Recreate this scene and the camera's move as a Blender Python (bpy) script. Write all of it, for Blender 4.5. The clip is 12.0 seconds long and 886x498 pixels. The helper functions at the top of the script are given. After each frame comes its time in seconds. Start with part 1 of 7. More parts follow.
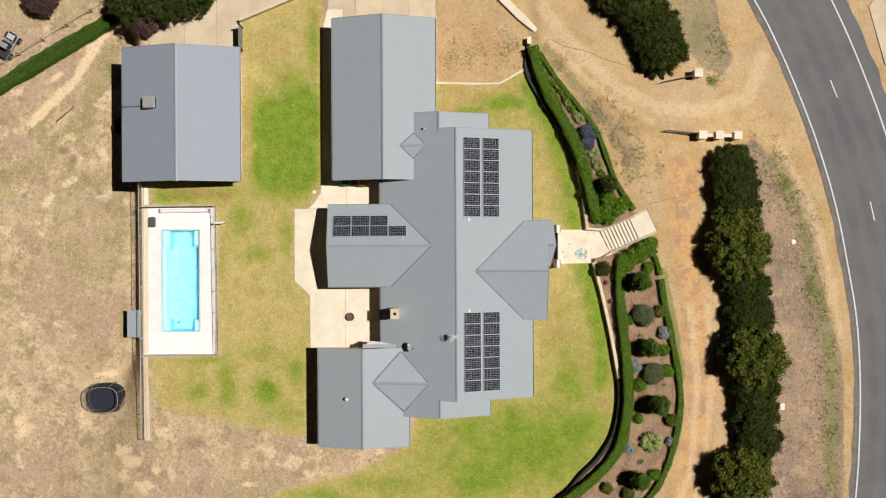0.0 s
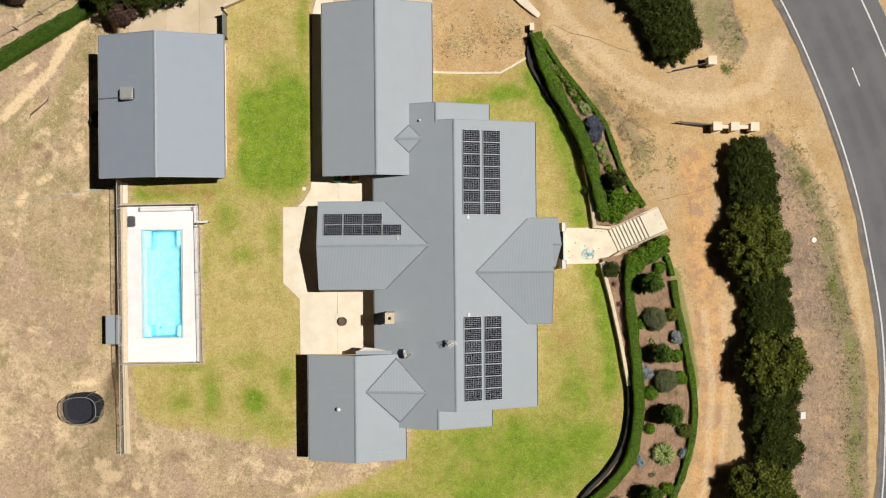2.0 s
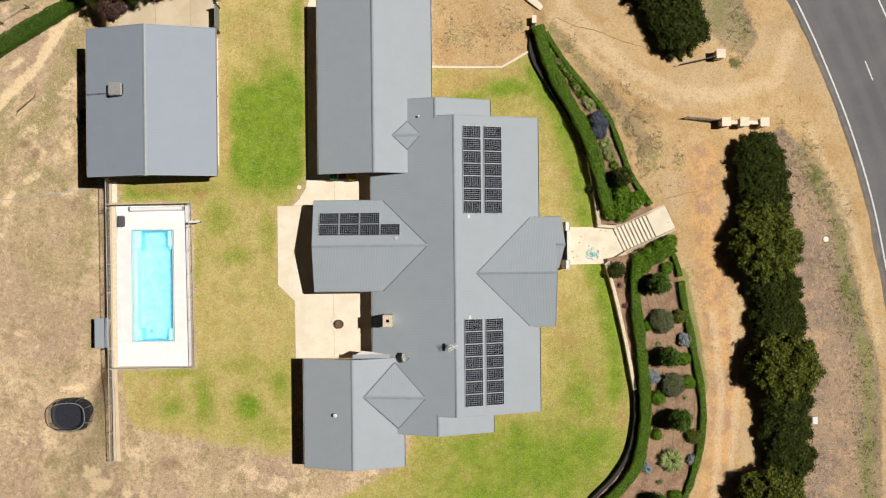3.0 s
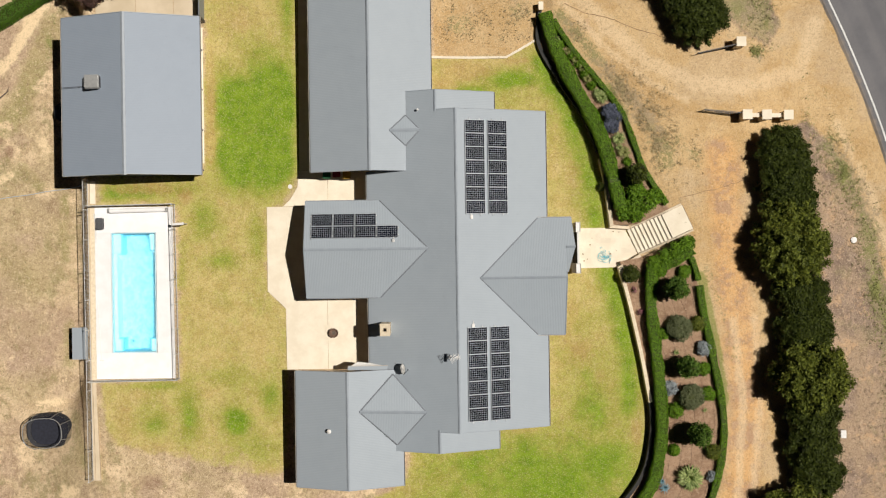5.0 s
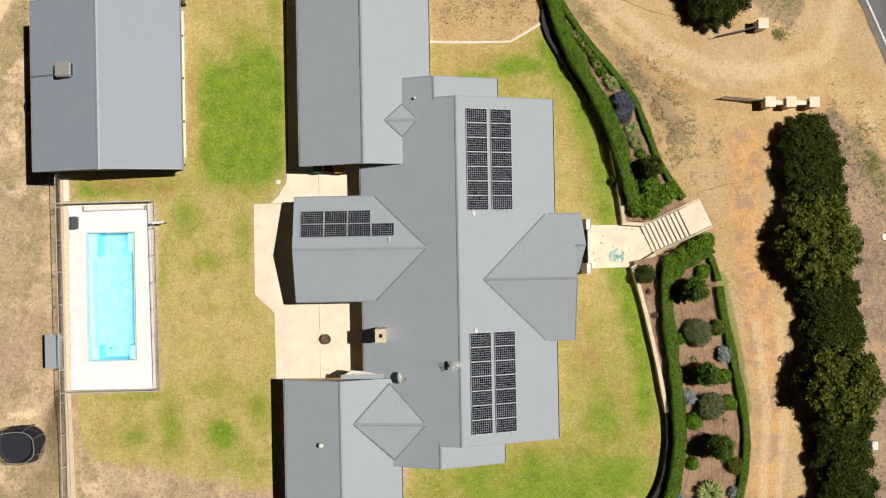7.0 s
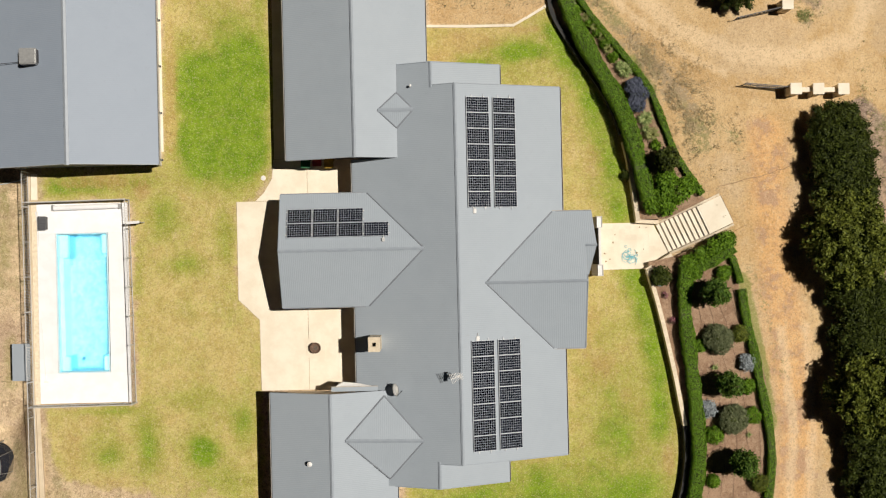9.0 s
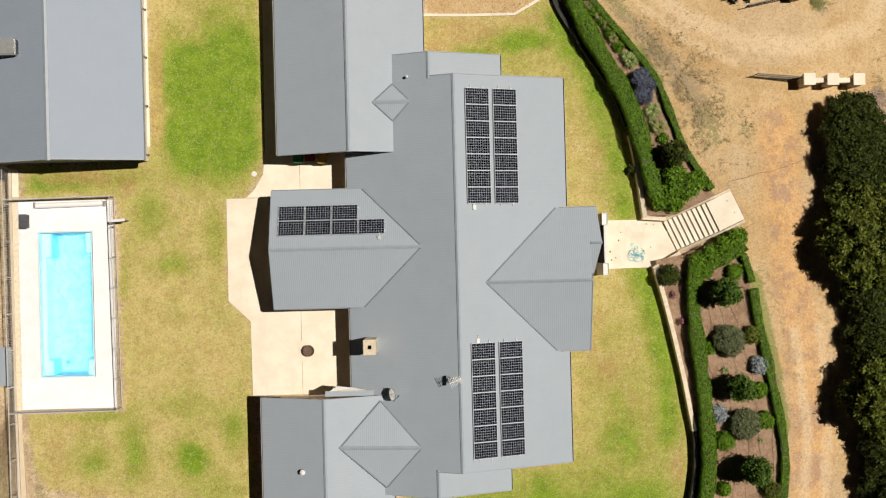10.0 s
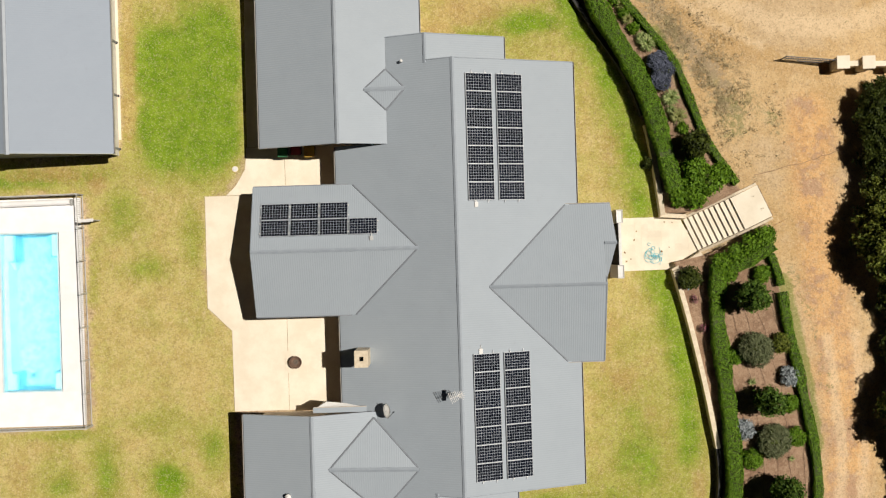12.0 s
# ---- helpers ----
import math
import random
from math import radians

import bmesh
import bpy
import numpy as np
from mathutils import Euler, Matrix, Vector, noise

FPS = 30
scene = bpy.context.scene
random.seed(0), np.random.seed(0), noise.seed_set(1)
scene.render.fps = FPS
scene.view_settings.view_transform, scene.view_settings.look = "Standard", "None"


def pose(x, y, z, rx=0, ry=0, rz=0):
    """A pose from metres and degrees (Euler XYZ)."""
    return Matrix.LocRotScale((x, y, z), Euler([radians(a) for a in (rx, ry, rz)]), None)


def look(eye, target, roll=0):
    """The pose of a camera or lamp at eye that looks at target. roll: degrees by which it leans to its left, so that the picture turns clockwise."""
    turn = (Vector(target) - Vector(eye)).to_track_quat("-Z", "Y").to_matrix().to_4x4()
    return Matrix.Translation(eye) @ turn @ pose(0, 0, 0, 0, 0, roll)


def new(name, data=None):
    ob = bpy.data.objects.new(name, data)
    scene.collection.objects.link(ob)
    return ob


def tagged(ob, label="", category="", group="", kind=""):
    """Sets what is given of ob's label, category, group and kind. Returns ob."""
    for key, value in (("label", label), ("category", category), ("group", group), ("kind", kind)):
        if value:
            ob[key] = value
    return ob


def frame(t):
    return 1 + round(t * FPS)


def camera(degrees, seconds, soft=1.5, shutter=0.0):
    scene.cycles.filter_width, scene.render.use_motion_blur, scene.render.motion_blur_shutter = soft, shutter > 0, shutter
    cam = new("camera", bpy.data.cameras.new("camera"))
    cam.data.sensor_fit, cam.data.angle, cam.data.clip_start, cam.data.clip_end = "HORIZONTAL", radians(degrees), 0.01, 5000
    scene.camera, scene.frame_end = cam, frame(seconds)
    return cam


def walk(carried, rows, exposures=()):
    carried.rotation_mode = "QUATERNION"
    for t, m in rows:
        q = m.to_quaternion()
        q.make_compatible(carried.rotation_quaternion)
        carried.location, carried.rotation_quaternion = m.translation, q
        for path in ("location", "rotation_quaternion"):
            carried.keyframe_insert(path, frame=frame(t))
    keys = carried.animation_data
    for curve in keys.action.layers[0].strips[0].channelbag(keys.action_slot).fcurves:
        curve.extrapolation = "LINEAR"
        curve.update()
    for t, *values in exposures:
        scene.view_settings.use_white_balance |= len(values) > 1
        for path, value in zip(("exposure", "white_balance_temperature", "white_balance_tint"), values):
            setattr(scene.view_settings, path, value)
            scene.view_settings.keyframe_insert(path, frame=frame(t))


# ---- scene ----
cam = camera(44.0, 12.0, soft=1.2)
# seconds, eye x y z, then the tilt about x, y and the turn about z in degrees
ROWS = [
    (0.0, -0.512, -0.375, 102.587, -0.040, -0.340, -0.286),
    (0.5, -0.440, -0.347, 101.051, -0.030, -0.320, -0.337),
    (1.0, -0.318, -0.368, 99.517, -0.020, -0.300, -0.389),
    (1.5, -0.221, -0.406, 97.984, -0.010, -0.280, -0.443),
    (2.0, -0.168, -0.452, 96.452, 0.000, -0.260, -0.497),
    (2.5, -0.100, -0.501, 94.921, 0.010, -0.240, -0.553),
    (3.0, -0.067, -0.467, 93.391, 0.020, -0.220, -0.609),
    (5.0, -0.022, -0.279, 87.276, 0.060, -0.140, -0.842),
    (5.5, 0.022, -0.277, 85.748, 0.070, -0.120, -0.903),
    (6.0, 0.062, -0.301, 84.219, 0.080, -0.100, -0.963),
    (6.5, 0.096, -0.336, 82.691, 0.090, -0.080, -1.024),
    (7.0, 0.101, -0.383, 81.161, 0.100, -0.060, -1.086),
    (9.0, 0.297, -0.374, 75.037, 0.140, 0.020, -1.335),
    (9.5, 0.374, -0.425, 73.503, 0.150, 0.040, -1.398),
    (10.0, 0.440, -0.502, 71.968, 0.160, 0.060, -1.461),
    (10.5, 0.465, -0.553, 70.431, 0.170, 0.080, -1.523),
    (11.0, 0.485, -0.548, 68.892, 0.180, 0.100, -1.586),
    (11.5, 0.532, -0.505, 67.352, 0.190, 0.120, -1.649),
    (12.0, 0.585, -0.456, 65.809, 0.200, 0.140, -1.711),
]
walk(cam, [(t, pose(x, y, z, rx, ry, rz)) for t, x, y, z, rx, ry, rz in ROWS], [(0.0, -0.21, 6480, 10), (6.0, -0.17, 6560, 10), (12.0, -0.14, 6640, 10)])

# ---- light ----
SUN_DIR = Vector((0.455, 0.09, 1.0)).normalized()
SUN_EL = math.asin(SUN_DIR.z)
SUN_AZ = math.atan2(SUN_DIR.x, SUN_DIR.y)
world = bpy.data.worlds.new("world")
scene.world = world
world.use_nodes = True
wn = world.node_tree
sky = wn.nodes.new("ShaderNodeTexSky")
sky.sky_type = "NISHITA"
sky.sun_disc = False
sky.air_density, sky.dust_density, sky.ozone_density = 0.03, 0.0, 0.3
sky.sun_elevation, sky.sun_rotation = SUN_EL, SUN_AZ
wn.links.new(sky.outputs[0], wn.nodes["Background"].inputs[0])
wn.nodes["Background"].inputs[1].default_value = 0.05
sun_data = bpy.data.lights.new("sun", "SUN")
sun_data.energy, sun_data.angle, sun_data.color = 5.0, radians(0.5), (1.0, 0.95, 0.885)
sun_lamp = new("sun", sun_data)
sun_lamp.matrix_world = look(SUN_DIR * 60, (0, 0, 0))


# ---- materials ----
class Nodes:
    """A node material under construction."""

    def __init__(self, name):
        self.mat = bpy.data.materials.new(name)
        self.mat.use_nodes = True
        self.tree = self.mat.node_tree
        self.bsdf = self.tree.nodes["Principled BSDF"]

    def node(self, kind):
        return self.tree.nodes.new(kind)

    def link(self, a, b):
        self.tree.links.new(a, b)

    def coords(self, which="Object"):
        return self.node("ShaderNodeTexCoord").outputs[which]

    def world_place(self):
        return self.node("ShaderNodeNewGeometry").outputs["Position"]

    def noise(self, scale, detail=4.0, rough=0.55, vector=None, distort=0.0):
        n = self.node("ShaderNodeTexNoise")
        n.inputs["Scale"].default_value = scale
        n.inputs["Detail"].default_value = detail
        n.inputs["Roughness"].default_value = rough
        n.inputs["Distortion"].default_value = distort
        if vector is not None:
            self.link(vector, n.inputs["Vector"])
        return n.outputs["Fac"]

    def ramp(self, value, lo, hi):
        n = self.node("ShaderNodeMapRange")
        n.interpolation_type = "SMOOTHSTEP"
        n.inputs["From Min"].default_value = lo
        n.inputs["From Max"].default_value = hi
        self.link(value, n.inputs["Value"])
        return n.outputs["Result"]

    def mix(self, fac, a, b, blend="MIX"):
        n = self.node("ShaderNodeMix")
        n.data_type, n.blend_type = "RGBA", blend
        for sock, v in ((n.inputs[0], fac), (n.inputs[6], a), (n.inputs[7], b)):
            if isinstance(v, tuple):
                sock.default_value = (*v, 1.0) if len(v) == 3 else v
            elif isinstance(v, (int, float)):
                sock.default_value = v
            else:
                self.link(v, sock)
        return n.outputs[2]

    def math(self, op, a, b=0.0):
        n = self.node("ShaderNodeMath")
        n.operation = op
        for sock, v in zip(n.inputs, (a, b)):
            if isinstance(v, (int, float)):
                sock.default_value = v
            else:
                self.link(v, sock)
        return n.outputs[0]

    def bump(self, height, strength, distance):
        n = self.node("ShaderNodeBump")
        n.inputs["Strength"].default_value = strength
        n.inputs["Distance"].default_value = distance
        self.link(height, n.inputs["Height"])
        self.link(n.outputs["Normal"], self.bsdf.inputs["Normal"])

    def done(self, colour, rough=0.8, metal=0.0, spec=0.5):
        if isinstance(colour, tuple):
            self.bsdf.inputs["Base Color"].default_value = (*colour, 1.0)
        else:
            self.link(colour, self.bsdf.inputs["Base Color"])
        if isinstance(rough, (int, float)):
            self.bsdf.inputs["Roughness"].default_value = rough
        else:
            self.link(rough, self.bsdf.inputs["Roughness"])
        self.bsdf.inputs["Metallic"].default_value = metal
        self.bsdf.inputs["Specular IOR Level"].default_value = spec
        return self.mat


def varied(name, dark, light, scale=6.0, rough=0.8, metal=0.0, bump=0.3, fine=40.0, spec=0.5, spread=0.12):
    """A surface of two near tones with fine relief and a shade of its own for each piece."""
    m = Nodes(name)
    at = m.world_place()
    big = m.noise(scale, 5.0, 0.6, at)
    small = m.noise(fine, 3.0, 0.6, at)
    c = m.mix(m.ramp(big, 0.35, 0.65), dark, light)
    c = m.mix(m.math("MULTIPLY", small, 0.35), c, tuple(v * 0.7 for v in dark))
    info = m.node("ShaderNodeObjectInfo")
    hsv = m.node("ShaderNodeHueSaturation")
    m.link(c, hsv.inputs["Color"])
    m.link(m.math("MULTIPLY_ADD", info.outputs["Random"], spread), hsv.inputs["Value"])
    hsv.inputs["Value"].links[0].from_node.inputs[2].default_value = 1.0 - spread / 2
    m.bump(small, bump, 0.02)
    return m.done(hsv.outputs["Color"], rough, metal, spec)


def roofing(name, tone=(1.0, 1.0, 1.0)):
    """Grey painted steel sheet, faintly streaked and weathered."""
    m = Nodes(name)
    at = m.world_place()
    streak = m.noise(0.9, 4.0, 0.6, at)
    patch = m.noise(0.35, 3.0, 0.5, at)
    c = m.mix(m.ramp(streak, 0.25, 0.75), (0.3, 0.337, 0.373), (0.314, 0.351, 0.387))
    c = m.mix(m.math("MULTIPLY", m.ramp(patch, 0.4, 0.7), 0.35), c, (0.324, 0.36, 0.395))
    dirt = m.noise(2.2, 7.0, 0.75, at)
    c = m.mix(m.math("MULTIPLY", m.ramp(dirt, 0.56, 0.72), 0.22), c, (0.25, 0.265, 0.28))
    m.bump(m.noise(1.1, 2.0, 0.5, at), 0.12, 0.03)
    c = m.mix(1.0, c, tone, "MULTIPLY")
    return m.done(c, 0.55, 0.0, 0.35)


def mulch():
    """Crumbly brown bed soil with bark chips, dry leaf litter and paler crust."""
    m = Nodes("mulched_soil")
    at = m.world_place()
    big = m.noise(0.8, 5.0, 0.6, at)
    mid = m.noise(4.0, 6.0, 0.75, at)
    chips = m.noise(16.0, 4.0, 0.75, at)
    c = m.mix(m.ramp(big, 0.35, 0.65), (0.3, 0.185, 0.115), (0.44, 0.29, 0.185))
    c = m.mix(m.math("MULTIPLY", m.ramp(mid, 0.5, 0.6), 0.6), c, (0.54, 0.38, 0.25))
    c = m.mix(m.math("MULTIPLY", m.ramp(chips, 0.52, 0.6), 0.55), c, (0.12, 0.07, 0.045))
    m.bump(m.math("ADD", mid, chips), 0.8, 0.05)
    return m.done(c, 0.95, 0.0, 0.2)


ROOF = roofing("roof_steel", (1.05, 1.05, 1.04))
ROOF_BLUE = roofing("blue_grey_roof_steel", (0.84, 0.87, 0.93))
TRIM = varied("trim_steel", (0.2, 0.218, 0.24), (0.24, 0.258, 0.28), 2.0, 0.5, 0.0, 0.1)
FLASHING = varied("roof_flashing", (0.285, 0.32, 0.355), (0.315, 0.35, 0.385), 2.0, 0.5, 0.0, 0.1)
FASCIA = varied("fascia_cream", (0.42, 0.37, 0.31), (0.5, 0.44, 0.37), 2.0, 0.6, 0.0, 0.1)
BRICK = varied("rendered_wall", (0.5, 0.42, 0.33), (0.6, 0.51, 0.41), 3.0, 0.85, 0.0, 0.4)
SANDSTONE = varied("sandstone_block", (0.64, 0.53, 0.375), (0.78, 0.67, 0.5), 5.0, 0.85, 0.0, 0.5, spread=0.25)
CONCRETE = varied("pale_concrete", (0.76, 0.665, 0.51), (0.85, 0.765, 0.61), 0.8, 0.85, 0.0, 0.25, 25.0, spread=0.08)
DECK = varied("pool_paving", (0.84, 0.825, 0.805), (0.9, 0.89, 0.88), 1.0, 0.8, 0.0, 0.2, spread=0.08)
DRIVE = varied("driveway_concrete", (0.58, 0.47, 0.32), (0.69, 0.57, 0.41), 0.5, 0.9, 0.0, 0.3, 20.0)
STEEL = varied("galvanised_steel", (0.4, 0.4, 0.39), (0.5, 0.5, 0.48), 8.0, 0.45, 0.6, 0.1)
FENCE = varied("fence_paint", (0.5, 0.49, 0.47), (0.6, 0.59, 0.56), 4.0, 0.5, 0.0, 0.1)
DARK = varied("black_steel", (0.025, 0.025, 0.028), (0.04, 0.04, 0.045), 8.0, 0.5, 0.0, 0.1)
RUBBER = varied("black_mesh_fabric", (0.009, 0.01, 0.018), (0.018, 0.02, 0.034), 5.0, 0.8, 0.0, 0.2)
WHITE = varied("white_paint", (0.72, 0.7, 0.66), (0.8, 0.78, 0.74), 4.0, 0.6, 0.0, 0.1)
SOIL = mulch()
CHARCOAL = varied("charcoal_sleeper", (0.02, 0.019, 0.018), (0.035, 0.033, 0.03), 4.0, 0.8, 0.0, 0.3)
TIMBER = varied("brown_timber", (0.12, 0.07, 0.045), (0.2, 0.12, 0.08), 6.0, 0.8, 0.0, 0.4)
BARK = varied("bark", (0.1, 0.075, 0.055), (0.17, 0.13, 0.1), 8.0, 0.9, 0.0, 0.7)
LINE = varied("road_paint", (0.6, 0.6, 0.58), (0.75, 0.75, 0.72), 3.0, 0.7, 0.0, 0.3)
CELL = varied("solar_cell", (0.006, 0.008, 0.014), (0.012, 0.015, 0.026), 3.0, 0.18, 0.0, 0.0, spread=0.3)
BACK = varied("panel_backsheet", (0.36, 0.39, 0.43), (0.4, 0.43, 0.47), 3.0, 0.4, 0.0, 0.0)
ALU = varied("aluminium", (0.5, 0.52, 0.54), (0.58, 0.6, 0.62), 5.0, 0.4, 0.2, 0.05)
CHARCOAL_LID = varied("charcoal_plastic", (0.07, 0.07, 0.075), (0.1, 0.1, 0.105), 4.0, 0.5, 0.0, 0.05)
GREEN_LID = varied("green_plastic", (0.01, 0.13, 0.04), (0.015, 0.17, 0.05), 4.0, 0.5, 0.0, 0.05)
YELLOW_LID = varied("yellow_plastic", (0.5, 0.3, 0.02), (0.6, 0.36, 0.03), 4.0, 0.5, 0.0, 0.05)
RED_LID = varied("red_plastic", (0.3, 0.02, 0.03), (0.38, 0.03, 0.04), 4.0, 0.5, 0.0, 0.05)


def foliage(name, dark, light, spread=0.5):
    """Leaves that differ in tone one by one."""
    m = Nodes(name)
    island = m.node("ShaderNodeNewGeometry").outputs["Random Per Island"]
    clump = m.noise(3.2, 4.0, 0.65, m.world_place())
    f = m.math("ADD", m.math("MULTIPLY", island, spread), m.math("MULTIPLY", m.ramp(clump, 0.3, 0.7), 1.0 - spread))
    c = m.mix(f, dark, light)
    m.bsdf.inputs["Transmission Weight"].default_value = 0.0
    return m.done(c, 0.6, 0.0, 0.25)


# The dark leaf colour also fills plant cores as shade between leaves.
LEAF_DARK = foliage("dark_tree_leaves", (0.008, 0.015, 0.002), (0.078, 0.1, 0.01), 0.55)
LEAF_OLIVE = foliage("olive_tree_leaves", (0.02, 0.035, 0.004), (0.2, 0.225, 0.028), 0.55)
LEAF_HEDGE = foliage("hedge_leaves", (0.04, 0.098, 0.004), (0.175, 0.31, 0.016), 0.6)
LEAF_GLOSSY = foliage("glossy_leaves", (0.03, 0.075, 0.008), (0.12, 0.2, 0.025), 0.7)
LEAF_BRIGHT = foliage("bright_hedge_leaves", (0.035, 0.09, 0.005), (0.085, 0.175, 0.012))
LEAF_GREY = foliage("grey_green_leaves", (0.09, 0.11, 0.045), (0.2, 0.215, 0.105))
LEAF_SILVER = foliage("silver_leaves", (0.2, 0.23, 0.24), (0.42, 0.45, 0.45))
LEAF_BLUE = foliage("blue_flower_leaves", (0.055, 0.065, 0.085), (0.16, 0.175, 0.24))
LEAF_PALE = foliage("strap_leaves", (0.08, 0.14, 0.025), (0.42, 0.46, 0.18), 0.8)
LEAF_SAGE = foliage("blue_succulent", (0.12, 0.25, 0.3), (0.3, 0.45, 0.5))
PINK = foliage("pink_petals", (0.1, 0.1, 0.04), (0.5, 0.16, 0.24))
LEAF_PLUM = foliage("plum_leaves", (0.035, 0.018, 0.016), (0.15, 0.085, 0.065))
LEAF_WEED = foliage("weed_leaves", (0.16, 0.175, 0.05), (0.33, 0.33, 0.12))
LEAF_SCRUB = foliage("scrub_tussock", (0.11, 0.1, 0.045), (0.24, 0.21, 0.1))
TUFT_DRY = foliage("dry_weeds", (0.24, 0.19, 0.1), (0.46, 0.37, 0.2))


# ---- mesh helpers ----
def thing(name, at=(0, 0, 0), turn=0.0, label="", category="", group="", kind=""):
    ob = new(name)
    ob.empty_display_size = 0.3
    ob.matrix_basis = pose(*at, 0, 0, turn)
    return tagged(ob, label, category, group, kind)


def mesh_of(name, bm, material):
    bmesh.ops.recalc_face_normals(bm, faces=bm.faces)
    me = bpy.data.meshes.new(name)
    bm.to_mesh(me)
    bm.free()
    me.materials.append(material)
    return me


def part(name, bm, material, parent=None, label="", smooth=False):
    """Links a bmesh as one mesh object under a thing or a part."""
    me = mesh_of(name, bm, material)
    if smooth:
        for p in me.polygons:
            p.use_smooth = True
    ob = new(name, me)
    if parent is not None:
        ob.parent = parent
    return tagged(ob, label)


def box(x0, x1, y0, y1, z0, z1, bm=None, m=None, bevel=0.0):
    bm = bm or bmesh.new()
    made = bmesh.ops.create_cube(bm, size=1.0, matrix=Matrix.LocRotScale(((x0 + x1) / 2, (y0 + y1) / 2, (z0 + z1) / 2), None, (x1 - x0, y1 - y0, z1 - z0)))["verts"]
    if bevel:
        edges = {e for v in made for e in v.link_edges}
        made = bmesh.ops.bevel(bm, geom=list(edges), offset=bevel, segments=2, affect="EDGES")["verts"]
    if m is not None:
        bmesh.ops.transform(bm, matrix=m, verts=made)
    return bm


def tube(a, b, r, bm=None, sides=8, r2=None):
    bm = bm or bmesh.new()
    a, b = Vector(a), Vector(b)
    q = (b - a).to_track_quat("Z", "Y")
    bmesh.ops.create_cone(bm, cap_ends=True, segments=sides, radius1=r, radius2=r if r2 is None else r2, depth=(b - a).length, matrix=Matrix.LocRotScale((a + b) / 2, q, None))
    return bm


def prism(points, z0, z1, bm=None, bevel=0.0):
    """A flat polygon given thickness from z0 to z1."""
    bm = bm or bmesh.new()
    top = [bm.verts.new((x, y, z1)) for x, y in points]
    low = [bm.verts.new((x, y, z0)) for x, y in points]
    bm.faces.new(top)
    bm.faces.new(low[::-1])
    n = len(points)
    for i in range(n):
        bm.faces.new((top[i], low[i], low[(i + 1) % n], top[(i + 1) % n]))
    if bevel:
        rim = [e for e in bm.edges if e.verts[0] in top and e.verts[1] in top]
        bmesh.ops.bevel(bm, geom=rim, offset=bevel, segments=1, affect="EDGES")
    return bm


def slab(points, thick, bm=None):
    """A sloping polygon given thickness straight down."""
    bm = bm or bmesh.new()
    top = [bm.verts.new(p) for p in points]
    low = [bm.verts.new((p[0], p[1], p[2] - thick)) for p in points]
    bm.faces.new(top)
    bm.faces.new(low[::-1])
    n = len(points)
    for i in range(n):
        bm.faces.new((top[i], low[i], low[(i + 1) % n], top[(i + 1) % n]))
    return bm


def smooth_line(points, step=0.5):
    """Points at even steps on a smooth line through those given."""
    pts = [np.array(p, float) for p in points]
    pts = [2 * pts[0] - pts[1]] + pts + [2 * pts[-1] - pts[-2]]
    out = []
    for a, b, c, d in zip(pts, pts[1:], pts[2:], pts[3:]):
        n = max(2, int(np.linalg.norm(c - b) / step))
        for k in range(n):
            u = k / n
            out.append(0.5 * ((2 * b) + (c - a) * u + (2 * a - 5 * b + 4 * c - d) * u * u + (3 * b - a - 3 * c + d) * u ** 3))
    out.append(pts[-2])
    return [tuple(p) for p in out]


def sideways(line):
    """The unit vector to the right of the line's run at each of its points, seen from above."""
    out = []
    for i in range(len(line)):
        a, b = line[max(0, i - 1)], line[min(len(line) - 1, i + 1)]
        d = Vector((b[0] - a[0], b[1] - a[1])).normalized()
        out.append((d.y, -d.x))
    return out


def ribbon(line, left, right, z0, z1, bm=None):
    """A bar of rectangular section along a line of (x, y, ground z); left and right of it by so many metres."""
    bm = bm or bmesh.new()
    rings = []
    for (x, y, z), (nx, ny) in zip(line, sideways(line)):
        rings.append([bm.verts.new((x + nx * s, y + ny * s, z + h)) for s, h in ((-left, z0), (-left, z1), (right, z1), (right, z0))])
    for a, b in zip(rings, rings[1:]):
        for i in range(4):
            bm.faces.new((a[i], a[(i + 1) % 4], b[(i + 1) % 4], b[i]))
    bm.faces.new(rings[0])
    bm.faces.new(rings[-1][::-1])
    return bm


def unit(v):
    return v / np.maximum(np.linalg.norm(v, axis=1, keepdims=True), 1e-6)


def leaf_mesh(name, places, size, material, rng, flat=0.5, long=1.6):
    """Many small bent leaves, at places of (point, outward way), in one mesh."""
    gen = np.random.default_rng(rng.randrange(1 << 30))
    if isinstance(places, tuple):
        p, n = places
    else:
        p = np.array([tuple(a) for a, _ in places], float).reshape(-1, 3)
        n = np.array([tuple(b) for _, b in places], float).reshape(-1, 3)
    count = len(p)
    s = size * gen.uniform(0.6, 1.35, (count, 1))
    up = unit(unit(n) + gen.normal(0, flat, (count, 3)))
    u = unit(np.cross(up, gen.normal(0, 1, (count, 3))))
    v = np.cross(up, u)
    corners = np.stack([p - u * s * 0.5 * long, p + v * s * 0.5 + up * s * 0.15, p + u * s * 0.5 * long, p - v * s * 0.5 + up * s * 0.15], 1)
    k = np.arange(count)[:, None] * 4
    faces = np.concatenate([k + np.array([[0, 1, 2]]), k + np.array([[0, 2, 3]])])
    me = bpy.data.meshes.new(name)
    me.from_pydata(corners.reshape(-1, 3).tolist(), [], faces.tolist())
    me.materials.append(material)
    return me


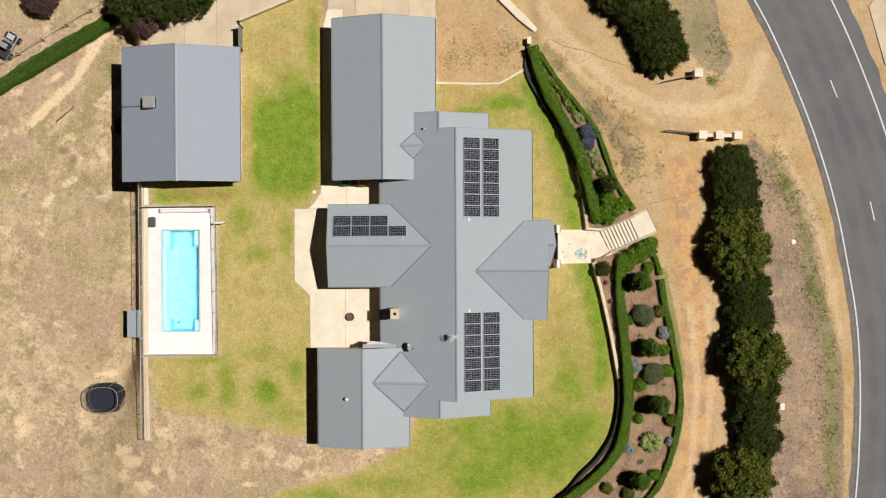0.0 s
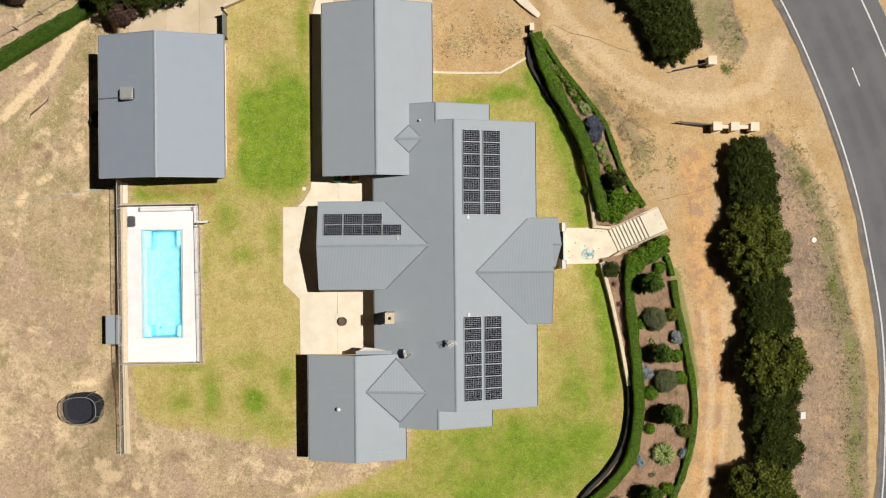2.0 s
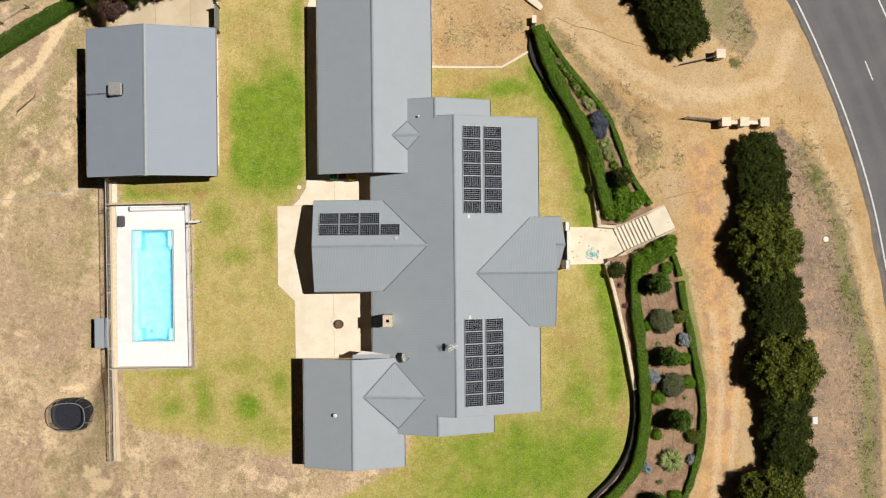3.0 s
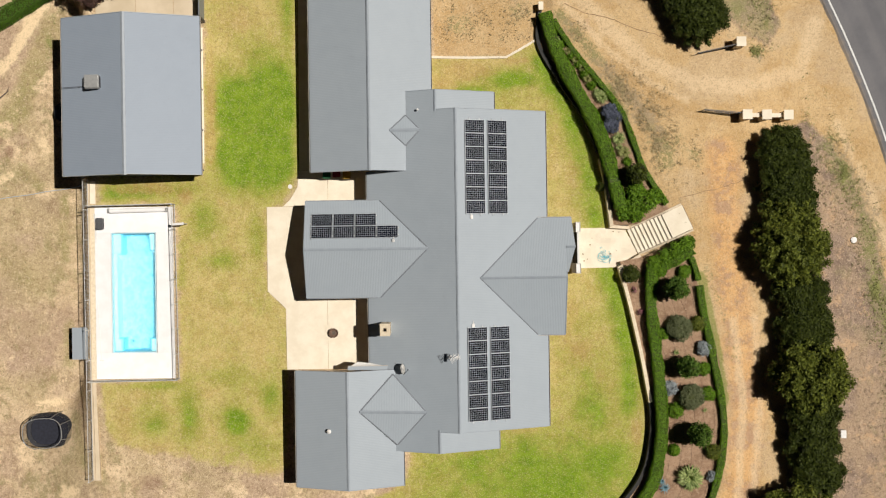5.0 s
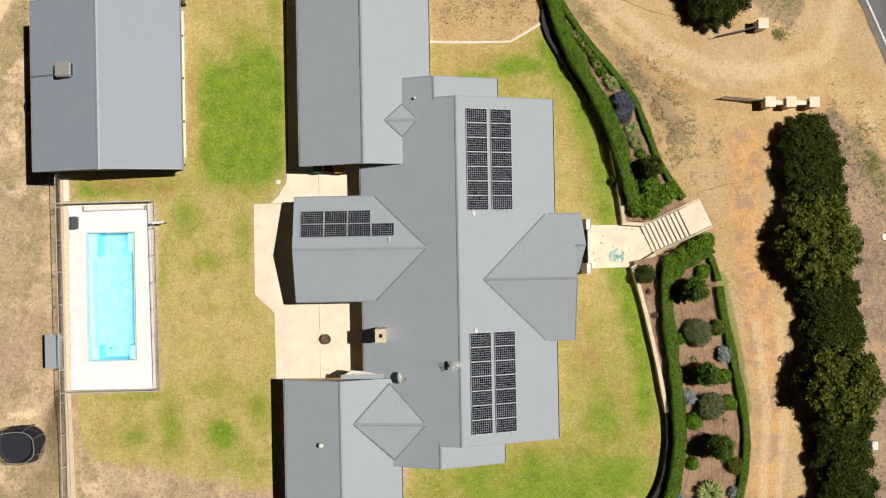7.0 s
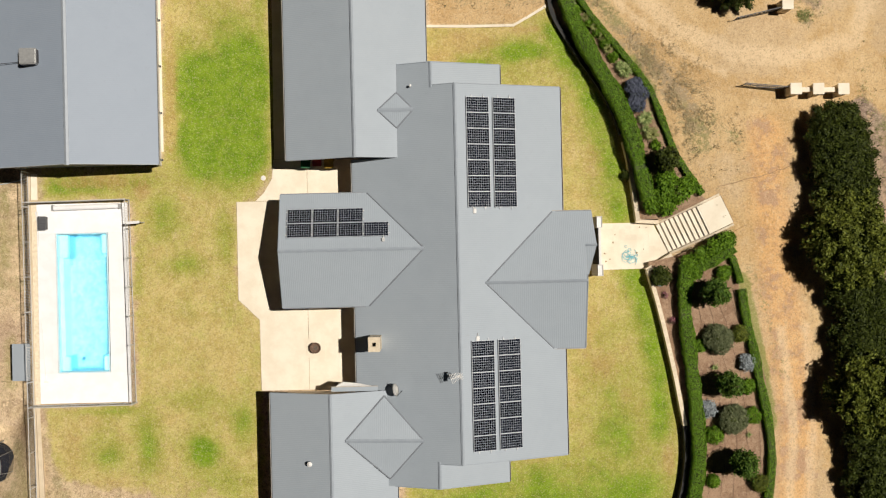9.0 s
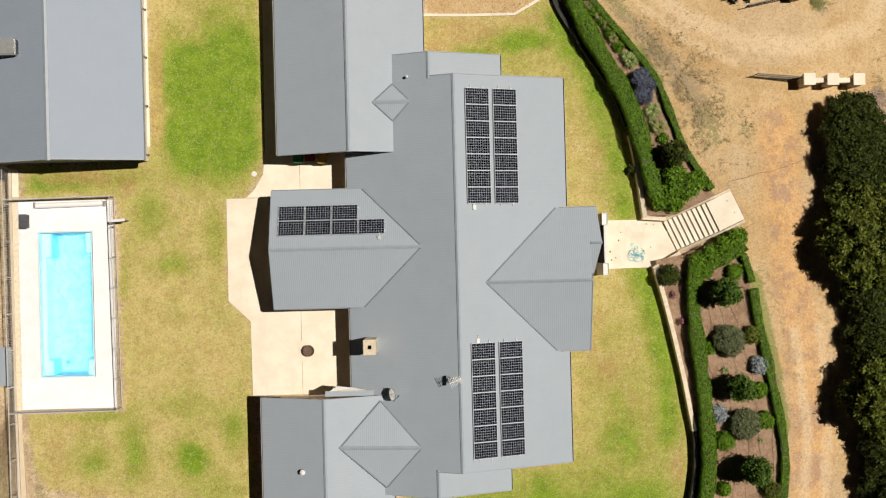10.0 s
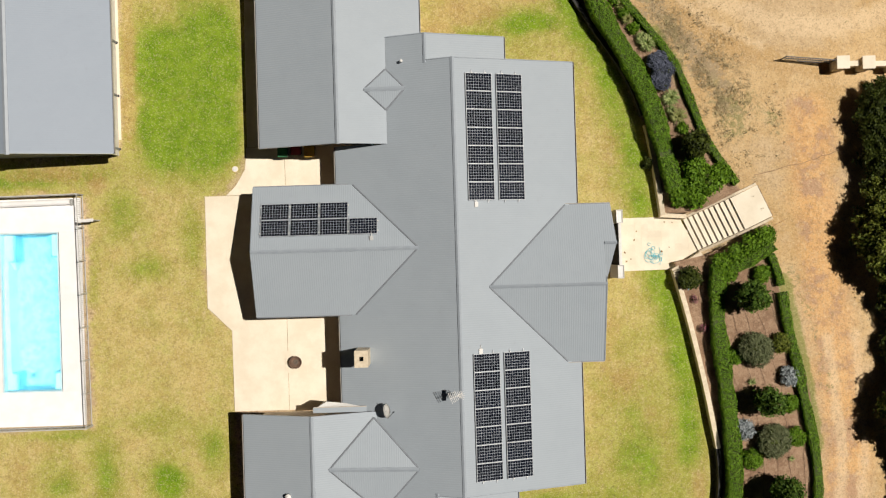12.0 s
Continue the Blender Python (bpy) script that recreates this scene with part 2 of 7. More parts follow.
def tufts(lobes, count, per, spread, rng, low=-0.5, uneven=0.08):
    """Leaf places in small tufts scattered over the outside of the lobes, with gaps between them."""
    gen = np.random.default_rng(rng.randrange(1 << 30))
    total = sum(r * r for _, r in lobes)
    points, ways = [], []
    for c, r in lobes:
        k = max(3, int(count * r * r / total))
        n = unit(gen.normal(0, 1, (k * 3, 3)))
        n = n[n[:, 2] > low][:k]
        lump = 1.0 + 0.1 * np.sin(n[:, :1] * 7 + c[0] * 5) * np.sin(n[:, 1:2] * 8 + c[1] * 5)
        p = np.array(c) + n * np.array([1, 1, 0.9]) * r * lump * gen.uniform(0.96 - uneven, 1.0 + uneven, (len(n), 1))
        p = np.repeat(p, per, 0) + gen.normal(0, spread, (len(n) * per, 3))
        points.append(p)
        ways.append(np.repeat(n, per, 0))
    return np.concatenate(points), np.concatenate(ways)


def leaf_part(name, places, size, material, parent, rng, flat=0.5, long=1.6, label=""):
    ob = new(name, leaf_mesh(name, places, size, material, rng, flat, long))
    ob.parent = parent
    return tagged(ob, label)


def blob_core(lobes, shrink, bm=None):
    """A crown's inner body, mostly coloured as inner shade: one lumpy ball a lobe."""
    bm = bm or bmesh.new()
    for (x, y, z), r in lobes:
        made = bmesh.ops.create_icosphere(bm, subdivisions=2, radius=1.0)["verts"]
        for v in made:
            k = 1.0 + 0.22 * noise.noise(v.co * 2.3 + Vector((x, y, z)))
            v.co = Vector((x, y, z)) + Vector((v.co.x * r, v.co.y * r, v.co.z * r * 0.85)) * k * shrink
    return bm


# ---- the lie of the land ----
WALL_Y = (-40, -29.34, -26.81, -23.58, -21.55, -19.93, -17.81, -15.18, -13.05, -11.03, -8.4, -4.65, -1.9, -1.6, 1.15, 1.4, 5.06, 7.39, 10.02, 13.26, 16.1, 18.93, 60)
WALL_X = (-12, 0, 7.08, 11.13, 12.95, 14.57, 15.89, 16.45, 16.47, 16.16, 15.69, 14.88, 14.17, 15.69, 15.48, 13.56, 13.09, 12.58, 11.54, 9.45, 7.99, 8.2, 8.2)
OUT_Y = (-40, -31, -27.32, -23.58, -21.45, -18.82, -15.68, -12.54, -9.41, -6.78, -4.14, -1.3, 1.3, 3.09, 5.82, 8.45, 11.34, 13.46, 15.59, 17.71, 18.93, 60)
OUT_X = (-4, 8.1, 15.18, 19.13, 20.75, 21.76, 22.16, 22.16, 21.86, 21.25, 20.44, 19.73, 19.53, 17.71, 15.99, 14.78, 13.66, 12.35, 10.78, 9.21, 8.91, 12.14)
ROAD_Y = (-120, -60, -24.1, -19.2, -13.4, -7.5, -2.2, 3.1, 8.5, 13.3, 18.3, 22.85, 40, 80)
ROAD_X = (24, 35.5, 38.94, 39.29, 39.42, 39.13, 38.3, 37.27, 35.75, 34.02, 31.92, 29.6, 19, -10)
WEST_DROP = 2.8


def smoothstep(v):
    v = np.clip(v, 0.0, 1.0)
    return v * v * (3 - 2 * v)


def drive_height(x, y):
    hill = np.interp(y, (3, 19, 30), (1.0, 0.3, 0.2))
    road = np.interp(y, ROAD_Y, ROAD_X)
    u = smoothstep((x - 19.0) / np.maximum(road - 2.0 - 19.0, 3.0))
    return 1.5 * hill * (1 - u) - 0.7 * u


def land_height(x, y):
    """Ground height: level pad, a bank up to the drive, a drop to the west paddock."""
    x, y = np.asarray(x, float), np.asarray(y, float)
    wall = np.interp(y, WALL_Y, WALL_X)
    rim = np.interp(y, OUT_Y, OUT_X)
    span = np.maximum(rim - wall, 1.0)
    u = np.clip((x - wall) / span, 0, 1)
    z = np.where(x < wall + span, u * drive_height(wall + span, y), drive_height(x, y))
    far = np.maximum(smoothstep((y - 19.0) / 7.0), smoothstep((-9.0 - y) / 12.0))
    width = 1.4 + 10 * far
    edge = -28.0 + 3.0 * far
    return z - WEST_DROP * smoothstep((edge - x) / width)


def ground_at(x, y):
    return float(land_height(x, y))


def soft_box(x, y, x0, x1, y0, y1, s=0.6):
    return smoothstep((x - x0) / s + 0.5) * smoothstep((x1 - x) / s + 0.5) * smoothstep((y - y0) / s + 0.5) * smoothstep((y1 - y) / s + 0.5)


def spots(x, y, rows):
    out = np.zeros_like(x)
    for cx, cy, rx, ry, k in rows:
        out = np.maximum(out, k * np.exp(-(((x - cx) / rx) ** 2 + ((y - cy) / ry) ** 2)))
    return out


def strokes(x, y, rows):
    """Soft marks along bent lines: (half width, strength, points of the line)."""
    out = np.zeros_like(x)
    for width, k, pts in rows:
        best = np.full_like(x, 1e9)
        for (ax, ay), (bx, by) in zip(pts, pts[1:]):
            dx, dy = bx - ax, by - ay
            u = np.clip(((x - ax) * dx + (y - ay) * dy) / (dx * dx + dy * dy), 0, 1)
            best = np.minimum(best, (x - ax - u * dx) ** 2 + (y - ay - u * dy) ** 2)
        out = np.maximum(out, k * np.exp(-best / width ** 2))
    return out


def inside(x, y, pts, soft=0.8):
    """1 within a closed outline, 0 outside, passing over softly at its edge."""
    best = np.full_like(x, 1e9)
    odd = np.zeros(x.shape, bool)
    for (ax, ay), (bx, by) in zip(pts, pts[1:] + pts[:1]):
        dx, dy = bx - ax, by - ay
        u = np.clip(((x - ax) * dx + (y - ay) * dy) / (dx * dx + dy * dy), 0, 1)
        best = np.minimum(best, (x - ax - u * dx) ** 2 + (y - ay - u * dy) ** 2)
        if ay != by:
            odd ^= ((ay > y) != (by > y)) & (x < ax + (y - ay) * dx / dy)
    d = np.sqrt(best)
    return smoothstep(np.where(odd, d, -d) / soft + 0.5)


LAWN_WEST = [
    (-18.4, 30), (-11.0, 30), (-11.0, 6.0), (-12.4, 3.5), (-13.8, 3.4), (-13.8, -3.4), (-12.3, -4.8), (-12.3, -17.3), (-13.5, -18.0), (-16.2, -18.1),
    (-19.6, -17.3), (-24.0, -16.3), (-26.6, -15.2), (-27.2, -10.5), (-20.9, -10.3), (-20.9, 3.6), (-27.2, 3.8), (-27.2, 5.9), (-18.7, 6.0),
]
LAWN_SOUTH = [(-2.0, -13.0), (-2.9, -18.2), (-4.6, -19.5), (-8.0, -21.3), (-15.5, -23.0), (-17.5, -26.0), (-12.0, -34.0), (30.0, -34.0), (30.0, -13.0)]
VERGE = [(27.5, 9.0), (29.3, 9.8), (31.7, 7.4), (33.2, 4.6), (34.7, 1.6), (35.6, -3.0), (36.5, -6.6), (37.8, -11.3), (37.9, -23.0), (37.5, -40.0), (24.5, -40.0), (27.0, -25.0), (27.2, -10.0), (26.8, 3.0)]
VERGE_NORTH = [(20.0, 27.0), (25.2, 27.0), (26.4, 20.5), (27.4, 17.4), (26.4, 15.6), (24.6, 16.5), (22.5, 18.5), (20.6, 21.0)]
WEED_LINE = ((31.2, 7.6), (32.3, 5.9), (33.4, 3.6), (34.6, 0.6), (34.9, -3.8), (35.7, -6.6), (36.8, -11.3), (36.7, -16.5), (36.6, -19.4), (36.9, -24.0), (36.5, -32.0))
# greener grass
LUSH_WEST = [
    (-13.2, 11.8, 2.4, 3.2, 1.6), (-16.0, 11.2, 2.0, 2.8, 1.5), (-13.4, 7.6, 2.3, 3.0, 1.6), (-16.0, 7.4, 2.0, 2.6, 1.45), (-13.6, 15.0, 2.4, 2.0, 0.6), (-11.9, 18.6, 0.6, 4.0, 0.7), (-12.2, 7.0, 1.0, 2.0, 0.7), (-17.2, -0.9, 1.6, 0.9, 0.6), (-18.8, 2.4, 1.3, 1.8, 0.55), (-14.6, 1.0, 0.7, 2.4, 0.5),
    (-16.4, -13.75, 1.25, 1.25, 1.2), (-22.8, -13.7, 1.2, 1.1, 0.75), (-20.2, -12.9, 0.9, 2.6, 0.75), (-13.6, -11.6, 1.0, 1.8, 0.75), (-14.9, -15.9, 2.6, 1.4, 0.6), (-17.4, -10.2, 2.2, 0.9, 0.4), (-22.3, -10.7, 3.0, 0.35, 0.7), (-25.0, 4.7, 3.6, 0.7, 1.1), (-20.8, 4.9, 1.6, 0.6, 0.8), (-20.6, -1.0, 0.3, 3.0, 0.4),
]
LUSH_EAST = [
    (8.0, -19.0, 11.0, 5.0, 0.85), (12.0, -10.0, 2.6, 5.0, 0.35), (8.5, 11.5, 4.0, 3.0, 0.3),
    (6.0, 13.2, 2.4, 0.8, 1.1), (2.5, 12.4, 2.4, 0.5, 0.8), (9.0, 13.0, 1.2, 2.0, 0.8), (12.8, -17.6, 3.4, 2.6, 0.95), (7.5, -17.6, 4.5, 2.4, 0.9), (2.2, -17.2, 2.6, 1.6, 0.75), (11.9, -13.4, 2.2, 2.2, 0.85), (4.0, -21.6, 6.0, 3.0, 0.85), (-4.6, -22.6, 4.0, 1.4, 0.7), (-11.0, -23.4, 3.4, 1.0, 0.6),
]
# dried-out grass and brown earth
BROWN_WEST = [
    (-16.0, 18.4, 2.6, 1.8, 0.7), (-18.1, 12.0, 0.5, 5.0, 1.0), (-18.2, 8.4, 0.6, 2.0, 1.1), (-23.2, 5.0, 4.4, 0.7, 1.0), (-20.3, 4.4, 0.8, 0.8, 1.0), (-19.4, -4.8, 1.2, 1.8, 0.45), (-15.0, -6.8, 1.8, 1.4, 0.45), (-17.6, -7.6, 2.4, 0.8, 0.3),
    (-25.3, -13.4, 1.0, 2.6, 0.7), (-22.8, -15.7, 2.0, 0.7, 0.7), (-24.4, -11.6, 1.6, 0.8, 0.6), (-23.4, -18.3, 1.8, 0.8, 0.8), (-36.3, 9.2, 0.8, 0.5, 1.0), (-35.3, 8.3, 0.5, 0.7, 1.1),
]
BROWN_EAST = [(2.2, 14.0, 2.4, 0.9, 1.15), (0.6, 12.9, 1.2, 1.0, 1.0), (6.2, 14.7, 2.0, 0.4, 0.9), (9.2, 8.0, 0.8, 3.6, 0.55), (10.6, 5.6, 1.2, 2.2, 0.65), (9.8, -5.6, 1.4, 2.4, 0.9), (10.8, -8.4, 1.8, 2.0, 0.75), (12.6, -10.6, 1.0, 1.6, 0.55), (15.4, -15.0, 0.7, 2.0, 0.8), (6.2, -14.7, 1.8, 0.5, 0.7), (-3.2, -19.4, 1.6, 0.8, 0.6)]
SHADED_EDGE = [(1.1, 0.8, ((8.2, 14.6), (9.4, 12.4), (10.9, 9.2), (11.8, 6.0), (12.4, 1.9))), (1.15, 0.85, ((13.4, -2.4), (14.3, -6.0), (14.9, -10.0), (14.7, -13.0)))]
# pale bare clay
CLAY_STREAK = [(0.55, 1.25, ((-39.2, 11.8), (-37.4, 13.8), (-35.2, 15.7), (-33.9, 18.0), (-33.1, 19.2), (-32.2, 20.3))), (0.4, 0.9, ((-37.6, 15.7), (-36.4, 16.5))), (0.5, 0.9, ((-36.2, 6.0), (-35.2, 6.4))), (0.4, 0.9, ((-38.0, 4.1), (-37.4, 4.9)))]
CLAY = [(-30.3, -19.4, 1.1, 0.7, 1.3), (-29.3, -20.3, 1.4, 0.7, 1.2), (-30.2, -21.6, 0.7, 0.8, 1.1), (-27.9, -22.5, 1.2, 0.5, 1.2), (-26.9, -20.9, 0.6, 0.8, 1.0), (-32.2, -12.3, 1.8, 0.4, 1.1), (-40.3, -17.4, 1.2, 1.6, 0.9), (-32.3, 8.6, 1.2, 2.4, 0.75), (-31.0, 14.0, 1.0, 2.0, 0.8), (-12.4, -21.4, 1.6, 0.5, 0.7), (-18.2, -22.4, 1.8, 0.4, 0.7), (-5.6, -20.0, 1.0, 0.5, 0.6)]
# pinkish dust
PINK_EARTH = [(-40.0, 19.0, 5.0, 3.0, 1.0), (-39.4, 14.6, 3.0, 2.0, 0.8), (-40.5, 9.8, 2.6, 2.0, 0.8), (-42.0, -21.6, 3.6, 3.0, 0.9), (-38.0, -2.0, 3.6, 3.0, 0.7), (-34.0, -9.0, 3.6, 3.0, 0.6), (-34.0, 1.0, 2.4, 2.4, 0.6), (-24.0, -21.4, 4.0, 1.6, 0.6), (-15.0, -20.0, 4.0, 1.0, 0.6), (-29.0, 20.0, 2.0, 1.4, 0.7)]
# dry olive grass and weeds
OLIVE = [(1.3, 1.0, ((-31.6, 18.6), (-32.9, 15.6), (-33.9, 13.2), (-34.5, 11.4), (-36.4, 10.0), (-38.8, 7.9), (-41.5, 6.6))), (0.7, 0.8, ((-34.2, 6.9), (-32.8, 5.4))), (0.6, 0.9, ((-30.8, 4.4), (-30.9, 2.4), (-30.9, -0.5))), (0.6, 0.8, ((-30.6, -5.8), (-30.7, -9.0))), (0.7, 0.8, ((-29.6, -13.5), (-29.0, -17.0))), (1.6, 0.6, ((-36.0, -0.5), (-33.0, -3.0)))]
SCRUB_LINES = [(0.75, 1.15, ((9.7, 18.2), (11.3, 16.2), (13.2, 13.9))), (1.25, 1.2, ((13.4, 13.4), (15.0, 11.6), (16.7, 9.6), (17.9, 6.6))), (1.0, 0.8, ((18.4, 8.4), (20.2, 6.6))), (0.7, 0.7, ((20.9, -2.0), (22.3, -6.0), (22.9, -9.5)))]
SCRUB = [(1.6, 17.6, 2.0, 1.2, 0.95), (6.4, 18.6, 1.4, 1.3, 0.95), (4.2, 16.6, 2.4, 0.8, 0.6), (24.4, 19.4, 1.8, 3.0, 1.45), (26.2, 18.0, 0.9, 1.8, 1.3), (25.6, 15.0, 1.2, 0.7, 1.0), (30.4, 8.4, 1.0, 0.8, 0.7), (28.9, 9.2, 0.8, 0.5, 0.6), (-31.2, 12.0, 0.9, 3.4, 0.6)]
GREEN_WEED = [(0.4, 1.2, ((13.3, 12.4), (13.9, 11.3), (14.7, 10.1))), (0.45, 1.35, ((20.35, -2.6), (20.95, -5.4), (21.6, -8.8), (22.1, -12.5))), (0.5, 0.6, ((24.4, 23.0), (24.9, 21.0)))]
GREEN_SPOTS = [(32.5, 5.4, 0.45, 1.3, 1.0), (34.9, -4.0, 0.6, 1.3, 1.0), (36.7, -16.9, 0.5, 1.5, 1.0), (25.9, 19.4, 0.5, 0.7, 0.6), (25.0, 14.9, 0.7, 0.3, 0.7), (-31.9, 17.2, 0.5, 1.2, 0.8), (-30.7, 3.4, 0.5, 1.0, 0.6)]
# wheel tracks and rust-coloured dirt of the drive
TRACKS = [(0.9, 1.0, ((7.4, 25.0), (11.0, 20.0), (14.2, 16.5), (16.7, 14.2), (20.6, 12.5), (24.0, 12.3), (29.0, 13.6), (30.4, 17.5))), (0.45, 0.9, ((10.0, 19.2), (13.2, 15.6), (16.6, 12.8), (19.6, 11.2))), (0.6, 0.35, ((21.0, 12.2), (22.2, 8.0), (22.7, 2.0), (23.0, -6.0))), (0.5, 0.9, ((22.9, -6.0), (23.6, -13.0), (23.0, -21.0), (20.6, -27.0))), (0.5, 0.8, ((24.6, -6.0), (25.0, -13.0), (24.2, -21.0), (22.4, -27.0))), (0.6, 0.8, ((32.0, 9.4), (34.6, 3.8), (36.6, -3.0), (37.6, -9.0)))]
RUDDY = [(1.8, 1.0, ((22.4, 7.0), (22.4, 2.0), (23.0, -4.0), (24.0, -12.0), (23.0, -22.0), (20.5, -28.0)))]
COVERS = ("lawn", "lush", "browned", "sand", "verge", "scrub", "bare", "olive", "pink", "weed", "track", "ruddy")


def land_covers(x, y):
    """How far each cover of the ground goes, from 0 to about 1."""
    x, y = np.asarray(x, float), np.asarray(y, float)
    wall = np.interp(y, WALL_Y, WALL_X)
    rim = np.interp(y, OUT_Y, OUT_X)
    road = np.interp(y, ROAD_Y, ROAD_X)
    within = smoothstep((wall - x) / 0.4 + 0.5)
    kerb = np.interp(x, (-0.5, 5.45, 7.75), (15.05, 15.0, 16.3))
    east = within * smoothstep((kerb - y) / 0.3 + 0.5) * smoothstep((x + 2.5) / 0.4) * smoothstep((y + 18.5) / 0.8)
    yard = inside(x, y, LAWN_WEST, 2.2) * (1 - 0.45 * smoothstep((-12.5 - y) / 5.0) * smoothstep((-13.5 - x) / 3.0))
    lawn = np.maximum.reduce([yard, east, inside(x, y, LAWN_SOUTH, 2.0) * within])
    lush = np.maximum.reduce([spots(x, y, LUSH_WEST), spots(x, y, LUSH_EAST), strokes(x, y, SHADED_EDGE)]) * lawn
    browned = np.maximum(spots(x, y, BROWN_WEST), spots(x, y, BROWN_EAST))
    sand = smoothstep((x - rim) / 0.8 + 0.5)
    sand = np.maximum(sand, soft_box(x, y, -0.3, 60, 15.2, 60, 0.8))
    sand = np.maximum(sand, smoothstep((x - road + 2.6) / 1.4))
    verge = np.maximum(inside(x, y, VERGE, 1.2), inside(x, y, VERGE_NORTH, 1.6))
    scrub = np.maximum.reduce([spots(x, y, SCRUB), strokes(x, y, SCRUB_LINES), strokes(x, y, [(1.35, 1.25, WEED_LINE)])])
    bare = np.maximum(spots(x, y, CLAY), strokes(x, y, CLAY_STREAK))
    olive = np.maximum(strokes(x, y, OLIVE), 0.8 * inside(x, y, VERGE_NORTH, 2.0))
    weed = np.maximum.reduce([strokes(x, y, GREEN_WEED), spots(x, y, GREEN_SPOTS), strokes(x, y, [(0.8, 0.62, WEED_LINE)])])
    return lawn, lush, browned, sand, verge, scrub, bare, olive, spots(x, y, PINK_EARTH), weed, strokes(x, y, TRACKS), strokes(x, y, RUDDY)


# ---- ground material ----
def ground_material():
    m = Nodes("ground_cover")
    at = m.world_place()
    given = {}

    def attribute(name):
        if name not in given:
            n = m.node("ShaderNodeAttribute")
            n.attribute_name = name
            given[name] = n.outputs["Fac"]
        return given[name]

    def shifted(dx, dy, sx=1.0, sy=1.0, turn=0.0):
        n = m.node("ShaderNodeMapping")
        n.inputs["Location"].default_value = (dx, dy, 0.0)
        n.inputs["Scale"].default_value = (sx, sy, 1.0)
        n.inputs["Rotation"].default_value = (0.0, 0.0, turn)
        m.link(at, n.inputs["Vector"])
        return n.outputs[0]

    def over(base, value, lo, hi, amount, colour):
        return m.mix(m.math("MULTIPLY", m.ramp(value, lo, hi), amount), base, colour)

    def off(value, k):
        return m.math("MULTIPLY", m.math("SUBTRACT", value, 0.5), k)

    def plus(*values):
        out = values[0]
        for v in values[1:]:
            out = m.math("ADD", out, v)
        return out

    huge = m.noise(0.07, 5.0, 0.6, at)
    hazy = m.noise(0.16, 6.0, 0.65, shifted(31.0, 7.0))
    broad = m.noise(0.33, 9.0, 0.7, at)
    clumps = m.noise(0.55, 9.0, 0.75, shifted(-13.0, 40.0))
    mid = m.noise(1.0, 9.0, 0.78, shifted(5.0, 3.0))
    fine = m.noise(3.1, 6.0, 0.85, at)
    grain = m.noise(7.5, 4.0, 0.85, shifted(2.0, 9.0))
    flecks = m.noise(5.2, 4.0, 0.9, shifted(17.0, 1.0))
    wisps = m.noise(1.6, 8.0, 0.8, shifted(0.0, 0.0, 1.0, 0.35, 0.5))
    # paddock: dry earth with straw, pinkish dust, brown mottles and bare clay
    earth = m.mix(m.ramp(mid, 0.4, 0.6), (0.51, 0.37, 0.22), (0.67, 0.51, 0.325))
    earth = over(earth, hazy, 0.46, 0.58, 0.75, (0.41, 0.285, 0.2))
    earth = over(earth, huge, 0.48, 0.56, 0.6, (0.4, 0.315, 0.165))
    earth = over(earth, plus(attribute("pink"), off(broad, 1.6), off(mid, 1.0)), 0.25, 0.85, 0.7, (0.44, 0.305, 0.23))
    earth = over(earth, plus(attribute("olive"), off(mid, 1.6), off(fine, 1.2)), 0.25, 0.9, 0.75, m.mix(m.ramp(broad, 0.42, 0.58), (0.36, 0.29, 0.13), (0.27, 0.255, 0.085)))
    earth = over(earth, clumps, 0.52, 0.61, 0.6, (0.3, 0.2, 0.125))
    earth = over(earth, wisps, 0.54, 0.64, 0.6, (0.72, 0.55, 0.34))
    earth = over(earth, plus(clumps, off(hazy, -0.8)), 0.54, 0.66, 0.6, (0.31, 0.275, 0.12))
    earth = over(earth, broad, 0.56, 0.64, 0.85, (0.77, 0.585, 0.37))
    earth = over(earth, fine, 0.52, 0.6, 0.7, (0.25, 0.165, 0.095))
    earth = over(earth, flecks, 0.55, 0.62, 0.6, (0.76, 0.61, 0.42))
    earth = over(earth, plus(attribute("browned"), off(mid, 1.6), off(broad, 0.8)), 0.35, 1.0, 0.7, (0.25, 0.145, 0.095))
    # sandy drive
    sand = m.mix(m.ramp(broad, 0.4, 0.6), (0.49, 0.32, 0.145), (0.575, 0.4, 0.205))
    sand = over(sand, hazy, 0.5, 0.6, 0.4, (0.53, 0.41, 0.275))
    ruddy = plus(attribute("ruddy"), off(mid, 0.9), off(broad, 0.9))
    sand = over(sand, ruddy, 0.25, 0.85, 0.75, m.mix(m.ramp(clumps, 0.44, 0.56), (0.66, 0.375, 0.155), (0.48, 0.26, 0.12)))
    sand = over(sand, plus(clumps, off(attribute("ruddy"), 0.12)), 0.56, 0.62, 0.5, (0.4, 0.26, 0.185))
    sand = over(sand, plus(attribute("track"), off(wisps, 1.4), off(mid, 0.8)), 0.3, 0.9, 0.6, (0.72, 0.545, 0.34))
    sand = over(sand, wisps, 0.56, 0.66, 0.35, (0.7, 0.52, 0.32))
    sand = over(sand, mid, 0.53, 0.62, 0.25, (0.42, 0.28, 0.155))
    sand = over(sand, fine, 0.53, 0.62, 0.4, (0.31, 0.205, 0.115))
    sand = over(sand, flecks, 0.56, 0.63, 0.4, (0.74, 0.58, 0.38))
